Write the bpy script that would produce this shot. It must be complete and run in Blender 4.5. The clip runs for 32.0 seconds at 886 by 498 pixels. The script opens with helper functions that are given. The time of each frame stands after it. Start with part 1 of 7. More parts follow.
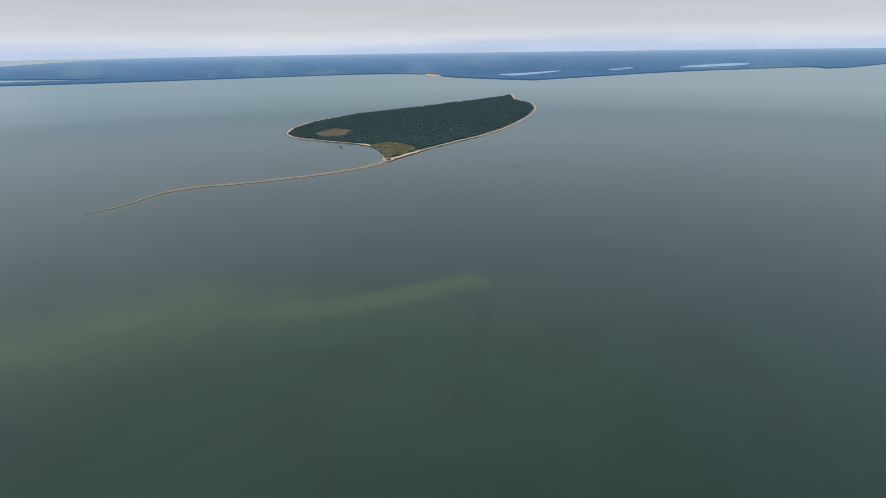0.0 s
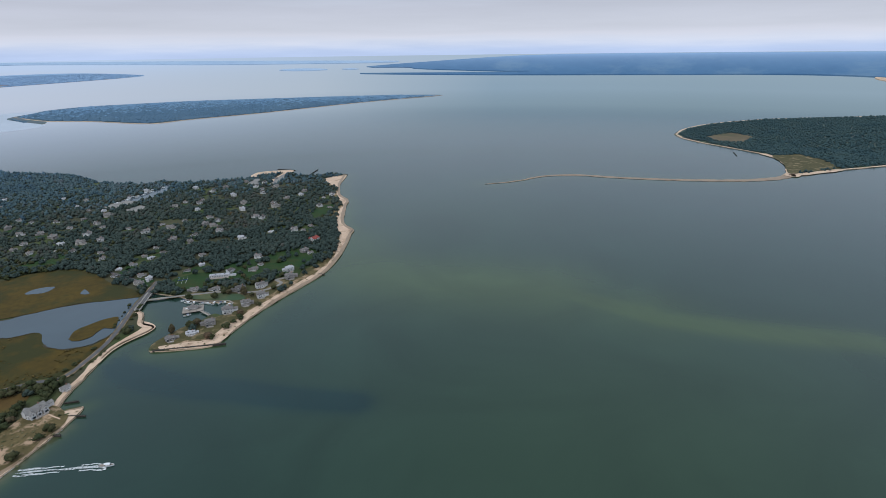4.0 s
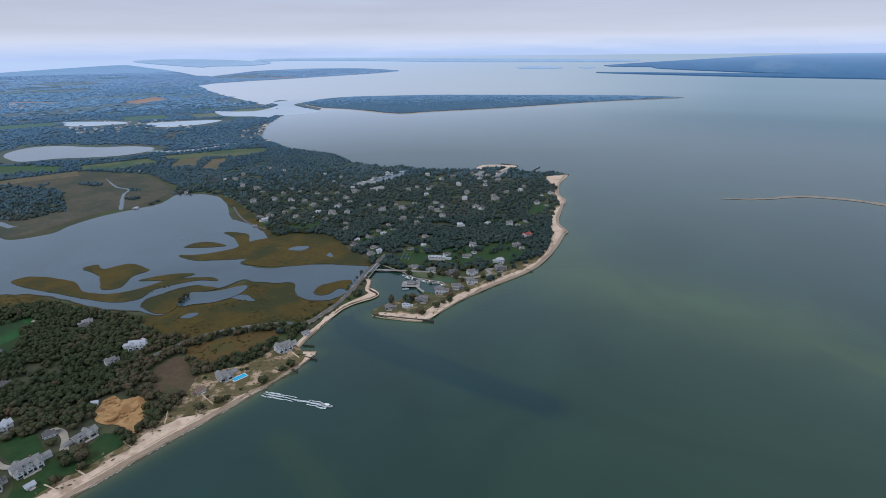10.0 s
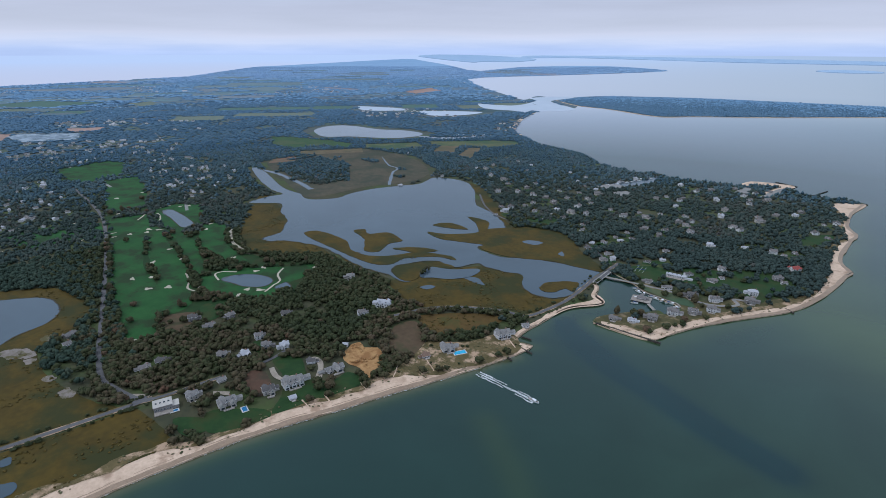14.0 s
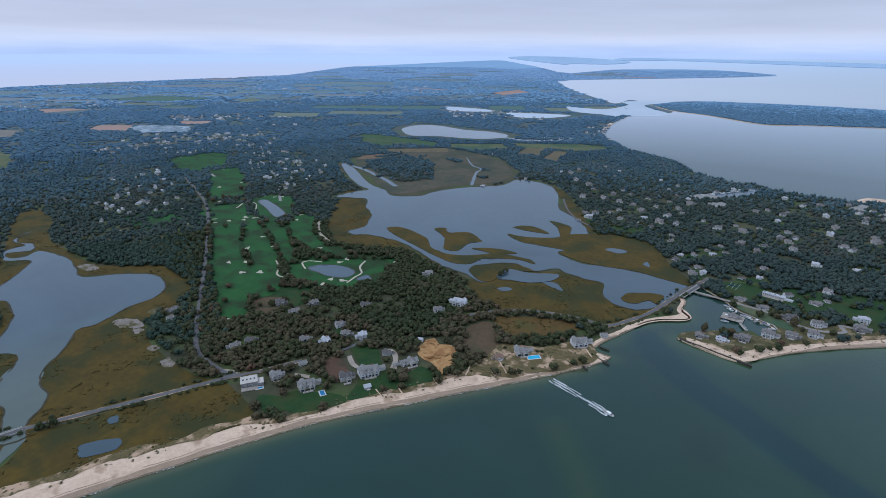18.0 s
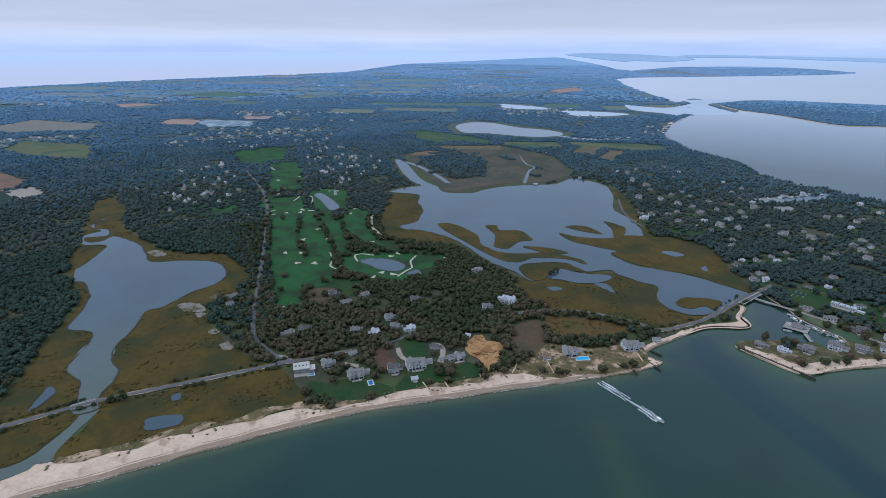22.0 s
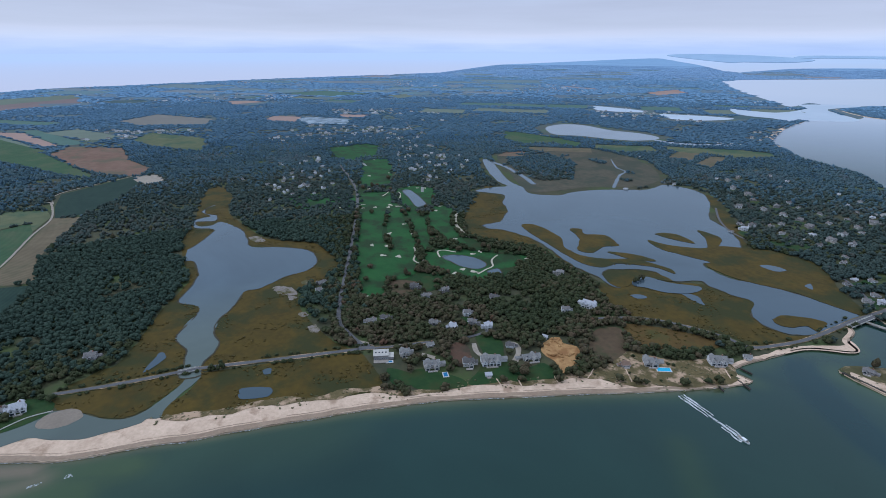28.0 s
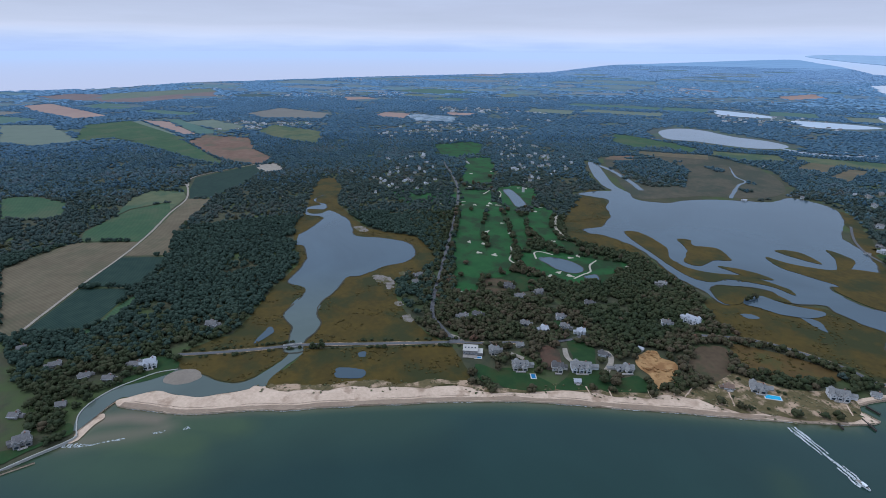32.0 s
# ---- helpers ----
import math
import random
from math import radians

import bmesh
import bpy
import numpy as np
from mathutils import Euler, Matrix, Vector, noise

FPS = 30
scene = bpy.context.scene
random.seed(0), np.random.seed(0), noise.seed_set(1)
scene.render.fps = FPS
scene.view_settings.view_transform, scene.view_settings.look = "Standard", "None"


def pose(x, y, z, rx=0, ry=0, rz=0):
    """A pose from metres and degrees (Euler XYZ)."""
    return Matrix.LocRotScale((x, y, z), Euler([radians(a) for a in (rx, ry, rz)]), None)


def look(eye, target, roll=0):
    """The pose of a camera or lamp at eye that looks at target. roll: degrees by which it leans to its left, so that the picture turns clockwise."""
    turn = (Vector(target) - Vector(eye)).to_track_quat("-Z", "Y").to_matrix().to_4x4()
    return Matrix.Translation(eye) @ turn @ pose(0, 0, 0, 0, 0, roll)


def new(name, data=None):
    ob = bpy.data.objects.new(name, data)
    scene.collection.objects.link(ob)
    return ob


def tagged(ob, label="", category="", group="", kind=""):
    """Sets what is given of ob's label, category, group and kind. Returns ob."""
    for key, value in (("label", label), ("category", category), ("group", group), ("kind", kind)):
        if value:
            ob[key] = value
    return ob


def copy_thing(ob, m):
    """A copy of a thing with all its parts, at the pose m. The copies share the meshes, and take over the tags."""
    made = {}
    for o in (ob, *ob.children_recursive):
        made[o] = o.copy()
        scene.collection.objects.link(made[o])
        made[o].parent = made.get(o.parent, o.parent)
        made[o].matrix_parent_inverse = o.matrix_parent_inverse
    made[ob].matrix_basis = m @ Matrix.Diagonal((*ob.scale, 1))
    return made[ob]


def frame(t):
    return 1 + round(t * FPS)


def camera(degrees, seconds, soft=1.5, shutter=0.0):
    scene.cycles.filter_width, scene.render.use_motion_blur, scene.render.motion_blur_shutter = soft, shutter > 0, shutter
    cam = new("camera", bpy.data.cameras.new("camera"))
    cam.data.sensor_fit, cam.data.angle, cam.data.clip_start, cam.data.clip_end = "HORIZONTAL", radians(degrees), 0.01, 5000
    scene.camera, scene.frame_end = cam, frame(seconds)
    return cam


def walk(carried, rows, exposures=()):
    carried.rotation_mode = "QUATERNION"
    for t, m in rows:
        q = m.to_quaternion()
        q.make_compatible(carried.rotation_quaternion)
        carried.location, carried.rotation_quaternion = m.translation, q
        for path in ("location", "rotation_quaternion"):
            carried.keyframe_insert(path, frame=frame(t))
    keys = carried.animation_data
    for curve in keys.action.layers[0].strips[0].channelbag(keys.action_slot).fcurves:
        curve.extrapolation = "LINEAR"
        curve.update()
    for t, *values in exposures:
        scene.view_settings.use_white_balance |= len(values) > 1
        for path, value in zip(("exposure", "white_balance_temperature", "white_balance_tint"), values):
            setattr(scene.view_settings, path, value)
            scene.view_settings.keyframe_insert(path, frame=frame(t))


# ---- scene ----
cam = camera(78.69, 32.0, soft=0.85)
H = 300.0
TURN = [(0, -13.32, 5.54, 301.06, -40.00, -20.49, 0.78), (0.5, -13.40, 5.55, 300.99, -33.71, -20.46, 0.72), (1, -13.49, 5.57, 300.92, -20.74, -20.41, 0.62), (1.5, -13.59, 5.60, 300.83, -12.38, -20.39, 0.55), (2, -13.68, 5.62, 300.71, -8.02, -20.38, 0.54), (2.5, -13.78, 5.67, 300.50, -4.78, -20.39, 0.52), (4.5, -14.35, 6.28, 298.51, -0.79, -20.27, 0.73), (5, -14.55, 6.48, 298.32, 1.08, -20.30, 0.70), (5.5, -14.81, 6.72, 298.22, 10.26, -20.32, 0.58), (6, -15.13, 7.00, 298.15, 15.32, -20.33, 0.43), (6.5, -15.51, 7.33, 298.10, 16.67, -20.31, 0.36), (7, -15.93, 7.69, 298.06, 17.29, -20.28, 0.39), (7.5, -16.36, 8.04, 298.05, 17.75, -20.25, 0.46), (8, -16.77, 8.36, 298.08, 18.12, -20.22, 0.52), (8.5, -17.13, 8.60, 298.17, 18.52, -20.20, 0.58), (9, -17.40, 8.73, 298.34, 18.86, -20.18, 0.63), (9.5, -17.59, 8.74, 298.61, 19.41, -20.17, 0.64), (10, -17.70, 8.64, 298.95, 22.43, -20.18, 0.58), (10.5, -17.75, 8.46, 299.35, 26.95, -20.20, 0.47), (11, -17.77, 8.24, 299.77, 31.45, -20.23, 0.34), (11.5, -17.77, 8.01, 300.19, 35.95, -20.28, 0.23), (12, -17.76, 7.78, 300.56, 40.18, -20.33, 0.12), (12.5, -17.75, 7.59, 300.86, 43.75, -20.36, 0.03), (13, -17.76, 7.41, 301.10, 45.79, -20.37, -0.02), (13.5, -17.77, 7.22, 301.25, 47.27, -20.37, -0.04), (15.5, -17.97, 6.02, 300.97, 50.95, -20.15, -0.21), (16, -17.96, 5.84, 300.87, 52.12, -20.15, -0.28), (16.5, -17.92, 5.66, 300.77, 53.74, -20.15, -0.34), (17, -17.86, 5.47, 300.67, 54.97, -20.17, -0.38), (17.5, -17.77, 5.25, 300.56, 56.16, -20.20, -0.40), (18, -17.65, 5.01, 300.45, 57.34, -20.23, -0.39), (18.5, -17.50, 4.75, 300.35, 58.27, -20.27, -0.37), (19, -17.30, 4.48, 300.27, 58.95, -20.31, -0.34), (19.5, -17.04, 4.20, 300.21, 59.53, -20.34, -0.30), (20, -16.74, 3.93, 300.17, 60.06, -20.38, -0.27), (20.5, -16.40, 3.65, 300.14, 60.89, -20.41, -0.25), (21, -16.02, 3.37, 300.12, 61.62, -20.44, -0.24), (21.5, -15.60, 3.10, 300.09, 62.31, -20.48, -0.23), (22, -15.14, 2.83, 300.05, 62.91, -20.52, -0.23), (22.5, -14.64, 2.57, 300.00, 63.59, -20.54, -0.22), (23, -14.11, 2.33, 299.94, 64.45, -20.57, -0.20), (23.5, -13.58, 2.10, 299.87, 65.48, -20.59, -0.18), (24, -13.07, 1.90, 299.81, 66.71, -20.60, -0.16), (24.5, -12.59, 1.73, 299.75, 67.68, -20.59, -0.15), (25, -12.12, 1.60, 299.70, 68.41, -20.58, -0.14), (25.5, -11.52, 1.50, 299.66, 69.23, -20.57, -0.14), (27.5, -6.79, 1.22, 299.57, 71.58, -20.46, -0.09), (28, -6.09, 1.15, 299.58, 72.25, -20.46, -0.10), (28.5, -5.49, 1.06, 299.61, 73.14, -20.47, -0.12), (29, -4.85, 0.95, 299.65, 74.12, -20.48, -0.14), (29.5, -4.16, 0.82, 299.70, 75.10, -20.49, -0.15), (30, -3.45, 0.68, 299.75, 76.14, -20.50, -0.15), (30.5, -2.77, 0.55, 299.80, 77.12, -20.51, -0.16), (31, -2.17, 0.43, 299.84, 77.87, -20.53, -0.20), (31.5, -1.67, 0.33, 299.88, 79.83, -20.56, -0.26), (32, -1.28, 0.25, 299.91, 83.23, -20.59, -0.31)]
walk(cam, [(t, pose(x, y, z, 90 + p, r, a)) for t, x, y, z, a, p, r in TURN],
     [(0.0, 0.0, 6550, 6), (4.5, 0.0, 6050, 9), (8.0, 0.0, 5800, 10), (12.0, 0.0, 5830, 10), (16.0, 0.0, 5480, 10), (32.0, 0.0, 5400, 10)])

from mathutils.geometry import delaunay_2d_cdt

# ---- world, sun ----
SUN_AZ = radians(205)
SUN_EL = radians(48)
wd = bpy.data.worlds.new("overcast_sky")
scene.world = wd
wd.use_nodes = True
nt = wd.node_tree
L = nt.links.new
bg = nt.nodes["Background"]
sky = nt.nodes.new("ShaderNodeTexSky")
sky.sky_type = "NISHITA"
sky.sun_disc = False
sky.sun_elevation = SUN_EL
sky.sun_rotation = SUN_AZ
tc = nt.nodes.new("ShaderNodeTexCoord")
sep = nt.nodes.new("ShaderNodeSeparateXYZ")
L(tc.outputs["Generated"], sep.inputs[0])
ramp = nt.nodes.new("ShaderNodeValToRGB")
mp = nt.nodes.new("ShaderNodeMapRange")
mp.inputs["From Min"].default_value = -0.02
mp.inputs["From Max"].default_value = 1.0
# cloud streaks lie flat: stretch the noise along the horizon
mapn = nt.nodes.new("ShaderNodeMapping")
mapn.inputs["Scale"].default_value = (2.2, 2.2, 26)
L(tc.outputs["Generated"], mapn.inputs[0])
cn = nt.nodes.new("ShaderNodeTexNoise")
cn.inputs["Scale"].default_value = 1.6
cn.inputs["Detail"].default_value = 6
cn.inputs["Roughness"].default_value = 0.55
L(mapn.outputs[0], cn.inputs[0])
jit = nt.nodes.new("ShaderNodeMath")
jit.operation = "MULTIPLY_ADD"
jit.inputs[1].default_value = 0.035
L(cn.outputs[0], jit.inputs[0])
off = nt.nodes.new("ShaderNodeMath")
off.operation = "ADD"
off.inputs[1].default_value = -0.0175
L(sep.outputs[2], off.inputs[0])
L(off.outputs[0], jit.inputs[2])
L(jit.outputs[0], mp.inputs["Value"])
L(mp.outputs[0], ramp.inputs[0])
els = ramp.color_ramp.elements
els[0].position, els[0].color = 0.0, (0.50, 0.60, 0.86, 1)
els[1].position, els[1].color = 1.0, (0.95, 1.0, 1.06, 1)
for pos_, col_ in ((0.018, (0.56, 0.66, 0.90, 1)), (0.034, (0.71, 0.74, 0.86, 1)), (0.043, (0.70, 0.70, 0.79, 1)), (0.049, (0.63, 0.635, 0.715, 1)), (0.085, (0.565, 0.565, 0.645, 1)), (0.16, (0.56, 0.62, 0.72, 1)), (0.4, (0.70, 0.80, 0.93, 1))):
    e = els.new(pos_)
    e.color = col_
skm = nt.nodes.new("ShaderNodeVectorMath")
skm.operation = "SCALE"
skm.inputs["Scale"].default_value = 0.1
L(sky.outputs[0], skm.inputs[0])
mix = nt.nodes.new("ShaderNodeMix")
mix.data_type = "RGBA"
mix.inputs["Factor"].default_value = 0.9
L(skm.outputs[0], mix.inputs["A"])
# soft grey mottling of the cloud deck
cr = nt.nodes.new("ShaderNodeMapRange")
cr.inputs["From Min"].default_value, cr.inputs["From Max"].default_value = 0.3, 0.7
cr.inputs["To Min"].default_value, cr.inputs["To Max"].default_value = 0.93, 1.06
L(cn.outputs[0], cr.inputs["Value"])
cm = nt.nodes.new("ShaderNodeVectorMath")
cm.operation = "SCALE"
L(ramp.outputs[0], cm.inputs[0])
L(cr.outputs[0], cm.inputs["Scale"])
L(cm.outputs[0], mix.inputs["B"])
L(mix.outputs["Result"], bg.inputs["Color"])
bg.inputs["Strength"].default_value = 1.0
sun = new("sun", bpy.data.lights.new("sun", "SUN"))
sun.data.energy = 1.0
sun.data.angle = radians(14)
sun.data.color = (1.0, 0.96, 0.9)
sun.matrix_world = look((-math.sin(SUN_AZ) * -100, math.cos(SUN_AZ) * 100, 100 * math.tan(SUN_EL)), (0, 0, 0))


# ---- materials ----
def surf(name, c1, c2, fine=0.5, coarse=0.03, rough=0.9, bump=0.3, c3=None, patch=0.008, amount=0.5, attr=None, metal=0.0, contrast=1.0, stripe=None):
    """Two-scale ground or wall surface: c1 to c2 by grain and stain, c3 in larger patches."""
    m = bpy.data.materials.new(name)
    m.use_nodes = True
    t = m.node_tree
    lk = t.links.new
    b = t.nodes["Principled BSDF"]
    b.inputs["Roughness"].default_value = rough
    b.inputs["Metallic"].default_value = metal
    b.inputs["Specular IOR Level"].default_value = 0.25
    co = t.nodes.new("ShaderNodeTexCoord")
    n1 = t.nodes.new("ShaderNodeTexNoise")
    n1.inputs["Scale"].default_value = fine
    n1.inputs["Detail"].default_value = 5
    n2 = t.nodes.new("ShaderNodeTexNoise")
    n2.inputs["Scale"].default_value = coarse
    n2.inputs["Detail"].default_value = 4
    for n in (n1, n2):
        lk(co.outputs["Object"], n.inputs["Vector"])
    av = t.nodes.new("ShaderNodeMath")
    av.operation = "ADD"
    lk(n1.outputs[0], av.inputs[0])
    lk(n2.outputs[0], av.inputs[1])
    mr = t.nodes.new("ShaderNodeMapRange")
    mr.inputs["From Min"].default_value, mr.inputs["From Max"].default_value = 1 - 0.3 / contrast, 1 + 0.3 / contrast
    lk(av.outputs[0], mr.inputs["Value"])
    mx = t.nodes.new("ShaderNodeMix")
    mx.data_type = "RGBA"
    mx.inputs["A"].default_value = (*c1, 1)
    mx.inputs["B"].default_value = (*c2, 1)
    lk(mr.outputs[0], mx.inputs["Factor"])
    out = mx.outputs["Result"]
    if c3:
        n3 = t.nodes.new("ShaderNodeTexNoise")
        n3.inputs["Scale"].default_value = patch
        n3.inputs["Detail"].default_value = 6
        n3.inputs["Roughness"].default_value = 0.65
        lk(co.outputs["Object"], n3.inputs["Vector"])
        m3 = t.nodes.new("ShaderNodeMapRange")
        m3.inputs["From Min"].default_value, m3.inputs["From Max"].default_value = 0.62 - 0.3 * amount, 0.74 - 0.3 * amount
        lk(n3.outputs[0], m3.inputs["Value"])
        x3 = t.nodes.new("ShaderNodeMix")
        x3.data_type = "RGBA"
        lk(m3.outputs[0], x3.inputs["Factor"])
        lk(out, x3.inputs["A"])
        x3.inputs["B"].default_value = (*c3, 1)
        out = x3.outputs["Result"]
    if stripe:
        wv = t.nodes.new("ShaderNodeTexWave")
        wv.inputs["Scale"].default_value = stripe[0]
        wv.inputs["Distortion"].default_value = 0.6
        mp2 = t.nodes.new("ShaderNodeMapping")
        mp2.inputs["Rotation"].default_value = (0, 0, stripe[1])
        lk(co.outputs["Object"], mp2.inputs[0])
        lk(mp2.outputs[0], wv.inputs["Vector"])
        x4 = t.nodes.new("ShaderNodeMix")
        x4.data_type = "RGBA"
        x4.blend_type = "MULTIPLY"
        x4.inputs["Factor"].default_value = stripe[2]
        lk(out, x4.inputs["A"])
        lk(wv.outputs[0], x4.inputs["B"])
        out = x4.outputs["Result"]
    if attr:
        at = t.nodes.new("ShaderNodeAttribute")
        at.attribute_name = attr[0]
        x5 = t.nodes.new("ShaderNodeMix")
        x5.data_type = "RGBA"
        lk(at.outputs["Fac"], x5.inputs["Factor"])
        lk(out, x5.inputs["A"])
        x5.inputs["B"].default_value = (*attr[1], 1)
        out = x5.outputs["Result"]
    lk(out, b.inputs["Base Color"])
    if bump:
        bp = t.nodes.new("ShaderNodeBump")
        bp.inputs["Strength"].default_value = bump
        bp.inputs["Distance"].default_value = 0.3
        lk(n1.outputs[0], bp.inputs["Height"])
        lk(bp.outputs[0], b.inputs["Normal"])
    return m


def water_mat(name, deep, shoal_and_sheen, rough, wave=0.25, strength=0.25, haze_glow=False, bed=None, tint=(0.60, 0.91, 0.95)):
    m = bpy.data.materials.new(name)
    m.use_nodes = True
    t = m.node_tree
    lk = t.links.new
    b = t.nodes["Principled BSDF"]
    b.inputs["Roughness"].default_value = rough
    b.inputs["IOR"].default_value = 1.33
    co = t.nodes.new("ShaderNodeTexCoord")
    at = t.nodes.new("ShaderNodeAttribute")
    at.attribute_name = "shoal_and_sheen"
    n2 = t.nodes.new("ShaderNodeTexNoise")
    n2.inputs["Scale"].default_value = 0.006
    n2.inputs["Detail"].default_value = 5
    n2.inputs["Distortion"].default_value = 1.2
    lk(co.outputs["Object"], n2.inputs["Vector"])
    mr = t.nodes.new("ShaderNodeMapRange")
    mr.inputs["From Min"].default_value, mr.inputs["From Max"].default_value = 0.3, 0.7
    mr.inputs["To Min"].default_value, mr.inputs["To Max"].default_value = 0.86, 1.14
    lk(n2.outputs[0], mr.inputs["Value"])
    mx = t.nodes.new("ShaderNodeMix")
    mx.data_type = "RGBA"
    mx.inputs["A"].default_value = (*deep, 1)
    mx.inputs["B"].default_value = (*shoal_and_sheen, 1)
    lk(at.outputs["Fac"], mx.inputs["Factor"])
    base = mx.outputs["Result"]
    # sand showing through shallow water
    sb = t.nodes.new("ShaderNodeAttribute")
    sb.attribute_name = "sandbed"
    mb = t.nodes.new("ShaderNodeMix")
    mb.data_type = "RGBA"
    mb.inputs["B"].default_value = (0.175, 0.130, 0.085, 1)
    lk(sb.outputs["Fac"], mb.inputs["Factor"])
    lk(base, mb.inputs["A"])
    base = mb.outputs["Result"]
    if bed:
        # the creek grows shallower and paler towards its mouth
        sx = t.nodes.new("ShaderNodeSeparateXYZ")
        lk(co.outputs["Object"], sx.inputs[0])
        gr = t.nodes.new("ShaderNodeMapRange")
        gr.interpolation_type = "SMOOTHSTEP"
        gr.inputs["From Min"].default_value, gr.inputs["From Max"].default_value = bed[1], bed[2]
        lk(sx.outputs[0], gr.inputs["Value"])
        mg = t.nodes.new("ShaderNodeMix")
        mg.data_type = "RGBA"
        mg.inputs["B"].default_value = (*bed[0], 1)
        lk(gr.outputs[0], mg.inputs["Factor"])
        lk(base, mg.inputs["A"])
        base = mg.outputs["Result"]
    sc = t.nodes.new("ShaderNodeVectorMath")
    sc.operation = "SCALE"
    lk(base, sc.inputs[0])
    lk(mr.outputs[0], sc.inputs["Scale"])
    lk(sc.outputs[0], b.inputs["Base Color"])
    up = t.nodes.new("ShaderNodeCombineXYZ")
    up.inputs[2].default_value = 1.0
    n1 = t.nodes.new("ShaderNodeTexNoise")
    n1.inputs["Scale"].default_value = wave
    n1.inputs["Detail"].default_value = 3
    lk(co.outputs["Object"], n1.inputs["Vector"])
    bp = t.nodes.new("ShaderNodeBump")
    bp.inputs["Strength"].default_value = strength
    bp.inputs["Distance"].default_value = 0.25
    lk(n1.outputs[0], bp.inputs["Height"])
    lk(up.outputs[0], bp.inputs["Normal"])
    lk(bp.outputs[0], b.inputs["Normal"])
    b.inputs["Specular IOR Level"].default_value = 0.5
    b.inputs["Specular Tint"].default_value = (*tint, 1)
    if haze_glow:
        # emission in painted haze colours brightens the far water
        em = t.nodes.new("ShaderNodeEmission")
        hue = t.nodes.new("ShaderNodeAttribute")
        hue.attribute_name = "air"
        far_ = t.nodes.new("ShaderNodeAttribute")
        far_.attribute_name = "haze_glow"
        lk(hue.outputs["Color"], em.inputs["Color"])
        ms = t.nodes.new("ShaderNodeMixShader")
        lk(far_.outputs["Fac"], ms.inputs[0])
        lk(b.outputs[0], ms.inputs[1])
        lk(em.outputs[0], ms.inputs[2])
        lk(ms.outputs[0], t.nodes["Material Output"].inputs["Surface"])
    return m


def foam_mat(name, cover):
    m = surf(name, (0.42, 0.44, 0.44), (0.72, 0.74, 0.74), 1.2, 0.3, 0.7, 0.1)
    t = m.node_tree
    co = t.nodes.new("ShaderNodeTexCoord")
    n = t.nodes.new("ShaderNodeTexNoise")
    n.inputs["Scale"].default_value = 0.55
    n.inputs["Detail"].default_value = 6
    n.inputs["Roughness"].default_value = 0.7
    t.links.new(co.outputs["Object"], n.inputs["Vector"])
    r = t.nodes.new("ShaderNodeMapRange")
    r.inputs["From Min"].default_value, r.inputs["From Max"].default_value = 0.62 - 0.3 * cover, 0.72 - 0.3 * cover
    r.inputs["To Max"].default_value = 0.85
    t.links.new(n.outputs[0], r.inputs["Value"])
    t.links.new(r.outputs[0], t.nodes["Principled BSDF"].inputs["Alpha"])
    return m


def leaf_mat(name, cols, rough=0.85, grain=0.8):
    """Foliage: each clump differs a little, each tree by its own tone."""
    m = bpy.data.materials.new(name)
    m.use_nodes = True
    t = m.node_tree
    lk = t.links.new
    b = t.nodes["Principled BSDF"]
    b.inputs["Roughness"].default_value = rough
    b.inputs["Specular IOR Level"].default_value = 0.15
    at = t.nodes.new("ShaderNodeAttribute")
    at.attribute_name = "tone"
    ge = t.nodes.new("ShaderNodeNewGeometry")
    ad = t.nodes.new("ShaderNodeMath")
    ad.operation = "MULTIPLY_ADD"
    ad.inputs[1].default_value = 0.24
    lk(ge.outputs["Random Per Island"], ad.inputs[0])
    lk(at.outputs["Fac"], ad.inputs[2])
    rp = t.nodes.new("ShaderNodeValToRGB")
    e = rp.color_ramp.elements
    e[0].position, e[0].color = 0.0, (*cols[0], 1)
    e[1].position, e[1].color = 1.0, (*cols[-1], 1)
    for i, c in enumerate(cols[1:-1]):
        k = e.new((i + 1) / (len(cols) - 1))
        k.color = (*c, 1)
    lk(ad.outputs[0], rp.inputs[0])
    co = t.nodes.new("ShaderNodeTexCoord")
    nz = t.nodes.new("ShaderNodeTexNoise")
    nz.inputs["Scale"].default_value = grain
    nz.inputs["Detail"].default_value = 4
    nz.inputs["Roughness"].default_value = 0.7
    lk(co.outputs["Object"], nz.inputs["Vector"])
    mr = t.nodes.new("ShaderNodeMapRange")
    mr.inputs["From Min"].default_value, mr.inputs["From Max"].default_value = 0.3, 0.7
    mr.inputs["To Min"].default_value, mr.inputs["To Max"].default_value = 0.75, 1.25
    lk(nz.outputs[0], mr.inputs["Value"])
    sc = t.nodes.new("ShaderNodeVectorMath")
    sc.operation = "SCALE"
    lk(rp.outputs[0], sc.inputs[0])
    lk(mr.outputs[0], sc.inputs["Scale"])
    lk(sc.outputs[0], b.inputs["Base Color"])
    return m


def plain(name, col, rough=0.6, metal=0.0, vary=0.12):
    c2 = tuple(min(1, c * (1 + vary)) for c in col)
    c1 = tuple(c * (1 - vary) for c in col)
    return surf(name, c1, c2, fine=3.0, coarse=0.4, rough=rough, bump=0.1, metal=metal)


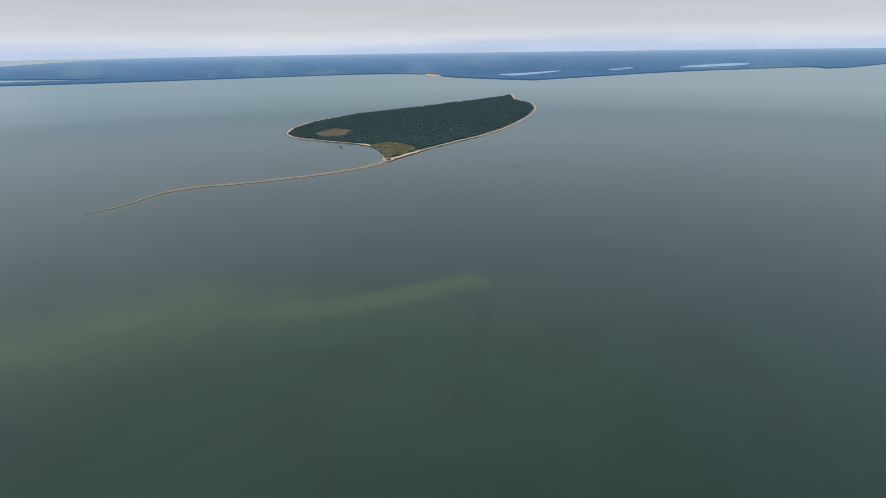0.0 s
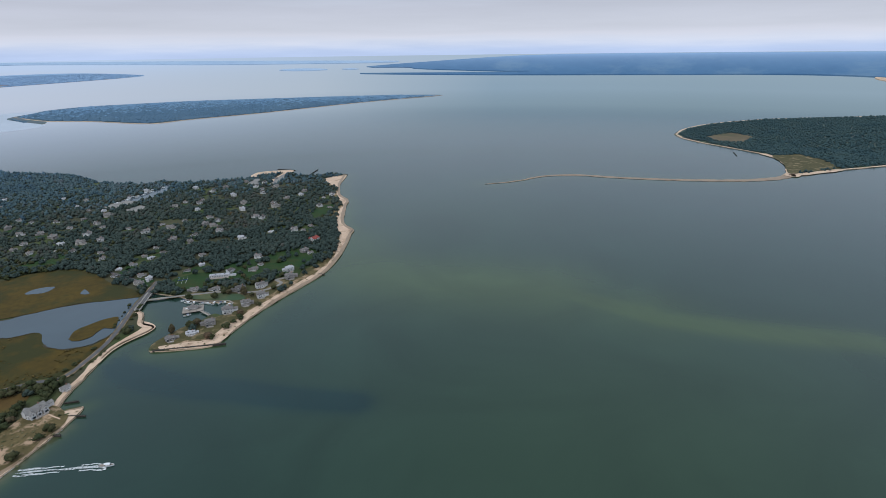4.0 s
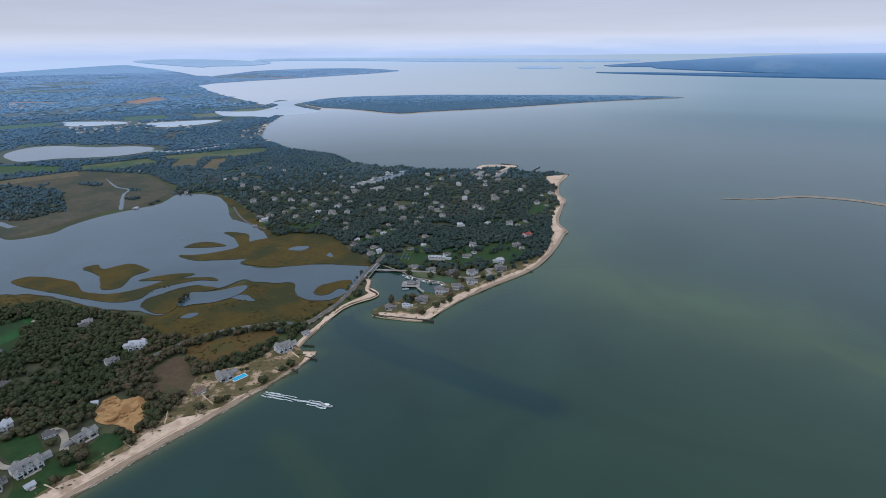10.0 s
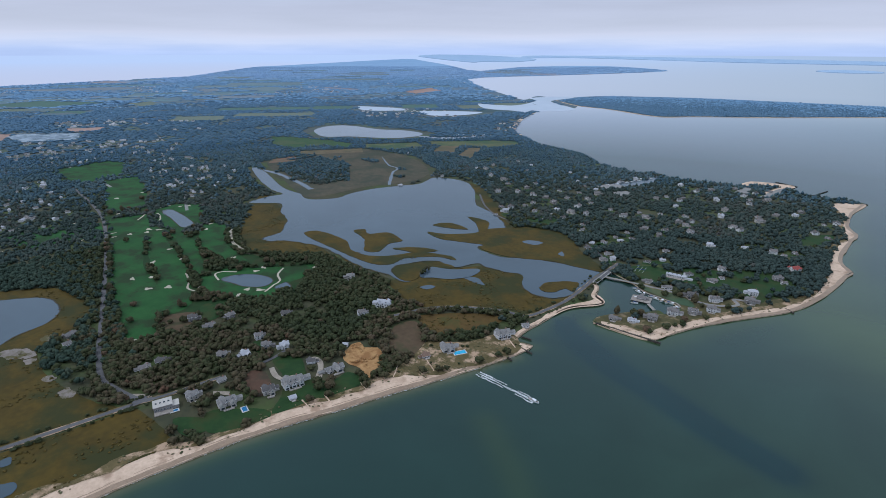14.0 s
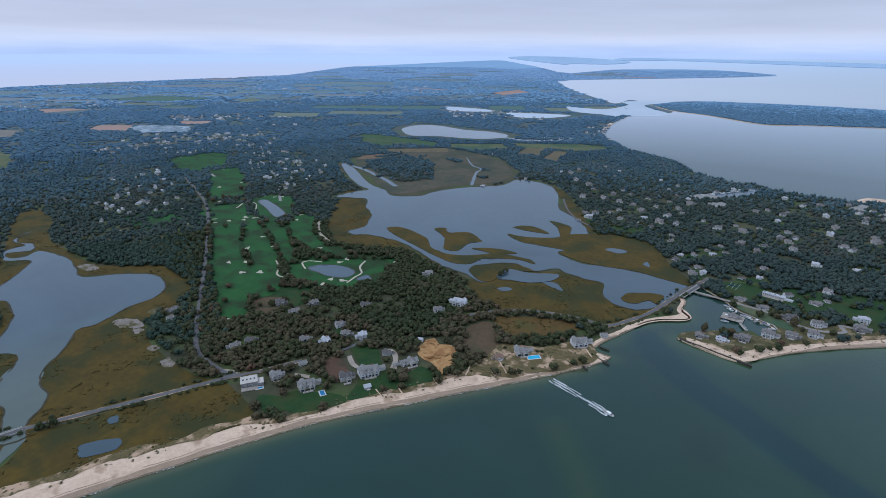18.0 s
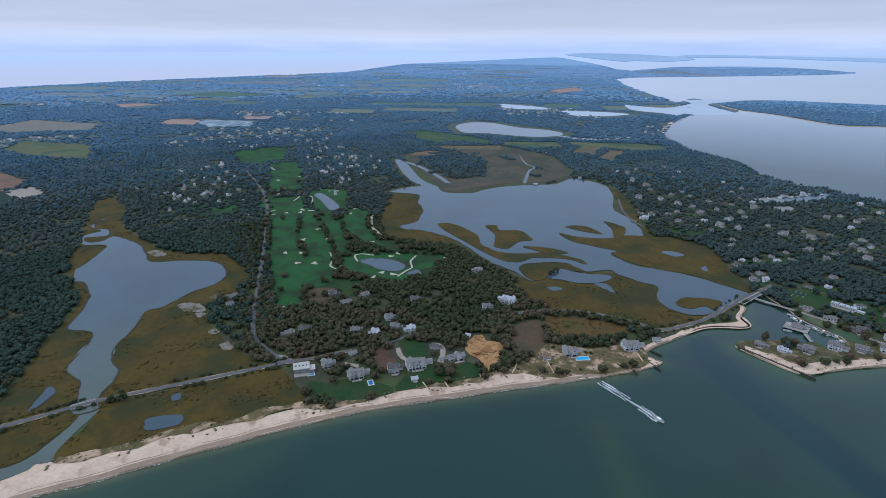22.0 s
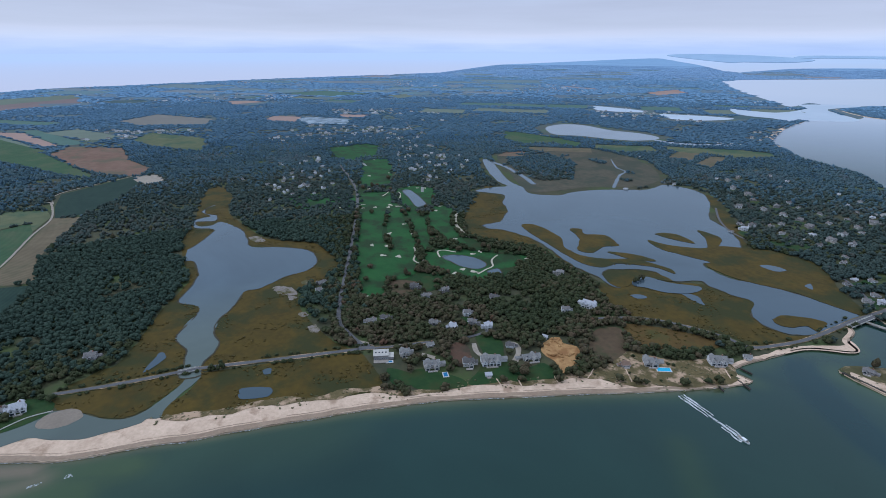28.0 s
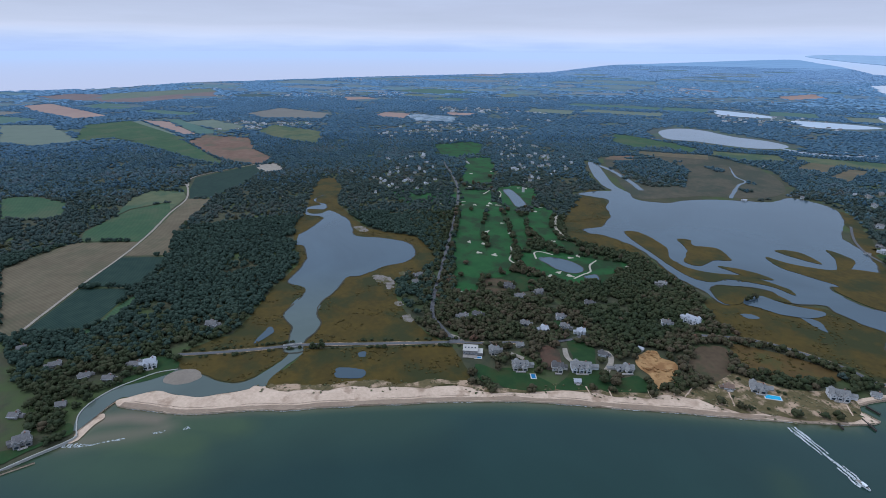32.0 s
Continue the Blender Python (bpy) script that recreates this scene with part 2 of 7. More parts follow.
WATER = water_mat("bay_water", (0.006, 0.024, 0.026), (0.042, 0.066, 0.026), 0.15, strength=0.12)
INLETW = water_mat("inlet_water", (0.085, 0.10, 0.085), (0.12, 0.12, 0.09), 0.14, strength=0.12)
POND = water_mat("pond_water", (0.052, 0.071, 0.088), (0.06, 0.08, 0.07), 0.15, strength=0.12)
CREEKW = water_mat("creek_water", (0.052, 0.071, 0.088), (0.06, 0.08, 0.07), 0.15, strength=0.12, bed=((0.085, 0.10, 0.085), -760, -540))
# base colour lifted to paint in part of the bright sky reflection
FARPOND = water_mat("distant_pond_painted_sheen", (0.12, 0.14, 0.165), (0.12, 0.14, 0.165), 0.06, strength=0.02, tint=(0.85, 0.95, 1.0))
# sky reflection on the harbour painted as a pale matt colour
HARBOURWATER = surf("harbour_painted_sheen", (0.38, 0.43, 0.50), (0.44, 0.49, 0.56), 0.01, 0.002, 0.4, 0)
SAND = surf("beach_sand", (0.474, 0.338, 0.240), (0.645, 0.478, 0.350), 0.35, 0.04, 0.95, 0.4, (0.350, 0.237, 0.160), 0.05, 0.25)
WETSAND = surf("wet_sand", (0.230, 0.157, 0.102), (0.315, 0.225, 0.152), 0.4, 0.05, 0.5, 0.15)
WETFLAT = surf("drained_sand", (0.165, 0.130, 0.096), (0.225, 0.18, 0.135), 0.4, 0.05, 0.5, 0.15)
FOAM = foam_mat("foam", 0.5)
WAKEFOAM = foam_mat("wake_foam", 0.78)
DUNE = surf("dune_grass_and_sand", (0.073, 0.060, 0.024), (0.145, 0.108, 0.048), 0.3, 0.05, 0.95, 0.5, (0.407, 0.280, 0.184), 0.06, 0.42)
# the haze attribute mixes a painted haze blue into the far ground
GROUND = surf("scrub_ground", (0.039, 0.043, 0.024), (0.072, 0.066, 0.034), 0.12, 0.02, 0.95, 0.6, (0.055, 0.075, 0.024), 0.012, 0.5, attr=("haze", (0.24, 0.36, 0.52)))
MARSH = surf("salt_marsh", (0.050, 0.035, 0.006), (0.085, 0.056, 0.008), 0.16, 0.025, 0.95, 0.5, (0.034, 0.035, 0.009), 0.014, 0.5)
RUST = surf("brown_marsh", (0.074, 0.046, 0.014), (0.105, 0.063, 0.016), 0.15, 0.03, 0.95, 0.5, (0.063, 0.057, 0.016), 0.03, 0.4)
HEATH = surf("heath", (0.062, 0.056, 0.038), (0.095, 0.080, 0.052), 0.1, 0.02, 0.95, 0.5, (0.050, 0.054, 0.036), 0.012, 0.55)
DRYGRASS = surf("dry_grass", (0.053, 0.052, 0.021), (0.094, 0.080, 0.034), 0.2, 0.04, 0.95, 0.4, (0.242, 0.180, 0.104), 0.05, 0.28)
BROWNSCRUB = surf("brown_scrub", (0.068, 0.046, 0.026), (0.105, 0.070, 0.040), 0.2, 0.04, 0.95, 0.5, (0.055, 0.052, 0.024), 0.04, 0.4)
PAN = surf("dry_marsh_pan", (0.15, 0.125, 0.105), (0.24, 0.205, 0.18), 0.3, 0.05, 0.9, 0.2, (0.085, 0.075, 0.03), 0.06, 0.5)
REDSCRUB = surf("red_brown_scrub", (0.075, 0.042, 0.027), (0.11, 0.062, 0.040), 0.25, 0.05, 0.95, 0.6, (0.055, 0.042, 0.026), 0.06, 0.4)
MUD = surf("marsh_mud", (0.03, 0.026, 0.016), (0.055, 0.045, 0.025), 0.3, 0.05, 0.8, 0.3)
FAIRWAY = surf("fairway_grass", (0.014, 0.064, 0.014), (0.024, 0.092, 0.020), 0.1, 0.03, 0.9, 0.2, (0.018, 0.039, 0.011), 0.025, 0.5, stripe=(0.097, 0.312, 0.084))
ROUGHGRASS = surf("rough_grass", (0.012, 0.034, 0.009), (0.020, 0.048, 0.012), 0.1, 0.02, 0.95, 0.3, (0.027, 0.037, 0.011), 0.02, 0.4)
LAWN = surf("lawn", (0.013, 0.038, 0.009), (0.023, 0.056, 0.012), 0.2, 0.04, 0.9, 0.2, (0.030, 0.044, 0.011), 0.04, 0.45)
BUNKER = surf("bunker_sand", (0.347, 0.303, 0.231), (0.448, 0.398, 0.310), 0.5, 0.1, 0.95, 0.2)
PITSOIL = surf("bare_orange_soil", (0.30, 0.165, 0.065), (0.44, 0.26, 0.11), 0.25, 0.05, 0.95, 0.6, (0.24, 0.12, 0.045), 0.05, 0.5)
ASPHALT = surf("asphalt", (0.085, 0.082, 0.085), (0.125, 0.12, 0.122), 0.5, 0.06, 0.9, 0.1)
DRIVE = surf("gravel_drive", (0.240, 0.200, 0.160), (0.336, 0.288, 0.232), 0.6, 0.1, 0.95, 0.2)
CONCRETE = surf("concrete", (0.33, 0.31, 0.28), (0.44, 0.42, 0.38), 0.6, 0.1, 0.9, 0.2)
TIMBER = surf("weathered_timber", (0.03, 0.026, 0.022), (0.07, 0.06, 0.05), 1.5, 0.2, 0.85, 0.3)
DECKING = surf("deck_boards", (0.22, 0.19, 0.165), (0.34, 0.30, 0.26), 1.0, 0.15, 0.85, 0.2)
FIELDS = {
    "tan": surf("stubble_field", (0.115, 0.088, 0.052), (0.16, 0.125, 0.075), 0.06, 0.012, 0.95, 0.3, (0.10, 0.09, 0.05), 0.01, 0.4, stripe=(0.08, 0.7, 0.15)),
    "green": surf("green_field", (0.035, 0.078, 0.034), (0.055, 0.10, 0.042), 0.06, 0.012, 0.95, 0.3, (0.07, 0.095, 0.045), 0.01, 0.45, stripe=(0.08, 0.7, 0.2)),
    "vine": surf("vine_rows", (0.014, 0.036, 0.026), (0.025, 0.05, 0.034), 0.08, 0.02, 0.95, 0.5, stripe=(0.13, 0.75, 0.35)),
    "brown": surf("ploughed_field", (0.135, 0.075, 0.05), (0.19, 0.115, 0.08), 0.06, 0.012, 0.95, 0.3, (0.11, 0.09, 0.055), 0.01, 0.4),
    "orange": surf("bare_field", (0.26, 0.135, 0.085), (0.34, 0.195, 0.125), 0.05, 0.01, 0.95, 0.3, (0.22, 0.14, 0.09), 0.01, 0.4),
    "olive": surf("pasture", (0.075, 0.088, 0.042), (0.12, 0.125, 0.062), 0.05, 0.012, 0.95, 0.3, (0.05, 0.085, 0.045), 0.01, 0.5),
}
# water that gives off light, with haze painted in as emission
HAZEGLOWWATER = water_mat("haze_glow_water", (0.006, 0.024, 0.026), (0.042, 0.066, 0.026), 0.15, strength=0.12, haze_glow=True)
# paints haze into a field: its colour mixed towards blue-grey by u
def hazed_field(name, col, u):
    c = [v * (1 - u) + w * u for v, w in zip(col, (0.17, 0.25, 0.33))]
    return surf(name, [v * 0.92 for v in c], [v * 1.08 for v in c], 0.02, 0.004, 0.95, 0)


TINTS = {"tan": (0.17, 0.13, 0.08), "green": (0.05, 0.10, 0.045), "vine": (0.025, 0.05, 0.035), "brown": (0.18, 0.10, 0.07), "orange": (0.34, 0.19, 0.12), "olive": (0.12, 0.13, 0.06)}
# the same field colours with light and with heavy painted haze
MIDFIELDS = {k: hazed_field("distant_" + k + "_field", v, 0.22) for k, v in TINTS.items()}
HAZYFIELDS = {k: hazed_field("hazy_" + k + "_field", v, 0.58) for k, v in TINTS.items()}
# haze painted into the base colour, paler still further out
FARLAND = surf("distant_land_hazed", (0.060, 0.140, 0.259), (0.076, 0.168, 0.297), 0.01, 0.002, 0.95, 0, (0.115, 0.202, 0.308), 0.0016, 0.3, attr=("haze", (0.25, 0.37, 0.55)))
LEAF = leaf_mat("tree_leaves", [(0.028, 0.036, 0.017), (0.036, 0.045, 0.019), (0.049, 0.052, 0.023), (0.069, 0.056, 0.031), (0.088, 0.064, 0.039), (0.101, 0.058, 0.036)])
# dark western wood, with haze painted into the leaf colour as blue
WESTHAZELEAF = leaf_mat("west_wood_leaves_hazed", [(0.028, 0.044, 0.033), (0.035, 0.055, 0.039), (0.048, 0.065, 0.043), (0.060, 0.069, 0.048)])
# leaf sets for further woods, bluer and paler as haze is painted in
MIDLEAF = leaf_mat("wood_leaves_hazed", [(0.040, 0.073, 0.100), (0.052, 0.091, 0.113), (0.070, 0.111, 0.119), (0.085, 0.112, 0.127), (0.107, 0.116, 0.130)])
VILLAGELEAF = leaf_mat("village_leaves_hazed", [(0.030, 0.046, 0.042), (0.038, 0.057, 0.050), (0.051, 0.068, 0.056), (0.064, 0.070, 0.060), (0.080, 0.074, 0.067)])
DIMLEAF = leaf_mat("inland_leaves_hazed", [(0.057, 0.108, 0.162), (0.067, 0.122, 0.174), (0.080, 0.137, 0.182), (0.096, 0.146, 0.186)])
FARLEAF = leaf_mat("distant_leaves_hazed", [(0.074, 0.140, 0.218), (0.086, 0.157, 0.235), (0.099, 0.172, 0.244), (0.116, 0.184, 0.244)])
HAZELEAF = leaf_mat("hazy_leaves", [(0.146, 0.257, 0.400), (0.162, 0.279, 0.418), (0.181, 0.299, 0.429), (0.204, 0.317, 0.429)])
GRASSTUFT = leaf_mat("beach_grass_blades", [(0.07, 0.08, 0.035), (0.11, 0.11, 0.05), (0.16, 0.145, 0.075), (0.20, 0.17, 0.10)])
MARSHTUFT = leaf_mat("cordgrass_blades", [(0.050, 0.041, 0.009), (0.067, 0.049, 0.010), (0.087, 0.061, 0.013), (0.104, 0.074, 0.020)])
# farthest woods and the island: haze painted into these leaves too
AIRLEAF = leaf_mat("farthest_leaves_hazed", [(0.22, 0.34, 0.52), (0.235, 0.355, 0.53), (0.25, 0.37, 0.54), (0.265, 0.385, 0.54)])
ISLELEAF = leaf_mat("island_leaves_hazed", [(0.026, 0.056, 0.068), (0.035, 0.068, 0.075), (0.046, 0.078, 0.078), (0.055, 0.083, 0.078)])
BARK = surf("bark", (0.05, 0.04, 0.03), (0.10, 0.085, 0.07), 3, 0.5, 0.95, 0.5)
WHITE = plain("white_paint", (0.600, 0.588, 0.584), 0.5)
GREYSH = surf("grey_shingle", (0.196, 0.182, 0.176), (0.299, 0.274, 0.255), 1.2, 0.15, 0.9, 0.3)
ROOFG = surf("grey_roof_shingle", (0.124, 0.115, 0.112), (0.206, 0.190, 0.180), 1.0, 0.12, 0.9, 0.3)
ROOFS = surf("silver_shingle", (0.154, 0.147, 0.143), (0.252, 0.240, 0.227), 1.0, 0.12, 0.85, 0.3)
PALESH = surf("pale_shingle", (0.350, 0.322, 0.290), (0.484, 0.446, 0.405), 1.2, 0.15, 0.9, 0.3)
ROOFD = surf("dark_roof_shingle", (0.077, 0.072, 0.070), (0.134, 0.123, 0.119), 1.0, 0.12, 0.9, 0.3)
ROOFB = surf("brown_roof_shingle", (0.15, 0.095, 0.07), (0.23, 0.155, 0.115), 1.0, 0.12, 0.9, 0.3)
ROOFW = surf("pale_roof", (0.32, 0.32, 0.345), (0.44, 0.44, 0.465), 1.0, 0.12, 0.8, 0.2)
ROOFR = surf("red_roof", (0.22, 0.05, 0.045), (0.32, 0.09, 0.075), 1.0, 0.12, 0.9, 0.3)
BRICK = surf("chimney_brick", (0.20, 0.10, 0.075), (0.30, 0.17, 0.13), 2, 0.3, 0.9, 0.3)
GLASS = plain("window_glass", (0.03, 0.04, 0.05), 0.08)
POOL = plain("pool_water", (0.03, 0.34, 0.55), 0.15)
POOLCOVER = plain("pool_cover", (0.02, 0.14, 0.30), 0.7)
COURT = plain("court_blue", (0.03, 0.075, 0.17), 0.8)
# shore colour with strong haze painted in
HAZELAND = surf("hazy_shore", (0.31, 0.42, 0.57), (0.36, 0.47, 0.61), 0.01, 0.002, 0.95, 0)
STREET = surf("pale_street", (0.19, 0.18, 0.17), (0.26, 0.25, 0.235), 0.5, 0.06, 0.9, 0.1)
GEL = plain("boat_gelcoat", (0.74, 0.75, 0.76), 0.3)
BLUECLOTH = plain("blue_canvas", (0.03, 0.06, 0.16), 0.9)


# ---- shapes ----
def far_scale(x, y):
    """Land past 3.2 km is drawn nearer in line with the eye, so that the horizon stays inside the camera's reach."""
    R = math.hypot(x, y)
    return 1.0 if R < 3200 else (3200 + 1600 * (1 - 1 / (1 + (R - 3200) / 1600))) / R


def at(x, y, z=0.0):
    s = far_scale(x, y)
    return (x * s, y * s, H + (z - H) * s)


def smooth(pts, k=5, wob=1.0, closed=True, seed=0.0):
    """A rounded line through the points, a little uneven."""
    n = len(pts)
    out = []
    for i in range(n if closed else n - 1):
        g = lambda j: Vector((*pts[j % n], 0)) if closed else Vector((*pts[max(0, min(n - 1, j))], 0))
        a, b, c, d = g(i - 1), g(i), g(i + 1), g(i + 2)
        for q in range(k):
            u = q / k
            p = 0.5 * ((2 * b) + (c - a) * u + (2 * a - 5 * b + 4 * c - d) * u * u + (3 * b - a - 3 * c + d) * u ** 3)
            if wob:
                w = noise.noise_vector(Vector((p.x * 0.06, p.y * 0.06, seed)))
                w2 = noise.noise_vector(Vector((p.x * 0.21, p.y * 0.21, seed + 9)))
                w3 = noise.noise_vector(Vector((p.x * 0.6, p.y * 0.6, seed + 19)))
                p = p + (w + 0.6 * w2 + 0.3 * w3) * wob
            out.append((p.x, p.y))
    if not closed:
        out.append(tuple(pts[-1]))
    return out


def link(name, me, material, parent=None, label=""):
    if material and not me.materials:
        me.materials.append(material)
    ob = new(name, me)
    if parent:
        ob.parent = parent
    if label:
        tagged(ob, label)
    return ob


def part(name, bm, material, parent=None, label=""):
    me = bpy.data.meshes.new(name)
    bm.normal_update()
    bm.to_mesh(me)
    bm.free()
    return link(name, me, material, parent, label)


def thing(name, x, y, z, yaw, label, category, group=""):
    e = new(name)
    e.empty_display_size = 1
    e.matrix_world = pose(x, y, z, 0, 0, yaw)
    return tagged(e, label, category, group)


def sheet(name, pts, z, material, k=5, wob=1.0, drop=0.0, far=False, label="", parent=None, side=None):
    """A level piece of ground with an uneven outline and, with drop, a bank round it."""
    line = smooth(pts, k, wob) if k > 1 else list(pts)
    bm = bmesh.new()
    n = len(line)
    vo, _, fo, _, _, _ = delaunay_2d_cdt([Vector(p) for p in line], [(i, (i + 1) % n) for i in range(n)], [], 1, 0.01)
    vs = [bm.verts.new((v.x, v.y, z)) for v in vo]
    for f in fo:
        g = bm.faces.new([vs[i] for i in f])
        g.normal_update()
        if g.normal.z < 0:
            g.normal_flip()
    if far:
        xs, ys = [p[0] for p in line], [p[1] for p in line]
        for ax, lo, hi in ((0, min(xs), max(xs)), (1, min(ys), max(ys))):
            c = lo - lo % 250
            while c < hi:
                co, no = [0, 0, 0], [0, 0, 0]
                co[ax], no[ax] = c, 1
                bmesh.ops.bisect_plane(bm, geom=bm.verts[:] + bm.edges[:] + bm.faces[:], plane_co=co, plane_no=no)
                c += 250 if abs(c) < 6000 else 800
    if drop:
        be = [e for e in bm.edges if e.is_boundary]
        ex = bmesh.ops.extrude_edge_only(bm, edges=be)
        for v in [g for g in ex["geom"] if isinstance(g, bmesh.types.BMVert)]:
            v.co.z -= drop
        if side:
            for f in [g for g in ex["geom"] if isinstance(g, bmesh.types.BMFace)]:
                f.material_index = 1
    if far:
        for v in bm.verts:
            v.co = at(*v.co)
    ob = part(name, bm, material, parent)
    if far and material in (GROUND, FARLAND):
        # haze is painted into the far ground, more of it further out
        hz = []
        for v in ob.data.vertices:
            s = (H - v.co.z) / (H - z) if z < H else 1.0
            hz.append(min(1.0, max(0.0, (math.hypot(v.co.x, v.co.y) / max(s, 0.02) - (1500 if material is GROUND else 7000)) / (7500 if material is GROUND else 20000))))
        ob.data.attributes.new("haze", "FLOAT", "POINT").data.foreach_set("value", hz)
    if side:
        ob.data.materials.append(side)
    tagged(ob, label, kind="structure") if not parent else None
    return ob


def ribbon(name, pts, width, z, material, k=6, wob=0.0, taper=False, shift=0.0, label="", ragged=0.0, parent=None, skip=0.0, kind="structure"):
    """A strip of constant or tapering width along a line."""
    line = [Vector((x, y, 0)) for x, y in smooth(pts, k, wob, closed=False)]
    bm = bmesh.new()
    prev = None
    n = len(line)
    for i, p in enumerate(line):
        d = (line[min(i + 1, n - 1)] - line[max(i - 1, 0)]).normalized()
        s = Vector((-d.y, d.x, 0))
        wd_ = width * ((1 - i / (n - 1)) ** 0.7 * 0.9 + 0.1 if taper else 1) * (1 + ragged * noise.noise(Vector((p.x * 0.05, p.y * 0.05, 3))))
        c = p + s * (shift + ragged * 0.5 * noise.noise(Vector((p.x * 0.09, p.y * 0.09, 7))))
        zz = z
        a, b = bm.verts.new(at(*(c + s * wd_ / 2).xy, zz)), bm.verts.new(at(*(c - s * wd_ / 2).xy, zz))
        if prev and not (skip and noise.noise(Vector((p.x * 0.04, p.y * 0.04, 21))) < skip - 0.5):
            bm.faces.new((prev[1], b, a, prev[0]))
        prev = (a, b)
    ob = part(name, bm, material, parent)
    return ob if parent else tagged(ob, label, kind=kind)


def box(bm, x0, x1, y0, y1, z0, z1, bevel=0.0):
    vs = [bm.verts.new(c) for c in ((x0, y0, z0), (x1, y0, z0), (x1, y1, z0), (x0, y1, z0), (x0, y0, z1), (x1, y0, z1), (x1, y1, z1), (x0, y1, z1))]
    fs = [bm.faces.new([vs[i] for i in q]) for q in ((0, 3, 2, 1), (4, 5, 6, 7), (0, 1, 5, 4), (1, 2, 6, 5), (2, 3, 7, 6), (3, 0, 4, 7))]
    if bevel:
        es = {e for f in fs for e in f.edges}
        bmesh.ops.bevel(bm, geom=list(es), offset=bevel, segments=1, affect="EDGES")
    return fs


def boxpart(name, dims, material, parent, bevel=0.0, label=""):
    bm = bmesh.new()
    box(bm, *dims, bevel)
    return part(name, bm, material, parent, label)


def pole(bm, x, y, z0, z1, r0, r1=None, n=6):
    r1 = r0 if r1 is None else r1
    a = [bm.verts.new((x + r0 * math.cos(i * math.tau / n), y + r0 * math.sin(i * math.tau / n), z0)) for i in range(n)]
    b = [bm.verts.new((x + r1 * math.cos(i * math.tau / n), y + r1 * math.sin(i * math.tau / n), z1)) for i in range(n)]
    for i in range(n):
        bm.faces.new((a[i], a[(i + 1) % n], b[(i + 1) % n], b[i]))
    bm.faces.new(b)


def inside(pts, poly):
    """Which of the points (N x 2) lie in the polygon."""
    x, y = pts[:, 0], pts[:, 1]
    pl = np.asarray(poly, float)
    res = np.zeros(len(pts), bool)
    cand = (x >= pl[:, 0].min()) & (x <= pl[:, 0].max()) & (y >= pl[:, 1].min()) & (y <= pl[:, 1].max())
    ix = np.nonzero(cand)[0]
    if not len(ix):
        return res
    xx, yy = x[ix], y[ix]
    r = np.zeros(len(ix), bool)
    j = len(pl) - 1
    for i in range(len(pl)):
        (xi, yi), (xj, yj) = pl[i], pl[j]
        if yi != yj:
            r ^= ((yi > yy) != (yj > yy)) & (xx < (xj - xi) * (yy - yi) / (yj - yi) + xi)
        j = i
    res[ix] = r
    return res


def near_line(pts, line, dist):
    """Which of the points lie within dist of the line."""
    best = np.full(len(pts), 1e9)
    for (ax, ay), (bx, by) in zip(line, line[1:]):
        dx, dy = bx - ax, by - ay
        u = np.clip(((pts[:, 0] - ax) * dx + (pts[:, 1] - ay) * dy) / max(1e-6, dx * dx + dy * dy), 0, 1)
        best = np.minimum(best, np.hypot(pts[:, 0] - ax - u * dx, pts[:, 1] - ay - u * dy))
    return best if dist is None else best < dist


# ---- the plan, in metres from the point below the camera ----
SEAWALL = [(-348, -298), (-357, -289), (-371, -273), (-388, -253), (-398, -255), (-417, -263), (-435, -262), (-455, -251), (-467, -237), (-479, -221), (-483, -203)]
SPIT_S = [(-429, -234), (-422, -210), (-415, -190), (-411, -167), (-411, -140), (-411, -116), (-408, -84), (-408, -43), (-406, 5), (-404, 50), (-399, 108), (-389, 159), (-377, 208), (-366, 253), (-355, 296), (-344, 342), (-335, 389)]
COAST_E = [(-335, 418), (-354, 414), (-358, 426), (-361, 447), (-361, 463), (-364, 492), (-362, 525), (-344, 557), (-345, 570), (-361, 579), (-374, 604), (-382, 609)]
SPIT_N = [(-438, -241), (-442, -230), (-449, -211), (-443, -196), (-435, -170), (-437, -153), (-442, -128), (-447, -123), (-445, -113)]
DUNE_LINE = [(-444, -111), (-438, -95), (-438, -79), (-436, -48), (-439, -29), (-433, -1), (-429, 26), (-431, 53), (-427, 73), (-414, 95), (-410, 128), (-409, 169), (-399, 201), (-390, 235), (-392, 257), (-383, 280), (-366, 304), (-353, 330), (-347, 358), (-341, 387), (-342, 406)]
CHANNEL = [(-505, -104), (-536, -104), (-561, -106), (-585, -117), (-603, -116), (-637, -103), (-614, -78), (-590, -80), (-566, -72), (-545, -76), (-523, -85), (-503, -85)]
ROB_SCRUB = [(954, 1541), (918, 1430), (858, 1310), (907, 1323), (1019, 1359), (1048, 1448), (1041, 1551)]
PLUME = [(-403, -270), (-391, -228), (-375, -161)]
PLUME_B = [(-378, -272), (-359, -218), (-356, -168)]
HARBOUR_CUT = [(-2323, 2321), (-2191, 2339), (-2099, 2422), (-2202, 2709), (-2360, 2843), (-2324, 3032), (-2191, 3086), (-2140, 2781), (-1981, 2645), (-1741, 2469), (-1801, 2263), (-1870, 2266), (-1820, 2158), (-1929, 2180), (-2016, 2149), (-2139, 2178)]
POND_EDGE = [(-916, 884), (-824, 839), (-725, 768), (-650, 709), (-599, 683), (-554, 687)]
CREEK_E = [(-457, -110), (-475, -101), (-491, -90), (-505, -85)]
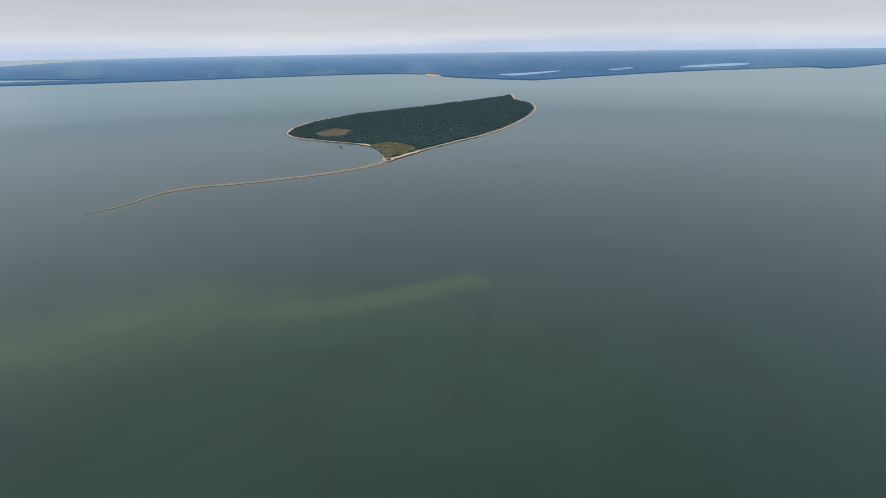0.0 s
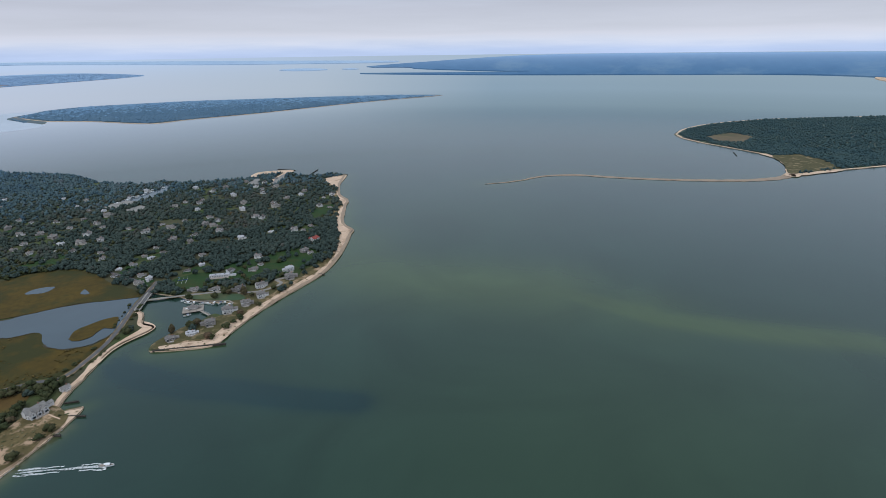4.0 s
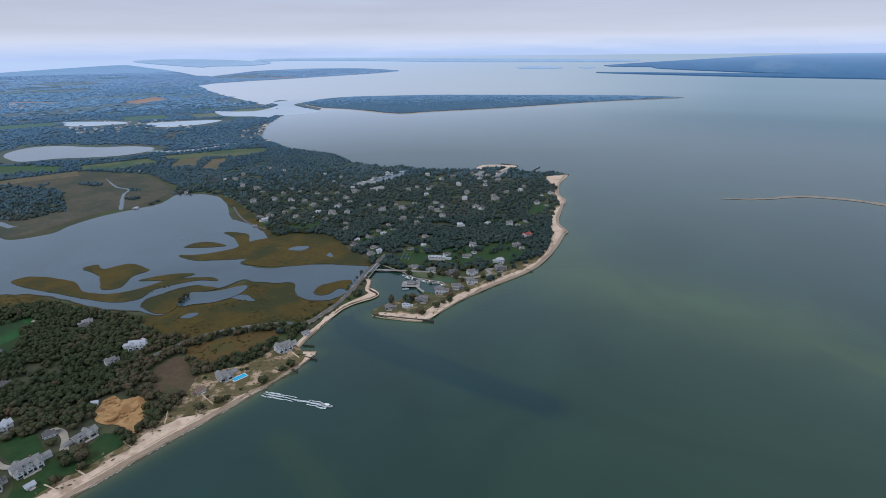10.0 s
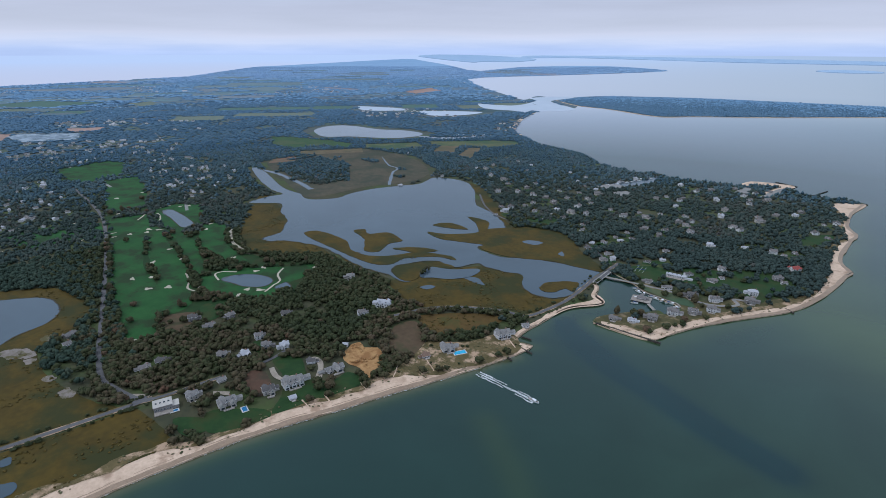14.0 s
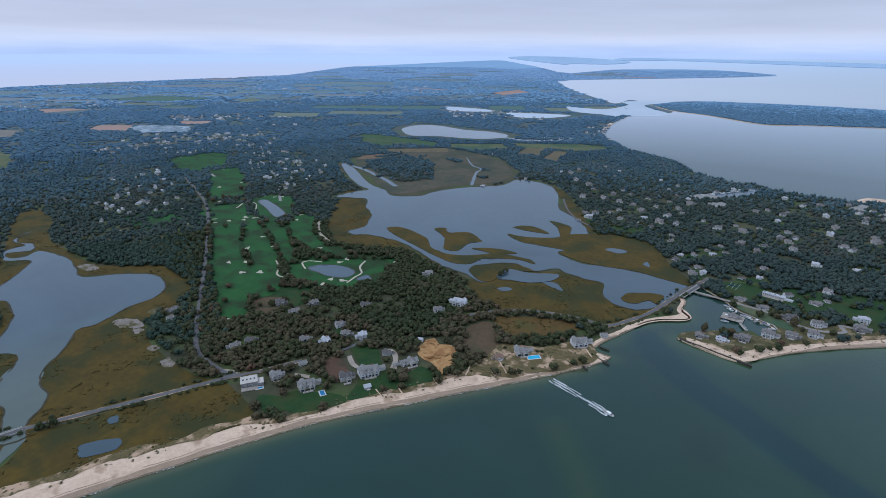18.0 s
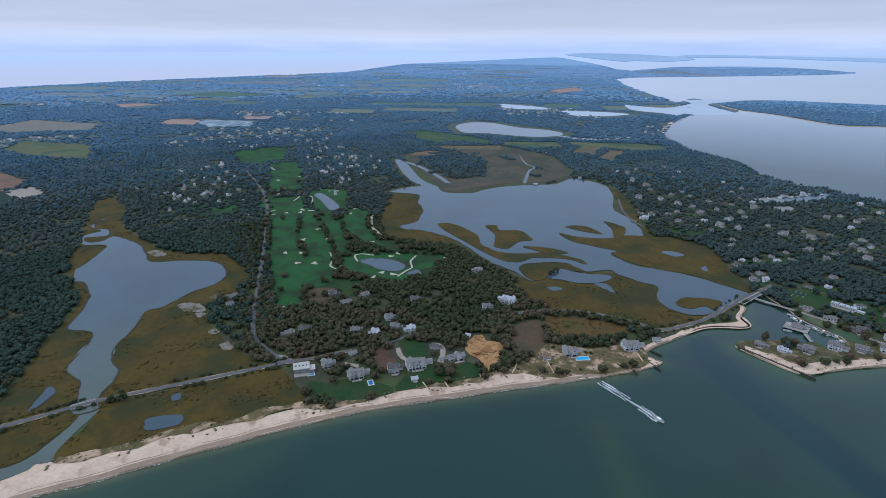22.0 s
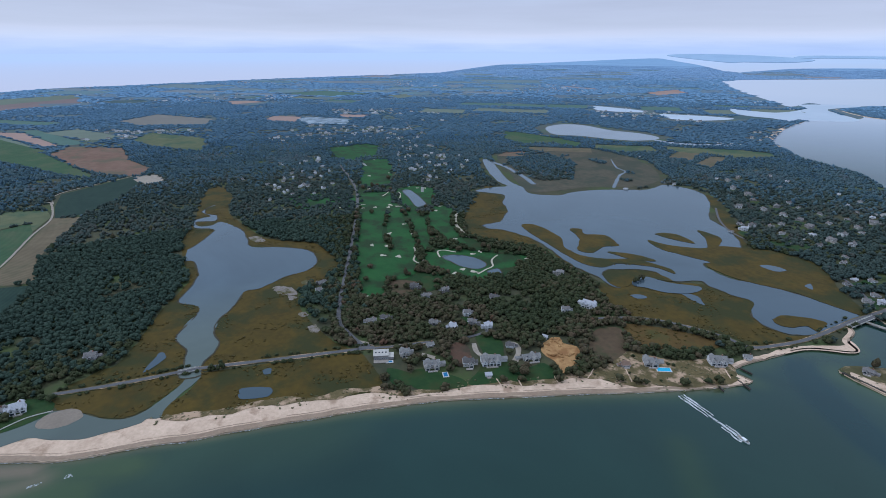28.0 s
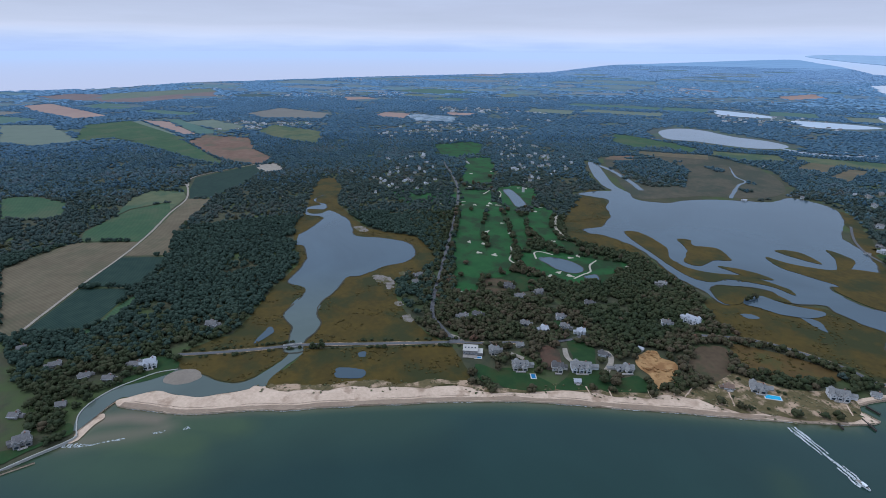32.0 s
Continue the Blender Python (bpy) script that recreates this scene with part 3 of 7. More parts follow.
CREEK_W = [(-483, -203), (-480, -188), (-470, -175), (-458, -158), (-453, -141), (-458, -128), (-475, -114), (-492, -103), (-512, -104)]
NS_BANK = [(-393, 659), (-379, 659), (-353, 650), (-337, 643), (-310, 632), (-280, 630), (-272, 622), (-275, 596), (-287, 599), (-294, 584), (-301, 570), (-314, 556), (-325, 531), (-319, 513)]
NS_BEACH = [(-319, 513), (-260, 522), (-250, 547), (-236, 594), (-213, 646), (-177, 721), (-164, 800), (-162, 897), (-162, 918), (-178, 945), (-189, 982), (-199, 1079), (-201, 1122), (-227, 1176), (-242, 1271), (-244, 1373)]
NS_NORTH = [(-244, 1373), (-293, 1384), (-326, 1369), (-341, 1368), (-367, 1377), (-409, 1408), (-455, 1394), (-475, 1351), (-547, 1328), (-626, 1308), (-688, 1328), (-728, 1301), (-790, 1308), (-875, 1345), (-964, 1418), (-1181, 1463), (-1342, 1573), (-1428, 1628), (-1646, 1928), (-1776, 2175)]
NS_INNER = [(-304, 518), (-279, 530), (-263, 536), (-253, 570), (-237, 617), (-219, 662), (-193, 716), (-177, 768), (-175, 816), (-181, 877), (-197, 949), (-209, 1040), (-206, 1086), (-230, 1139), (-243, 1232), (-274, 1279), (-292, 1324)]
HARBOR = [(-1840, 2317), (-1796, 2517), (-1889, 2679), (-2223, 2926), (-2433, 3004), (-2311, 2722), (-2682, 2953), (-3495, 3499), (-4286, 4138)]
HOG = [(-4286, 4138), (-4455, 4557), (-4268, 5580), (-4026, 7162), (-4209, 8226), (-5708, 9327), (-6495, 9032), (-6642, 7692), (-5791, 5851), (-6443, 6113)]
NASSAU = [(-2144, 2830), (-1870, 2651), (-1630, 2613), (-1300, 2495), (-1175, 2630), (-891, 2899), (-694, 3138), (-415, 3454), (41, 3886), (-287, 3970), (-854, 3866), (-1629, 3672), (-2098, 3383), (-2202, 3135)]
SOUND = [(-4054, -2483), (-4286, -1950), (-4979, -1539), (-5288, -943), (-5751, -252), (-6195, 712), (-6805, 2132), (-9549, 4062), (-10367, 5155), (-14462, 11116), (-12241, 10067)]
CUTCH = [(-11126, 9327), (-8674, 7766), (-5812, 5706), (-5103, 5286)]
ROBINS = [(856, 1975), (841, 1873), (870, 1755), (940, 1571), (944, 1491), (907, 1388), (846, 1287), (884, 1296), (1011, 1339), (1177, 1384), (1346, 1423), (1586, 1513), (1890, 1679), (2166, 1874), (2373, 2086), (2467, 2294), (2753, 2595), (2589, 2515), (2281, 2451), (1808, 2391), (1435, 2363), (1126, 2245), (956, 2113)]
SPITLINE = [(851, 1294), (809, 1266), (740, 1249), (670, 1248), (580, 1260), (498, 1278), (422, 1300), (352, 1328), (291, 1333), (240, 1319), (193, 1285), (141, 1262), (100, 1251)]
WEST_POND = [(-399, 647), (-423, 645), (-469, 632), (-514, 606), (-534, 590), (-566, 585), (-589, 590), (-591, 611), (-585, 646), (-626, 695), (-648, 716), (-706, 750), (-772, 770), (-823, 816), (-868, 856), (-927, 891), (-976, 892), (-1019, 864), (-992, 799), (-1007, 750), (-1024, 686), (-1022, 631), (-1010, 582), (-1038, 534), (-1097, 541), (-1174, 540), (-1380, 586), (-1435, 579), (-1317, 540), (-1180, 511), (-1120, 510)]
WEST_POND2 = [(-1116, 481), (-1096, 425), (-1046, 470), (-987, 444), (-937, 433), (-903, 410), (-872, 388), (-864, 351), (-842, 353), (-826, 374), (-773, 400), (-730, 405), (-681, 404), (-632, 407), (-595, 416), (-567, 415), (-556, 424), (-568, 425), (-599, 426), (-615, 444), (-610, 464), (-591, 501), (-552, 506), (-544, 540), (-524, 541), (-496, 547), (-469, 557), (-446, 530), (-418, 520), (-396, 528), (-384, 548), (-385, 580), (-392, 615)]
NE_MARSH = [(-704, 580), (-674, 597), (-646, 634), (-645, 667), (-631, 696), (-599, 734), (-551, 750), (-511, 734), (-466, 698), (-417, 670), (-403, 651), (-438, 640), (-475, 631), (-518, 603), (-550, 591), (-586, 591), (-594, 606), (-630, 587), (-665, 573)]
ISLE_A = [(-839, 415), (-838, 437), (-801, 448), (-754, 448), (-714, 432), (-677, 438), (-652, 465), (-637, 506), (-593, 530), (-574, 525), (-604, 512), (-630, 473), (-624, 444), (-640, 425), (-674, 418), (-737, 415), (-784, 412)]
ISLE_B = [(-794, 487), (-787, 507), (-763, 498), (-745, 527), (-697, 519), (-699, 493), (-681, 460), (-698, 446), (-745, 476)]
ISLE_C = [(-677, 486), (-653, 519), (-622, 532), (-635, 505), (-655, 493)]
ISLE_D = [(-728, 613), (-717, 644), (-668, 644), (-694, 623)]
ISLE_E = [(-721, 696), (-680, 704), (-648, 673), (-641, 647), (-684, 679)]
ISLE_F = [(-425, 541), (-428, 565), (-403, 594), (-388, 566), (-401, 564), (-404, 545), (-413, 536)]
POOL_A = [(-575, 460), (-575, 481), (-549, 497), (-524, 526), (-513, 502), (-524, 473), (-546, 455), (-558, 445)]
POOL_B = [(-533, 423), (-530, 436), (-519, 439), (-521, 425)]
POOL_C = [(-523, 489), (-506, 502), (-481, 494), (-490, 489)]
POOL_D = [(-560, 664), (-554, 683), (-535, 686), (-537, 667)]
POOL_E = [(-485, 662), (-488, 676), (-474, 662)]
LEFT_POND = [(-1142, -114), (-1124, -129), (-1088, -127), (-1065, -106), (-1031, -108), (-1034, -139), (-1007, -132), (-1005, -113), (-1023, -98), (-993, -76), (-958, -58), (-916, -50), (-868, -43), (-856, -8), (-839, 26), (-816, 47), (-792, 52), (-762, 49), (-740, 32), (-725, 1), (-699, -28), (-692, -49), (-655, -59), (-614, -78), (-590, -80), (-566, -72), (-545, -76), (-523, -85), (-503, -85), (-505, -104), (-536, -104), (-561, -106), (-585, -117), (-603, -116), (-637, -103), (-665, -102), (-685, -128), (-719, -120), (-772, -112), (-826, -124), (-835, -136), (-878, -138), (-905, -127), (-943, -113), (-980, -107), (-999, -138), (-1040, -148), (-1058, -131), (-1066, -118), (-1105, -136)]
LEFT_MARSH = [(-1301, -135), (-1299, -106), (-1194, -80), (-1092, -89), (-1002, -60), (-914, -26), (-881, 10), (-853, 56), (-781, 79), (-731, 77), (-704, 50), (-676, 18), (-614, 18), (-546, 38), (-515, 55), (-504, 64), (-510, -23), (-512, -88), (-515, -107), (-511, -157), (-509, -207), (-521, -206), (-541, -180), (-551, -167), (-603, -154), (-653, -146), (-688, -139), (-759, -121), (-819, -135), (-926, -151), (-1059, -143), (-1185, -148)]
MARSH_S = [(-508, -85), (-506, -23), (-500, 63), (-498, 69), (-472, 76), (-442, 79), (-427, 73), (-429, 26), (-433, -1), (-439, -29), (-437, -49), (-438, -79), (-443, -109), (-451, -112), (-466, -106), (-479, -94), (-497, -86)]
MARSH_SW = [(-505, -206), (-506, -156), (-511, -106), (-495, -102), (-476, -115), (-459, -129), (-455, -141), (-460, -159), (-472, -175), (-481, -188), (-488, -202)]
SPOOL_A = [(-463, -50), (-468, -44), (-462, -22), (-449, -24), (-452, -46)]
SPOOL_B = [(-494, -28), (-496, -21), (-486, -20), (-486, -27)]
SPOOL_C = [(-528, -139), (-560, -130), (-550, -122), (-532, -132)]
RIGHT_MARSH = [(-905, 329), (-1096, 436), (-1110, 478), (-769, 404), (-623, 407), (-566, 415), (-560, 443), (-577, 482), (-552, 499), (-526, 543), (-469, 557), (-443, 530), (-391, 528), (-382, 583), (-386, 605), (-378, 554), (-375, 500), (-384, 472), (-416, 458), (-457, 423), (-477, 396), (-511, 380), (-585, 403), (-655, 411), (-732, 383), (-775, 338), (-815, 307)]
BROWN_MARSH = [(-468, 366), (-463, 384), (-432, 422), (-401, 442), (-392, 420), (-400, 389), (-426, 351), (-447, 357)]
BROWN_LOT = [(-467, 331), (-464, 358), (-432, 345), (-403, 323), (-408, 299), (-434, 301)]
HEATH_ = [(-1471, 639), (-1483, 721), (-1460, 956), (-1273, 987), (-1099, 916), (-1035, 840), (-1029, 760), (-1052, 681), (-1043, 547), (-1113, 544), (-1261, 580)]
ROAD_A = [(-511, -212), (-511, -172), (-513, -136), (-516, -107), (-517, -88), (-512, -23), (-509, 15), (-506, 62), (-505, 69), (-505, 85)]
ROAD_B = [(-491, 344), (-486, 360), (-479, 387), (-461, 415), (-433, 440), (-408, 456), (-384, 465), (-378, 497), (-378, 539), (-387, 591), (-394, 626), (-398, 658), (-403, 700)]
ROAD_N = [(-509, 81), (-514, 73), (-550, 61), (-575, 57), (-632, 66), (-702, 82), (-838, 112), (-1023, 151), (-1216, 178), (-1485, 177)]
NS_ROAD = [(-389, 639), (-347, 651), (-308, 660), (-282, 661), (-260, 658), (-240, 668), (-228, 686), (-238, 698), (-226, 705)]
TAN_A = [(-811, -385), (-896, -383), (-1138, -395), (-1133, -340), (-1039, -346), (-915, -348), (-806, -317)]
TAN_B = [(-767, -532), (-820, -517), (-879, -490), (-874, -389), (-807, -390), (-695, -394), (-628, -400), (-574, -400), (-566, -413)]
GREEN_A = [(-884, -484), (-937, -500), (-1064, -478), (-1115, -423), (-1048, -398), (-902, -385), (-877, -392)]
VINE_A = [(-1332, -436), (-1474, -326), (-1388, -295), (-1290, -305), (-1151, -344), (-1138, -391), (-1226, -417)]
VINE_B = [(-701, -393), (-804, -387), (-799, -317), (-740, -318), (-691, -323)]
GREEN_B = [(-575, -343), (-579, -324), (-630, -322), (-666, -313), (-646, -305), (-600, -312), (-568, -322)]
VINE_C = [(-576, -396), (-628, -394), (-693, -392), (-686, -322), (-631, -325), (-582, -328), (-572, -359)]
BROWN_A = [(-1870, -619), (-2007, -603), (-1934, -436), (-1709, -376), (-1575, -302), (-1482, -308), (-1515, -392), (-1615, -471)]
GREEN_C = [(-1882, -801), (-1944, -762), (-1907, -646), (-1616, -477), (-1482, -398), (-1526, -469), (-1720, -645)]
OLIVE_A = [(-2107, -442), (-2272, -409), (-2052, -205), (-1792, -193), (-1952, -366)]
GREEN_D = [(-2444, -883), (-2467, -839), (-2058, -565), (-2037, -632)]
BROWN_B = [(-3607, -2031), (-3846, -1926), (-3653, -1441), (-3992, -1094), (-3629, -985), (-3218, -1305), (-3300, -1603), (-3447, -1793)]
ORANGE_A = [(-3532, -214), (-3565, -114), (-3365, 33), (-3230, -39), (-3279, -162)]
ORANGE_B = [(-2566, -6), (-2674, 41), (-2604, 160), (-2437, 121), (-2495, 25)]
ORANGE_C = [(-2650, 327), (-2590, 476), (-2502, 414), (-2536, 328)]
ORANGE_D = [(-4229, 2373), (-3820, 2478), (-3657, 2388), (-4025, 2312)]
ORANGE_E = [(-3350, 2560), (-3549, 3009), (-3238, 2851), (-3146, 2524)]
ORANGE_F = [(-2450, -983), (-2389, -853), (-2039, -643), (-2038, -690)]
TAN_C = [(-2657, -605), (-2903, -485), (-2635, -224), (-2456, -238), (-2513, -492)]
OLIVE_B = [(-2232, -1048), (-2433, -981), (-2029, -700), (-2109, -896), (-1973, -935)]
OLIVE_C = [(-2374, -790), (-2451, -692), (-2187, -491), (-2123, -570)]
OLIVE_D = [(-3778, -1725), (-3977, -1569), (-4264, -1199), (-4001, -1076), (-3689, -1314), (-3350, -1537)]
GREEN_E = [(-4031, 117), (-4176, 423), (-3801, 709), (-3686, 404)]
PLANT_A = [(-1962, -884), (-2094, -880), (-2033, -718), (-1929, -653), (-1955, -767), (-1883, -804)]
SANDPAD = [(-1473, -323), (-1483, -272), (-1396, -243), (-1380, -285)]
TRACK = [(-574, -400), (-699, -396), (-806, -388), (-908, -387), (-1033, -395), (-1138, -397), (-1248, -429), (-1270, -443)]
TRACK_B = [(-1248, -427), (-1345, -440), (-1481, -327)]
TAN_D = [(-1297, 1096), (-1375, 1212), (-1344, 1261), (-1234, 1133)]
TAN_E = [(-1187, 1101), (-1269, 1227), (-1240, 1258), (-1139, 1112)]
GREEN_F = [(-1636, 902), (-1673, 972), (-1585, 995), (-1525, 937)]
TAN_F = [(-1574, 790), (-1490, 966), (-1428, 931), (-1516, 769)]
ORANGE_G = [(-1506, 668), (-1505, 744), (-1439, 711), (-1460, 636)]
TAN_G = [(-4572, 1466), (-4581, 1652), (-4303, 1580), (-4289, 1431)]
GREEN_G = [(-4493, 1676), (-4521, 2030), (-4152, 2171), (-4069, 1827)]
TAN_H = [(-5391, 408), (-5354, 1009), (-5068, 1271), (-4936, 929), (-5089, 522)]
OLIVE_E = [(-3633, 772), (-3719, 920), (-3479, 933), (-3400, 804)]
NORTH_POND = [(-1936, 1043), (-2001, 1102), (-2026, 1182), (-1964, 1241), (-1812, 1262), (-1724, 1317), (-1615, 1321), (-1571, 1256), (-1592, 1170), (-1674, 1107), (-1732, 1071), (-1791, 999)]
FAR_POND_A = [(-2634, 1706), (-2545, 1764), (-2369, 1818), (-2302, 1771), (-2373, 1663), (-2479, 1617)]
FAR_POND_B = [(-2210, 1796), (-2143, 1899), (-2029, 1991), (-1957, 1990), (-1952, 1831), (-2040, 1727)]
GOLF = [(-1749, 179), (-1801, 323), (-1704, 340), (-1517, 322), (-1213, 266), (-1184, 306), (-1144, 350), (-1023, 326), (-976, 335), (-872, 307), (-780, 313), (-721, 372), (-676, 354), (-625, 283), (-646, 206), (-649, 169), (-608, 122), (-626, 88), (-737, 101), (-884, 122), (-1158, 175), (-1487, 232), (-1580, 170)]
FAIR_A = [(-1155, 184), (-1145, 245), (-1071, 233), (-973, 197), (-851, 166), (-787, 164), (-718, 146), (-620, 118), (-629, 94), (-714, 103), (-828, 119), (-958, 146)]
FAIR_B = [(-1057, 225), (-1035, 236), (-914, 224), (-800, 212), (-686, 178), (-677, 141), (-739, 149), (-805, 172), (-876, 179), (-972, 201)]
FAIR_C = [(-1023, 242), (-973, 262), (-894, 256), (-793, 229), (-787, 216), (-898, 230)]
FAIR_D = [(-985, 292), (-1009, 318), (-973, 331), (-883, 297), (-813, 292), (-779, 287), (-801, 262), (-886, 257)]
FAIR_E = [(-1168, 266), (-1179, 305), (-1147, 343), (-1070, 326), (-1004, 289), (-992, 256), (-1048, 246)]
FAIR_F = [(-756, 214), (-771, 248), (-746, 286), (-724, 314), (-701, 357), (-680, 351), (-659, 295), (-637, 265), (-661, 228), (-690, 211), (-722, 200)]
FAIR_G = [(-1514, 246), (-1515, 284), (-1510, 317), (-1348, 294), (-1210, 259), (-1202, 210), (-1227, 190), (-1378, 222)]
FAIR_H = [(-1708, 177), (-1753, 220), (-1782, 312), (-1717, 334), (-1571, 300), (-1555, 252), (-1529, 209), (-1630, 180)]
GPOND_A = [(-1142, 270), (-1145, 290), (-1052, 295), (-1014, 287), (-1014, 268), (-1080, 270)]
GPOND_B = [(-733, 233), (-738, 253), (-716, 279), (-688, 287), (-673, 269), (-692, 247)]
GPOND_C = [(-662, 276), (-667, 295), (-649, 295), (-647, 281)]
WASTE = [(-926, 317), (-945, 333), (-881, 309), (-804, 305), (-829, 297), (-882, 304)]
BUNKERS = [(-1059, 166), (-1035, 164), (-1033, 189), (-1026, 214), (-1027, 234), (-910, 217), (-866, 181), (-853, 219), (-806, 164), (-768, 149), (-756, 171), (-728, 203), (-736, 102), (-627, 98), (-628, 112), (-679, 247), (-666, 259), (-739, 297), (-732, 282), (-689, 354)]
BUNKERS += [(-1183, 295), (-1160, 310), (-1002, 314), (-1007, 333), (-975, 297), (-1183, 204), (-806, 279), (-1070, 13), (-1196, 50), (-1167, 130), (-1165, 148), (-668, 232), (-1314, 229), (-1332, 283), (-1517, 281), (-1050, 119), (-976, 128), (-1041, 221), (-818, 142), (-1154, 326)]
CART_A = [(-734, 230), (-758, 234), (-761, 245), (-747, 260)]
CART_B = [(-656, 261), (-668, 278), (-678, 293), (-699, 300), (-717, 317)]
CART_C = [(-789, 204), (-757, 198), (-736, 189), (-720, 193)]
CART_D = [(-1114, 221), (-1146, 241), (-1174, 252), (-1174, 278)]
CART_E = [(-1067, 244), (-1109, 259), (-1138, 261)]
LAWN_A = [(-451, 115), (-437, 139), (-422, 154), (-409, 153), (-413, 122), (-423, 105)]
LAWN_B = [(-495, 196), (-481, 219), (-446, 209), (-409, 204), (-406, 181), (-411, 156), (-430, 174), (-456, 190)]
LAWN_C = [(-437, 209), (-421, 220), (-422, 242), (-398, 243), (-399, 212), (-407, 197)]
LAWN_D = [(-461, 90), (-445, 109), (-427, 108), (-432, 89)]
LAWN_W = [(-460, -251), (-475, -246), (-485, -227), (-483, -211), (-488, -207), (-478, -206), (-467, -224)]
LAWN_W2 = [(-491, -250), (-511, -243), (-504, -213), (-486, -204), (-481, -222)]
PIT = [(-446, 251), (-462, 264), (-465, 282), (-450, 280), (-438, 291), (-412, 275), (-401, 262), (-401, 251), (-420, 253)]
DUNEFIELD = [(-391, 263), (-398, 289), (-407, 316), (-417, 338), (-403, 351), (-386, 375), (-380, 400), (-369, 420), (-349, 413), (-342, 392), (-348, 359), (-355, 331), (-368, 305), (-384, 281)]
NS_LAWN = [(-339, 656), (-307, 658), (-273, 653), (-262, 640), (-276, 634), (-307, 638), (-334, 642)]
NS_LAWN_B = [(-275, 799), (-232, 837), (-197, 799), (-210, 738), (-212, 715), (-239, 711), (-266, 747)]
NS_LAWN_C = [(-260, 1045), (-229, 1090), (-223, 1015), (-248, 983)]
NS_CREEK = [(-695, 1119), (-663, 1240), (-660, 1300), (-641, 1275), (-633, 1181), (-665, 1098)]
POINT_SAND = [(-481, 1345), (-481, 1415), (-411, 1440), (-389, 1423), (-405, 1369), (-406, 1301), (-421, 1320), (-415, 1401), (-459, 1379)]
BOATLINE = [(-338, 338), (-306, 341), (-272, 344)]
SHOAL_A = [(-148, 753), (-56, 700), (20, 685), (124, 664), (249, 567), (344, 533), (448, 506)]
SHOAL_B = [(-158, 869), (-86, 736), (-21, 659), (59, 676), (121, 663), (180, 619), (243, 592)]
DEEP = [(-346, 488), (-291, 458), (-241, 444), (-207, 440), (-143, 425), (-90, 418)]
SHOAL_C = [(-414, -256), (-409, -209), (-400, -160), (-392, -126)]
SHOAL_D = [(-282, 291), (-235, 268), (-204, 250)]
ISLE_G = [(-597, 426), (-612, 443), (-608, 462), (-589, 499), (-552, 505), (-573, 479), (-574, 459), (-560, 443), (-557, 426), (-570, 419)]
SANDFLAT = [(-384, -255), (-395, -256), (-406, -258), (-420, -263), (-424, -259), (-419, -251), (-421, -245), (-415, -241), (-405, -245), (-395, -247), (-387, -249)]
CREEK_M = [(-1029, 736), (-1088, 785), (-1137, 828), (-1168, 866), (-1214, 872), (-1282, 905), (-1328, 930)]
POINT = [(-318, 516), (-325, 533), (-304, 573), (-275, 595), (-273, 627), (-337, 643), (-336, 662), (-263, 664), (-235, 704), (-202, 743), (-176, 780), (-194, 719), (-220, 664), (-254, 572), (-267, 534)]
DRIVE_A = [(-480, 188), (-463, 185), (-453, 188), (-451, 198), (-440, 203)]
DRIVE_B = [(-466, 222), (-467, 229), (-455, 229), (-440, 220), (-430, 212)]
DRIVE_C = [(-476, 128), (-471, 134), (-465, 140)]
DRIVE_D = [(-510, 84), (-518, 76), (-524, 65), (-519, 57)]
BACK_LANE = [(-509, 69), (-504, 78), (-502, 90), (-500, 103), (-499, 121), (-497, 144)]
PATHS = [(-412, 186), (-396, 185), (-405, 205), (-392, 203), (-399, 241), (-386, 239), (-400, 264), (-386, 261), (-399, 285), (-386, 270), (-391, 315), (-368, 306), (-359, 408), (-344, 400)]
FAIR_I = [(-1184, 32), (-1167, 95), (-1162, 143), (-1117, 168), (-1046, 147), (-1064, 105), (-1061, 53), (-1120, 32)]
HEATHWOOD = [(-1427, 646), (-1445, 792), (-1309, 802), (-1137, 695), (-1136, 616), (-1230, 596)]
ROB_FIELD = [(930, 1900), (1063, 1980), (1087, 1888), (1001, 1770), (923, 1792)]
STREET_A = [(-1811, 190), (-1679, 229), (-1434, 243)]
STREET_B = [(-2855, 626), (-2291, 566), (-1846, 489), (-1351, 360)]
STREET_C = [(-2453, 1087), (-2008, 998), (-1620, 907)]
STREET_D = [(-1815, 392), (-1421, 383), (-1121, 311)]
FORK_POND_A = [(4416, 4352), (4863, 4360), (5514, 4395), (5123, 4205), (4360, 4026)]
FORK_POND_B = [(6213, 4166), (6785, 4253), (6495, 4022), (5967, 3945)]
FORK_POND_C = [(7080, 3713), (8143, 3933), (9077, 3693), (8157, 3388), (7177, 3536)]
SANDSPIT = [(-363, 491), (-361, 523), (-343, 555), (-344, 571), (-362, 581), (-357, 564), (-365, 536), (-366, 502)]
NP_BOATS = [(-1525, 1367), (-1414, 1476)]
NSC_BOATS = [(-686, 1122), (-657, 1278)]
SOUTHFORK = [(-1024, 7682), (203, 6980), (1114, 6635), (2177, 6373), (3669, 5944), (4108, 5275), (3889, 4514), (3964, 3554), (4258, 3460), (6211, 3254), (8098, 2607), (9760, 2121), (30000, 3000), (26000, 14000), (16000, 24000), (6000, 28000), (-910, 12367), (-460, 10061), (-253, 9210), (627, 8101), (1185, 7429)]
SHELTER = [(-13406, 15605), (-12223, 17064), (-7804, 15309), (-5226, 14139), (-1701, 14085), (-980, 15213), (-2062, 17064), (-8883, 20295), (-17408, 21770)]
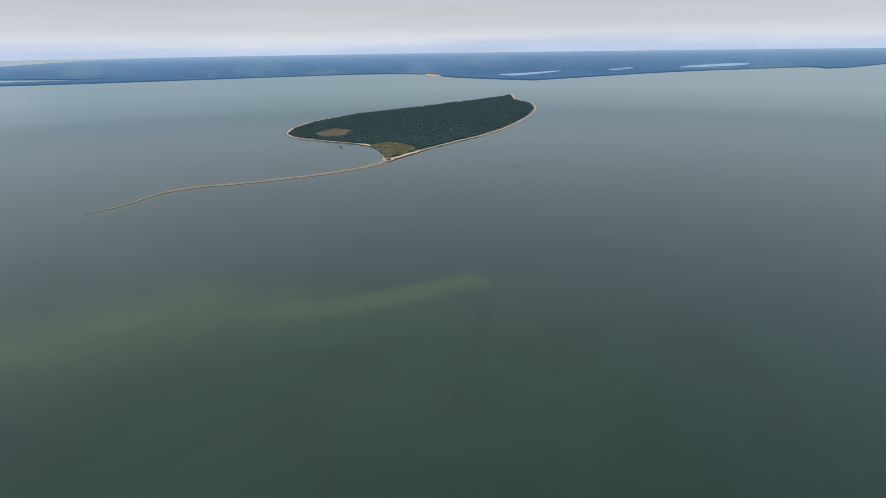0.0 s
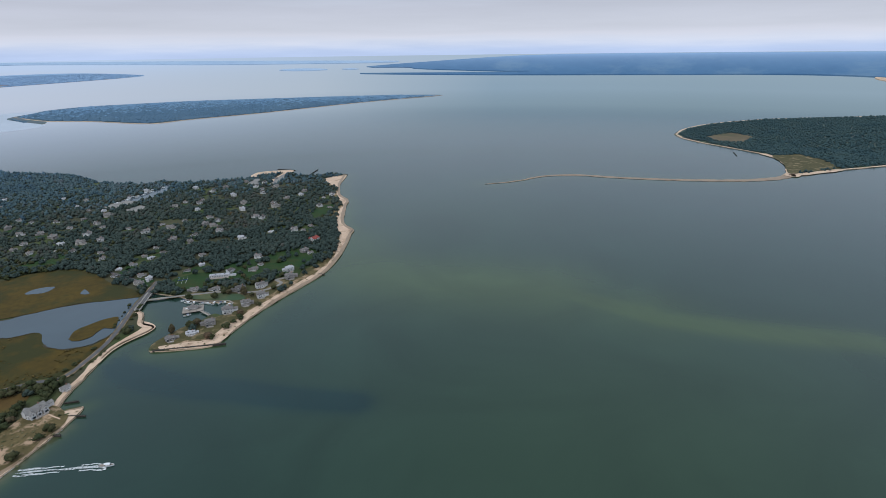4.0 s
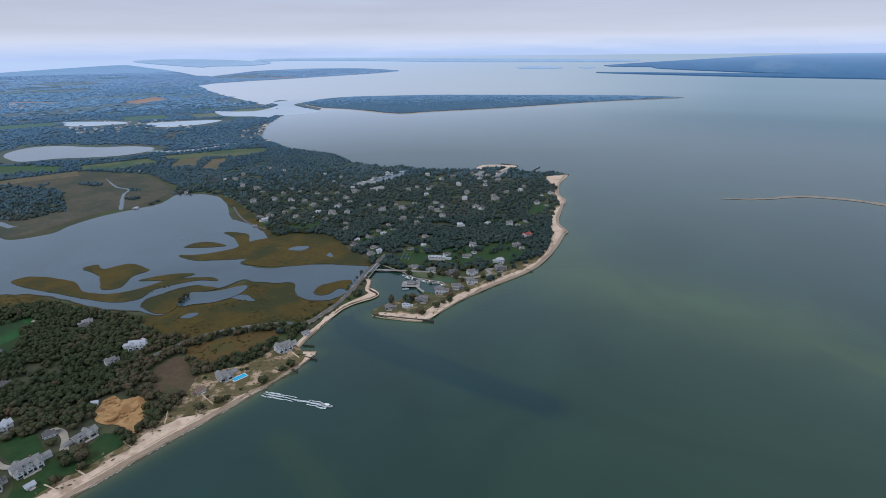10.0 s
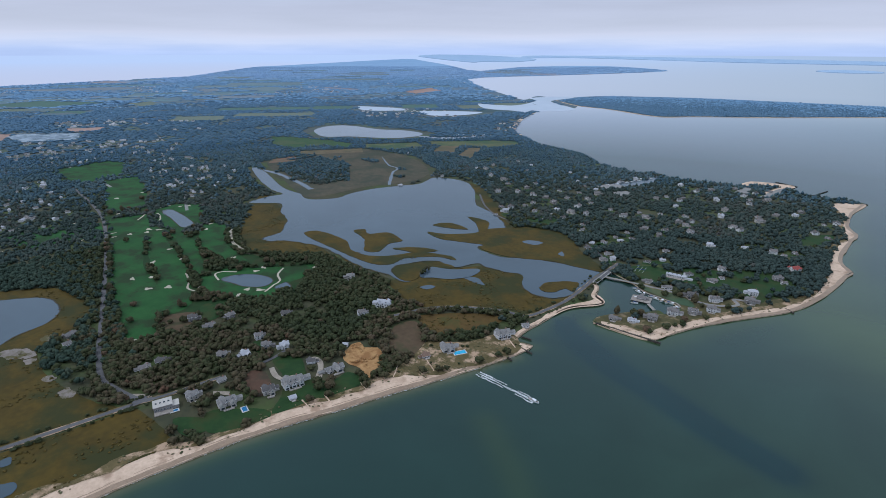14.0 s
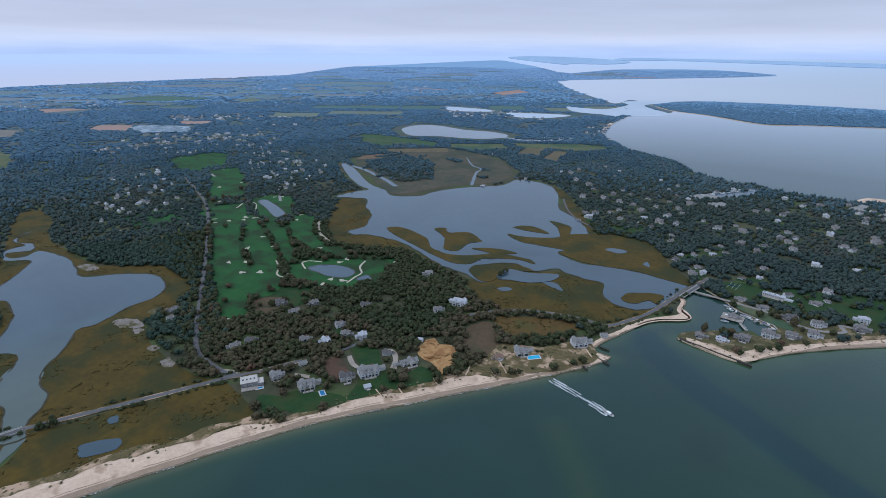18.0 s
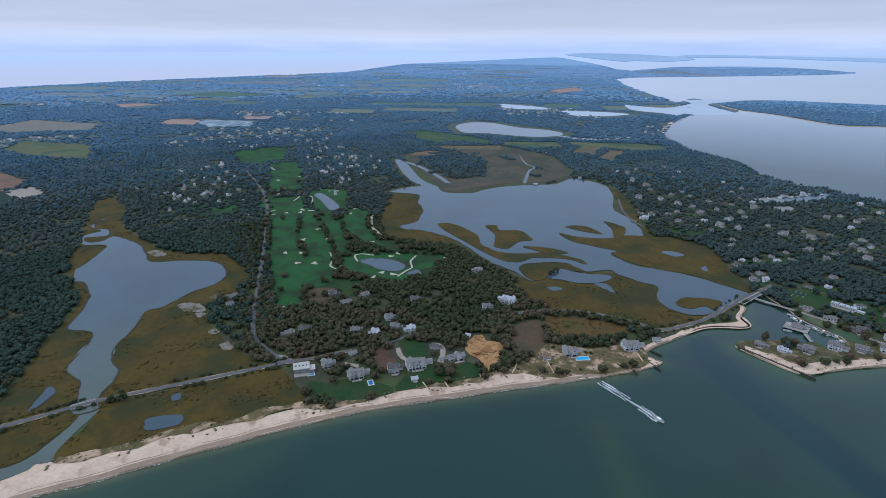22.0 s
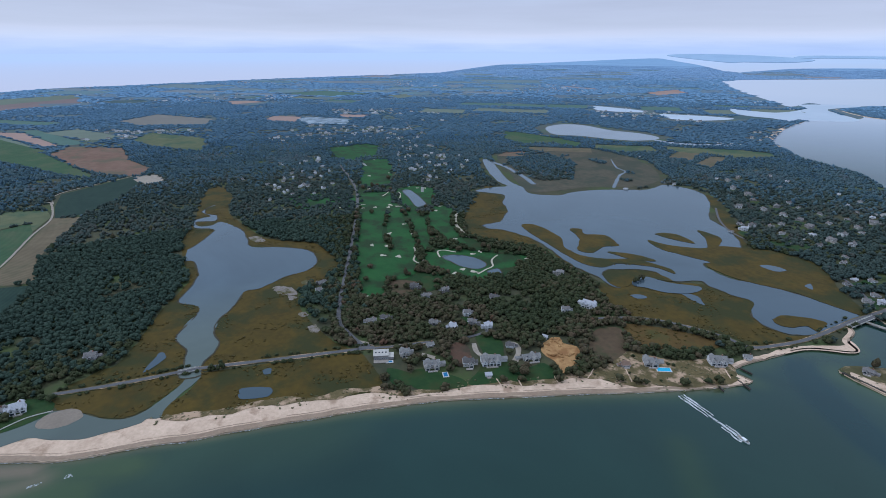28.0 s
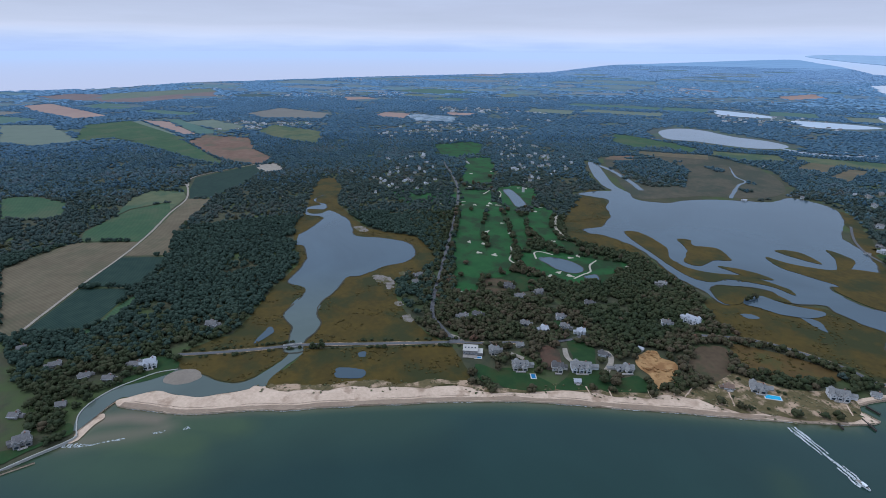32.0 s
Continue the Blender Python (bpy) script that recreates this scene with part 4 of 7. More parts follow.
FARNORTH = [(-19505, 15812), (-10269, 9791), (-10007, 10169), (-9447, 10974), (-12151, 14640), (-19411, 19800), (-23954, 20931)]
TINY_A = [(-2618, 9549), (-2553, 10174), (-2128, 10151), (-1805, 9523), (-2004, 9112), (-2289, 9117)]
TINY_B = [(-1590, 9662), (-1512, 9960), (-1305, 9651), (-1404, 9371)]
SANDCLIFF = [(4030, 5155), (4350, 5416), (4051, 4895), (3769, 4687)]
BARE_A = [(-667, 137), (-659, 171), (-624, 167), (-618, 149), (-627, 129)]
PINE_PATCH = [(-670, 206), (-659, 295), (-668, 363), (-575, 383), (-508, 348), (-474, 267), (-531, 237), (-594, 204)]
GARDEN = [(-485, 69), (-467, 111), (-447, 128), (-455, 166), (-496, 198), (-471, 231), (-418, 252), (-388, 253), (-398, 195), (-402, 146), (-422, 72)]
PAN_A = [(-697, -14), (-695, 1), (-677, 16), (-662, 12), (-673, -6), (-683, -14)]
PAN_B = [(-704, 23), (-706, 35), (-694, 38), (-691, 27)]
PAN_C = [(-662, 3), (-656, 13), (-647, 8)]
PAN_D = [(-914, -47), (-919, -32), (-893, -22), (-888, -37)]
PAN_E = [(-572, 21), (-575, 31), (-558, 32), (-559, 24)]
PAN_F = [(-609, 16), (-612, 23), (-600, 25), (-599, 17)]
NURSERY = [(-2529, 136), (-2596, 179), (-2462, 354), (-2300, 320), (-2348, 158)]
DIKE_CREEK = [(-1392, 583), (-1328, 595), (-1217, 592), (-1112, 579)]
NP_CREEK = [(-1593, 1268), (-1512, 1301), (-1463, 1357), (-1421, 1458), (-1394, 1431), (-1426, 1324), (-1477, 1260)]
NP_CREEK_B = [(-1429, 1376), (-1374, 1421), (-1303, 1422), (-1243, 1406)]
NS_LAWN_D = [(-329, 755), (-294, 770), (-257, 736), (-270, 693), (-300, 695)]
NS_LAWN_E = [(-640, 770), (-626, 822), (-585, 802), (-583, 763), (-614, 753)]
NS_LAWN_F = [(-385, 699), (-352, 730), (-301, 700), (-358, 666)]
VSTREET_A = [(-619, 787), (-634, 849), (-643, 888)]
VSTREET_B = [(-826, 833), (-753, 775), (-687, 743), (-632, 742), (-557, 762), (-460, 721), (-410, 684)]
POINT_BEACH = [(-316, 522), (-288, 530), (-269, 538), (-261, 564), (-251, 586), (-241, 615), (-225, 641), (-234, 602), (-247, 562), (-253, 530), (-280, 519), (-305, 514)]
YARD_A = [(-705, 1087), (-686, 1140), (-650, 1133), (-667, 1082)]
YARD_B = [(-644, 1069), (-630, 1103), (-603, 1093), (-611, 1051)]
YARD_C = [(-463, 1268), (-467, 1341), (-448, 1337), (-441, 1267)]
YARD_D = [(-411, 1270), (-410, 1374), (-397, 1381), (-390, 1282)]
FLAT_A = [(-462, -209), (-474, -209), (-482, -200), (-482, -186), (-469, -176), (-460, -182), (-456, -195)]
COPPICE = [(-474, 156), (-488, 170), (-480, 180), (-459, 177), (-443, 164), (-448, 155)]
BACK_DRIVE = [(-494, 185), (-496, 196), (-499, 207), (-504, 217), (-518, 221)]
GLADE_A = [(-670, 184), (-663, 197), (-631, 198), (-623, 181), (-633, 170)]
GLADE_B = [(-541, 194), (-533, 205), (-513, 203), (-516, 191)]
MEADOW_A = [(-1463, 1204), (-1391, 1292), (-1325, 1396), (-1251, 1439), (-1200, 1410), (-1219, 1289), (-1296, 1251), (-1368, 1181)]
MEADOW_B = [(-1911, 857), (-1859, 908), (-1671, 977), (-1616, 891), (-1642, 798), (-1739, 780)]
MEADOW_C = [(-1552, 1016), (-1465, 1169), (-1376, 1134), (-1413, 1020), (-1485, 978)]
BANK_A = [(-402, -255), (-412, -246), (-414, -220), (-408, -195)]
BANK_B = [(-385, -256), (-389, -232), (-391, -206), (-397, -186)]
BANK_C = [(-449, -241), (-430, -250), (-420, -252), (-409, -254)]
BREAKER = [(-381, -258), (-381, -241), (-384, -221), (-388, -201), (-392, -180), (-393, -166)]
GREENBANK = [(-374, -217), (-377, -184), (-384, -155), (-391, -121)]
OLIVE_D2 = [(-1017, -489), (-1158, -509), (-1213, -491), (-1196, -421), (-1148, -400), (-1056, -401), (-1119, -424), (-1068, -480)]
OLIVE_F = [(-1176, -775), (-1188, -717), (-1126, -622), (-1030, -583), (-1015, -642), (-1034, -691)]
ORANGE_H = [(-3072, -1794), (-3182, -1717), (-2890, -1438), (-2600, -1183), (-2528, -1288), (-2853, -1622)]
GREEN_H = [(-1915, -991), (-2305, -1139), (-2433, -1022), (-1931, -642), (-1871, -747), (-1977, -895)]
OLIVE_H = [(-2330, -1460), (-2315, -1268), (-1913, -973), (-1835, -1068), (-1911, -1211)]
LAWN_V = [(-364, -293), (-379, -302), (-383, -279), (-409, -267), (-396, -257), (-388, -267), (-376, -280)]
MAIN = ([(-150, -700)] + SEAWALL[:5] + SPIT_N[:1] + SPIT_S + COAST_E + NS_BANK + NS_BEACH[1:] + NS_NORTH[1:] + HARBOR + HOG[1:]
        + CUTCH[::-1] + SOUND[::-1] + [(-5200, -5200), (-1500, -4200)])
WESTPOND = WEST_POND + WEST_POND2
INLET = SEAWALL[4:] + CREEK_W[1:] + CREEK_E[::-1] + SPIT_N[::-1]

# ---- water: one sheet to the horizon ----
AZ = 420
RAD = list(np.arange(20, 330, 10)) + list(np.arange(330, 560, 4.5)) + list(np.arange(560, 1200, 10)) + list(np.geomspace(1200, 1700, 22))
th = np.linspace(0, math.tau, AZ, endpoint=False)
xy = np.array([(R * math.cos(a), R * math.sin(a)) for R in RAD for a in th])
near_r = np.hypot(xy[:, 0], xy[:, 1]) < 2600
sh = np.zeros(len(xy))


def soft(line, wide, amount):
    d = near_line(xy[near_r], line, None)
    sh[near_r] = np.maximum(sh[near_r], amount * np.exp(-(d / wide) ** 2))


soft(SHOAL_A[:4], 88, 0.66)
soft(SHOAL_A[3:], 24, 0.85)
soft(SHOAL_B, 60, 0.42)
soft(SHOAL_B[2:], 17, 0.72)
soft(SHOAL_C, 16, 1.0)
soft(SHOAL_D, 14, 0.25)
soft(SPITLINE, 45, 0.35)
soft(SPIT_S, 13, 0.6)
soft(COAST_E, 12, 0.5)
soft(NS_BEACH, 22, 0.55)
soft(PLUME, 26, 0.95)
soft(PLUME_B, 42, 0.55)
sh += 0.2 * np.exp(-(np.hypot(xy[:, 0] - 330, xy[:, 1] - 380) / 330) ** 2)
sh += 0.22 * np.exp(-(np.hypot(xy[:, 0] - 60, xy[:, 1] - 280) / 260) ** 2)
deep_d = near_line(xy[near_r], DEEP, None)
sh[near_r] -= 0.55 * np.exp(-(deep_d / 15) ** 2)
sh += 0.17
bed = np.zeros(len(xy))
for line_, wide_, much_ in ((BANK_A, 9, 0.9), (BANK_B, 10, 0.55), (BANK_C, 8, 0.6), (SPIT_S, 5, 0.35)):
    bed[near_r] = np.maximum(bed[near_r], much_ * np.exp(-(near_line(xy[near_r], line_, None) / wide_) ** 2))
soft(GREENBANK, 26, 0.85)
soft(GREENBANK + SPIT_S[6:9], 75, 0.5)
# broad lift that paints bright sky reflection into the water colour
sh += 0.22 * np.exp(-(np.hypot(xy[:, 0] + 60, xy[:, 1] - 950) / 380) ** 2)
verts = [at(x, y, 0.0) for x, y in xy] + [(0, 0, 0)]
faces = []
for i in range(len(RAD) - 1):
    o = i * AZ
    for k in range(AZ):
        q = (k + 1) % AZ
        faces.append((o + k, o + AZ + k, o + AZ + q, o + q))
c0 = len(verts) - 1
faces += [(c0, k, (k + 1) % AZ) for k in range(AZ)]
me = bpy.data.meshes.new("water")
me.from_pydata(verts, [], faces)
av = me.attributes.new("shoal_and_sheen", "FLOAT", "POINT")
av.data.foreach_set("value", np.append(np.clip(sh, 0, 1), 0.2).astype(np.float32))
me.attributes.new("sandbed", "FLOAT", "POINT").data.foreach_set("value", np.append(np.clip(bed, 0, 1), 0.0).astype(np.float32))
# the glowing ring starts at 1.7 km, inside the open bay
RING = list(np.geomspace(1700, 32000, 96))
# azimuth from north (degrees): painted haze colour that the far water glows with
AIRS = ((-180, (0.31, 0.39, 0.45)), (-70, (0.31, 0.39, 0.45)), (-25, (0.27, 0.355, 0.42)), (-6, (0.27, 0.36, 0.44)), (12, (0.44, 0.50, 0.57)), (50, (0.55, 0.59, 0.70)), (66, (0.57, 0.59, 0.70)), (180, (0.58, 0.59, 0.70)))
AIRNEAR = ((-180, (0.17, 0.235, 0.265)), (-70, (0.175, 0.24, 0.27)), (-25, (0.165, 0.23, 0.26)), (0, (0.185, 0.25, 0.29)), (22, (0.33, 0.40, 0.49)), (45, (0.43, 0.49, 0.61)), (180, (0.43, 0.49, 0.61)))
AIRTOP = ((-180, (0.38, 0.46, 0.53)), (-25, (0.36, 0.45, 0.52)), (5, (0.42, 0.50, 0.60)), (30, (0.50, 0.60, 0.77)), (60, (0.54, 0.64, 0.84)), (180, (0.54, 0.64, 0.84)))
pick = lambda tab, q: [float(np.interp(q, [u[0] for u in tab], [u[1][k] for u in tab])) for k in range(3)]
rv, rfc, haze_glow, air = [], [], [], []
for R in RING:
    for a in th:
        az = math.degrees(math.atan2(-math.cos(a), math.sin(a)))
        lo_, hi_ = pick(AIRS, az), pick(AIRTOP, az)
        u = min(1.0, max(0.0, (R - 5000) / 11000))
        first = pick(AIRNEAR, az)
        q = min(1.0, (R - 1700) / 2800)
        haze_glow.append(min(1.0, (R - 1700) / 1500))
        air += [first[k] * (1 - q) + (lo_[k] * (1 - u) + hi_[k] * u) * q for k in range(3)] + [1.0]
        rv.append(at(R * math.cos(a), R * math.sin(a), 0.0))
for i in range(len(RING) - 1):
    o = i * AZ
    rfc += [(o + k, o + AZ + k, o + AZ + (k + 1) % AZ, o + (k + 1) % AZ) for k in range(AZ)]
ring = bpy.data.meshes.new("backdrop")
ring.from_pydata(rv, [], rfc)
ring.attributes.new("haze_glow", "FLOAT", "POINT").data.foreach_set("value", np.array(haze_glow, np.float32))
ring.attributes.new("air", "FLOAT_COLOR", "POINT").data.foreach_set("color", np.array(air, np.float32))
ring.attributes.new("shoal_and_sheen", "FLOAT", "POINT").data.foreach_set("value", np.full(len(rv), 0.17, np.float32))
tagged(link("backdrop", ring, HAZEGLOWWATER), "far water made to glow in painted haze colours", kind="structure")
tagged(link("water", me, WATER), "calm green-grey bay water with pale sandbars", kind="structure")

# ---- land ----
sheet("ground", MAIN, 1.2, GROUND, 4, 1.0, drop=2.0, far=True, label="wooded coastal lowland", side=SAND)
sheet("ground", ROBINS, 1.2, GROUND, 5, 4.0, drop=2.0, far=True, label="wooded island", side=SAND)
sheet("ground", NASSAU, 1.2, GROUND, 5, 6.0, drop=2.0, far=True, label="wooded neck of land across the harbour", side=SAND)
for line_, wide_ in ((ROBINS + ROBINS[:1], 8), (ROBINS[14:20], 15)):
    ribbon("beach", line_, wide_, 1.4 + 0.01 * wide_, SAND, 6, 2.0, shift=3, label="sand rim of the island", ragged=0.7)
sheet("heath", ROB_SCRUB, 1.6, DRYGRASS, 4, 2.0, label="olive scrub at the island's tip")
ribbon("beach", ROBINS[3:9], 21, 1.5, SAND, 6, 2.0, shift=2, label="broader sand beach of the island", ragged=0.6)
ribbon("sand_spit", SPITLINE, 26, 0.5, WETSAND, 6, 2.0, taper=True, label="thin sand spit running out from the island", ragged=0.4)
ribbon("beach", NS_NORTH[-4:], 16, 1.6, SAND, 6, 3.0, shift=4, label="curved sand beach below the woods", ragged=0.5)
ribbon("beach", NASSAU[:9], 9, 1.5, SAND, 6, 3.0, shift=6, label="sand edge of the neck", ragged=0.7)
# beach between the water and the dunes
sheet("beach", SPIT_N[:1] + SPIT_S + COAST_E[:1] + DUNE_LINE[::-1] + SPIT_N[::-1][:-1], 1.4, SAND, 5, 1.2, drop=1.8, label="pale sand beach with a wet edge")
ribbon("beach", COAST_E, 6, 1.45, SAND, 8, 0.8, shift=3.8, label="narrow sand beach by the causeway", ragged=0.7)
ribbon("wet_sand", COAST_E, 2.4, 1.5, WETSAND, 8, 0.8, shift=1.3, label="wet strip of beach", ragged=0.8, skip=0.2)
sheet("beach", SANDSPIT, 1.5, SAND, 5, 0.6, label="small sand spit beside the bridge")
sheet("beach", NS_BEACH + NS_INNER[::-1], 1.45, SAND, 5, 1.2, drop=1.8, label="pale sand beach below the village")
ribbon("wet_sand", SPIT_S, 5.6, 1.5, WETSAND, 8, 1.2, shift=2.9, label="wet strip of beach", ragged=0.5)
ribbon("wet_sand", NS_BEACH[1:], 6, 1.55, WETSAND, 6, 1.2, shift=2.5, label="wet strip of beach", ragged=0.5)
ribbon("wrack_line", SPIT_S, 0.6, 1.52, WETSAND, 16, 1.2, shift=8, label="dark line of weed on the beach", ragged=1.2, skip=0.42)
ribbon("surf_line", SPIT_S, 0.9, 0.25, FOAM, 20, 1.2, shift=-0.6, label="thin broken line of foam", ragged=1.5, skip=0.28)
ribbon("surf_line", BREAKER, 2.6, 0.12, FOAM, 40, 1.2, label="foam breaking over the bar", ragged=1.6, skip=0.25)
sheet("sandbar", FLAT_A, 1.64, WETFLAT, 5, 1.2, label="wet sand flat inside the inlet")
sheet("sandbar", SANDFLAT, 0.6, SAND, 5, 0.8, label="small sand flat by the sea wall")
ribbon("creek", CREEK_M, 9, 1.75, POND, 8, 1.0, taper=True, label="winding tidal creek in the reed bed", ragged=0.5)
sheet("dune", DUNEFIELD, 1.62, DUNE, 5, 1.6, label="grassy dunes with bare sand")
ribbon("dune", NS_INNER, 8, 1.66, DUNE, 6, 2.0, shift=4, label="line of beach grass below the village", ragged=0.9)
ribbon("dune", DUNE_LINE, 9, 1.66, DUNE, 6, 2.0, shift=2, label="line of beach grass", ragged=0.9)
# marsh
for nm, pl, zz, mt, lb in (("marsh", LEFT_MARSH, 1.5, MARSH, "olive salt marsh round the western creek"), ("marsh", MARSH_S, 1.53, MARSH, "olive salt marsh behind the beach"),
                           ("marsh", MARSH_SW, 1.62, MARSH, "salt marsh by the inlet"), ("marsh", RIGHT_MARSH, 1.5, MARSH, "golden salt marsh by the eastern pond"),
                           ("marsh", BROWN_MARSH, 1.58, RUST, "rust-brown marsh below the road"), ("heath", BROWN_LOT, 1.5, BROWNSCRUB, "brown scrub clearing"), ("heath", HEATH_, 1.52, HEATH, "grey-brown reed bed north of the pond")):
    sheet(nm, pl, zz, mt, 5, 2.2, label=lb)
sheet("pond", WESTPOND, 1.72, POND, 8, 2.0, drop=0.1, label="broad tidal pond with marsh islands")
sheet("pond", LEFT_POND, 1.72, CREEKW, 8, 1.6, label="western creek widening into a pond")
sheet("creek", CHANNEL, 1.735, CREEKW, 5, 0.6, label="tidal channel below the road bridge")
sheet("inlet", INLET, 1.58, INLETW, 4, 0.6, label="shallow inlet behind the sand spit")
for i, pl in enumerate((NE_MARSH, ISLE_G, ISLE_A, ISLE_B, ISLE_C, ISLE_D, ISLE_E, ISLE_F)):
    sheet("marsh_island", pl, 2.1 + 0.012 * i, MARSH, 10, 1.6, drop=0.5, label="low marsh island of golden cordgrass", side=MUD)
for i, pl in enumerate((POOL_A, POOL_B, POOL_C, POOL_D, POOL_E, SPOOL_A, SPOOL_B, SPOOL_C)):
    sheet("marsh_pool", pl, (2.2 if pl in (POOL_A, POOL_D, POOL_E) else 1.78) + 0.012 * i, POND, 8, 1.4, label="small pool in the marsh")
MARSHBANKS = ((WESTPOND, 2.0), (LEFT_POND, 1.6))
for pl, wb in MARSHBANKS:
    ribbon("mud_bank", smooth(pl + pl[:1], 8, wb, closed=False), 1.8, 1.8, MUD, 1, 0, label="dark mud edge of the marsh", ragged=0.8, skip=0.3)
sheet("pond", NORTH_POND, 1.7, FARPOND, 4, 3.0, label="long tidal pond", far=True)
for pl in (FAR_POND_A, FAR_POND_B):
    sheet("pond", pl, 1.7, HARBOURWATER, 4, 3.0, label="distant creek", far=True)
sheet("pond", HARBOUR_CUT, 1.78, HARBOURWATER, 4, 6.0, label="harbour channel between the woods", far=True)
ribbon("marsh", POND_EDGE, 26, 1.62, MARSH, 6, 2.0, label="strip of marsh along the pond", ragged=0.6)
sheet("creek", NS_CREEK, 1.7, POND, 4, 0.5, label="harbour creek")
for pl in (PAN_A, PAN_B, PAN_C, PAN_D, PAN_E, PAN_F):
    sheet("mud_pan", pl, 1.79, PAN, 8, 3.5, label="pale bare pan of dried mud in the marsh")
ribbon("creek", DIKE_CREEK, 13, 1.76, POND, 6, 1.5, label="narrow creek behind a dike", ragged=0.4)
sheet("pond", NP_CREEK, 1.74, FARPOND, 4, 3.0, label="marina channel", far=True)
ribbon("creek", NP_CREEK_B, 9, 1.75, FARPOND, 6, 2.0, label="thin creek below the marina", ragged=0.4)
sheet("bare_ground", BARE_A, 1.7, BROWNSCRUB, 6, 3.0, label="bare brown ground beside the golf course")
sheet("beach", POINT_BEACH, 1.72, SAND, 5, 1.2, label="broad sand behind the timber bulkhead")
for pl in (YARD_A, YARD_B, YARD_C, YARD_D):
    sheet("sand_lot", pl, 1.74, STREET, 3, 1.5, label="pale yard beside the harbour creek")
sheet("sand_lot", POINT_SAND, 1.6, SAND, 4, 1.0, label="sandy point by the landing")

# ---- fields ----
FIELDLIST = ((TAN_A, "tan"), (TAN_B, "tan"), (GREEN_A, "green"), (VINE_A, "vine"), (VINE_B, "vine"), (GREEN_B, "green"), (VINE_C, "vine"), (BROWN_A, "brown"), (GREEN_C, "green"),
             (OLIVE_A, "olive"), (GREEN_D, "green"), (BROWN_B, "brown"), (ORANGE_A, "orange"), (ORANGE_B, "orange"), (ORANGE_C, "orange"), (ORANGE_D, "orange"), (ORANGE_E, "orange"),
             (ORANGE_F, "orange"), (TAN_C, "tan"), (OLIVE_B, "olive"), (OLIVE_C, "olive"), (OLIVE_D, "olive"), (GREEN_E, "green"), (PLANT_A, "vine"), (TAN_D, "tan"), (TAN_E, "tan"),
             (GREEN_F, "green"), (TAN_F, "tan"), (ORANGE_G, "brown"), (TAN_G, "tan"), (GREEN_G, "olive"), (TAN_H, "tan"), (OLIVE_E, "olive"), (MEADOW_A, "olive"), (MEADOW_B, "green"), (MEADOW_C, "olive"), (OLIVE_D2, "olive"), (OLIVE_F, "green"), (ORANGE_H, "orange"), (GREEN_H, "green"), (OLIVE_H, "olive"))
NURSERYMAT = surf("glasshouse_rows", (0.10, 0.14, 0.18), (0.36, 0.42, 0.48), 0.05, 0.02, 0.6, 0.1, (0.07, 0.11, 0.13), 0.03, 0.5)
FIELDNAME = {"tan": "tan stubble field", "green": "green crop field", "vine": "dark green field of rows", "brown": "ploughed brown field", "orange": "bare reddish field", "olive": "pale green pasture"}
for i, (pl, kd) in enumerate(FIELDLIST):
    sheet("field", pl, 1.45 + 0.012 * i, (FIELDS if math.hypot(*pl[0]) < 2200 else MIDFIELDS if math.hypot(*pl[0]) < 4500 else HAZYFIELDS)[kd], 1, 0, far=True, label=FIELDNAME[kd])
# the farmland goes on to the far shore in strips that share one direction
rf = random.Random(4)
FAR_FIELDS = []
TAKEN = [p for p, _ in FIELDLIST] + [NURSERY]
far_grid = {}
for i in range(2600):
    a, R = radians(rf.uniform(36, 124)), rf.uniform(2700, 9000)
    cx, cy = -R * math.sin(a), R * math.cos(a)
    lx, ly = rf.uniform(80, 240), rf.uniform(45, 115)
    if R > 4500:
        lx, ly = lx * 1.9, ly * 1.9
    t = radians(58 + rf.uniform(-4, 4))
    quad = [(cx + u * lx * math.cos(t) - v * ly * math.sin(t), cy + u * lx * math.sin(t) + v * ly * math.cos(t)) for u, v in ((-1, -1), (1, -1), (1, 1), (-1, 1))]
    pt = np.array(quad + [(cx, cy)])
    if not inside(pt, MAIN).all() or any(inside(pt, f).any() for f in TAKEN[:]) or any(inside(np.array(f), quad).any() for f in TAKEN) or inside(pt, NORTH_POND).any() or inside(pt, GOLF).any() or inside(pt, HEATH_).any():
        continue
    if noise.noise(Vector((cx / 900, cy / 900, 2))) < -0.02 + (0.2 if a < radians(66) else 0):
        continue
    TAKEN.append(quad)
    FAR_FIELDS.append((quad, rf.choice(("olive", "green", "green", "tan", "vine", "olive", "green", "orange" if rf.random() < 0.2 else "olive"))))
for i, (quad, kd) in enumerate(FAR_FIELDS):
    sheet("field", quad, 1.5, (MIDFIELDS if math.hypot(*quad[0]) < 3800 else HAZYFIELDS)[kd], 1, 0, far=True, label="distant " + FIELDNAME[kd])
sheet("field", NURSERY, 1.9, NURSERYMAT, 1, 0, far=True, label="nursery ground with rows of glasshouses")
sheet("sand_lot", SANDPAD, 1.7, DRIVE, 3, 1.0, label="sandy yard at the field's end")

# ---- golf course ----
sheet("rough_grass", GOLF, 1.5, ROUGHGRASS, 4, 3.0, label="mown rough of the golf course")
for i, pl in enumerate((FAIR_A, FAIR_B, FAIR_C, FAIR_D, FAIR_E, FAIR_F, FAIR_G, FAIR_H)):
    sheet("fairway", pl, 1.6 + 0.015 * i, FAIRWAY, 5, 3.0, label="bright green golf fairway")
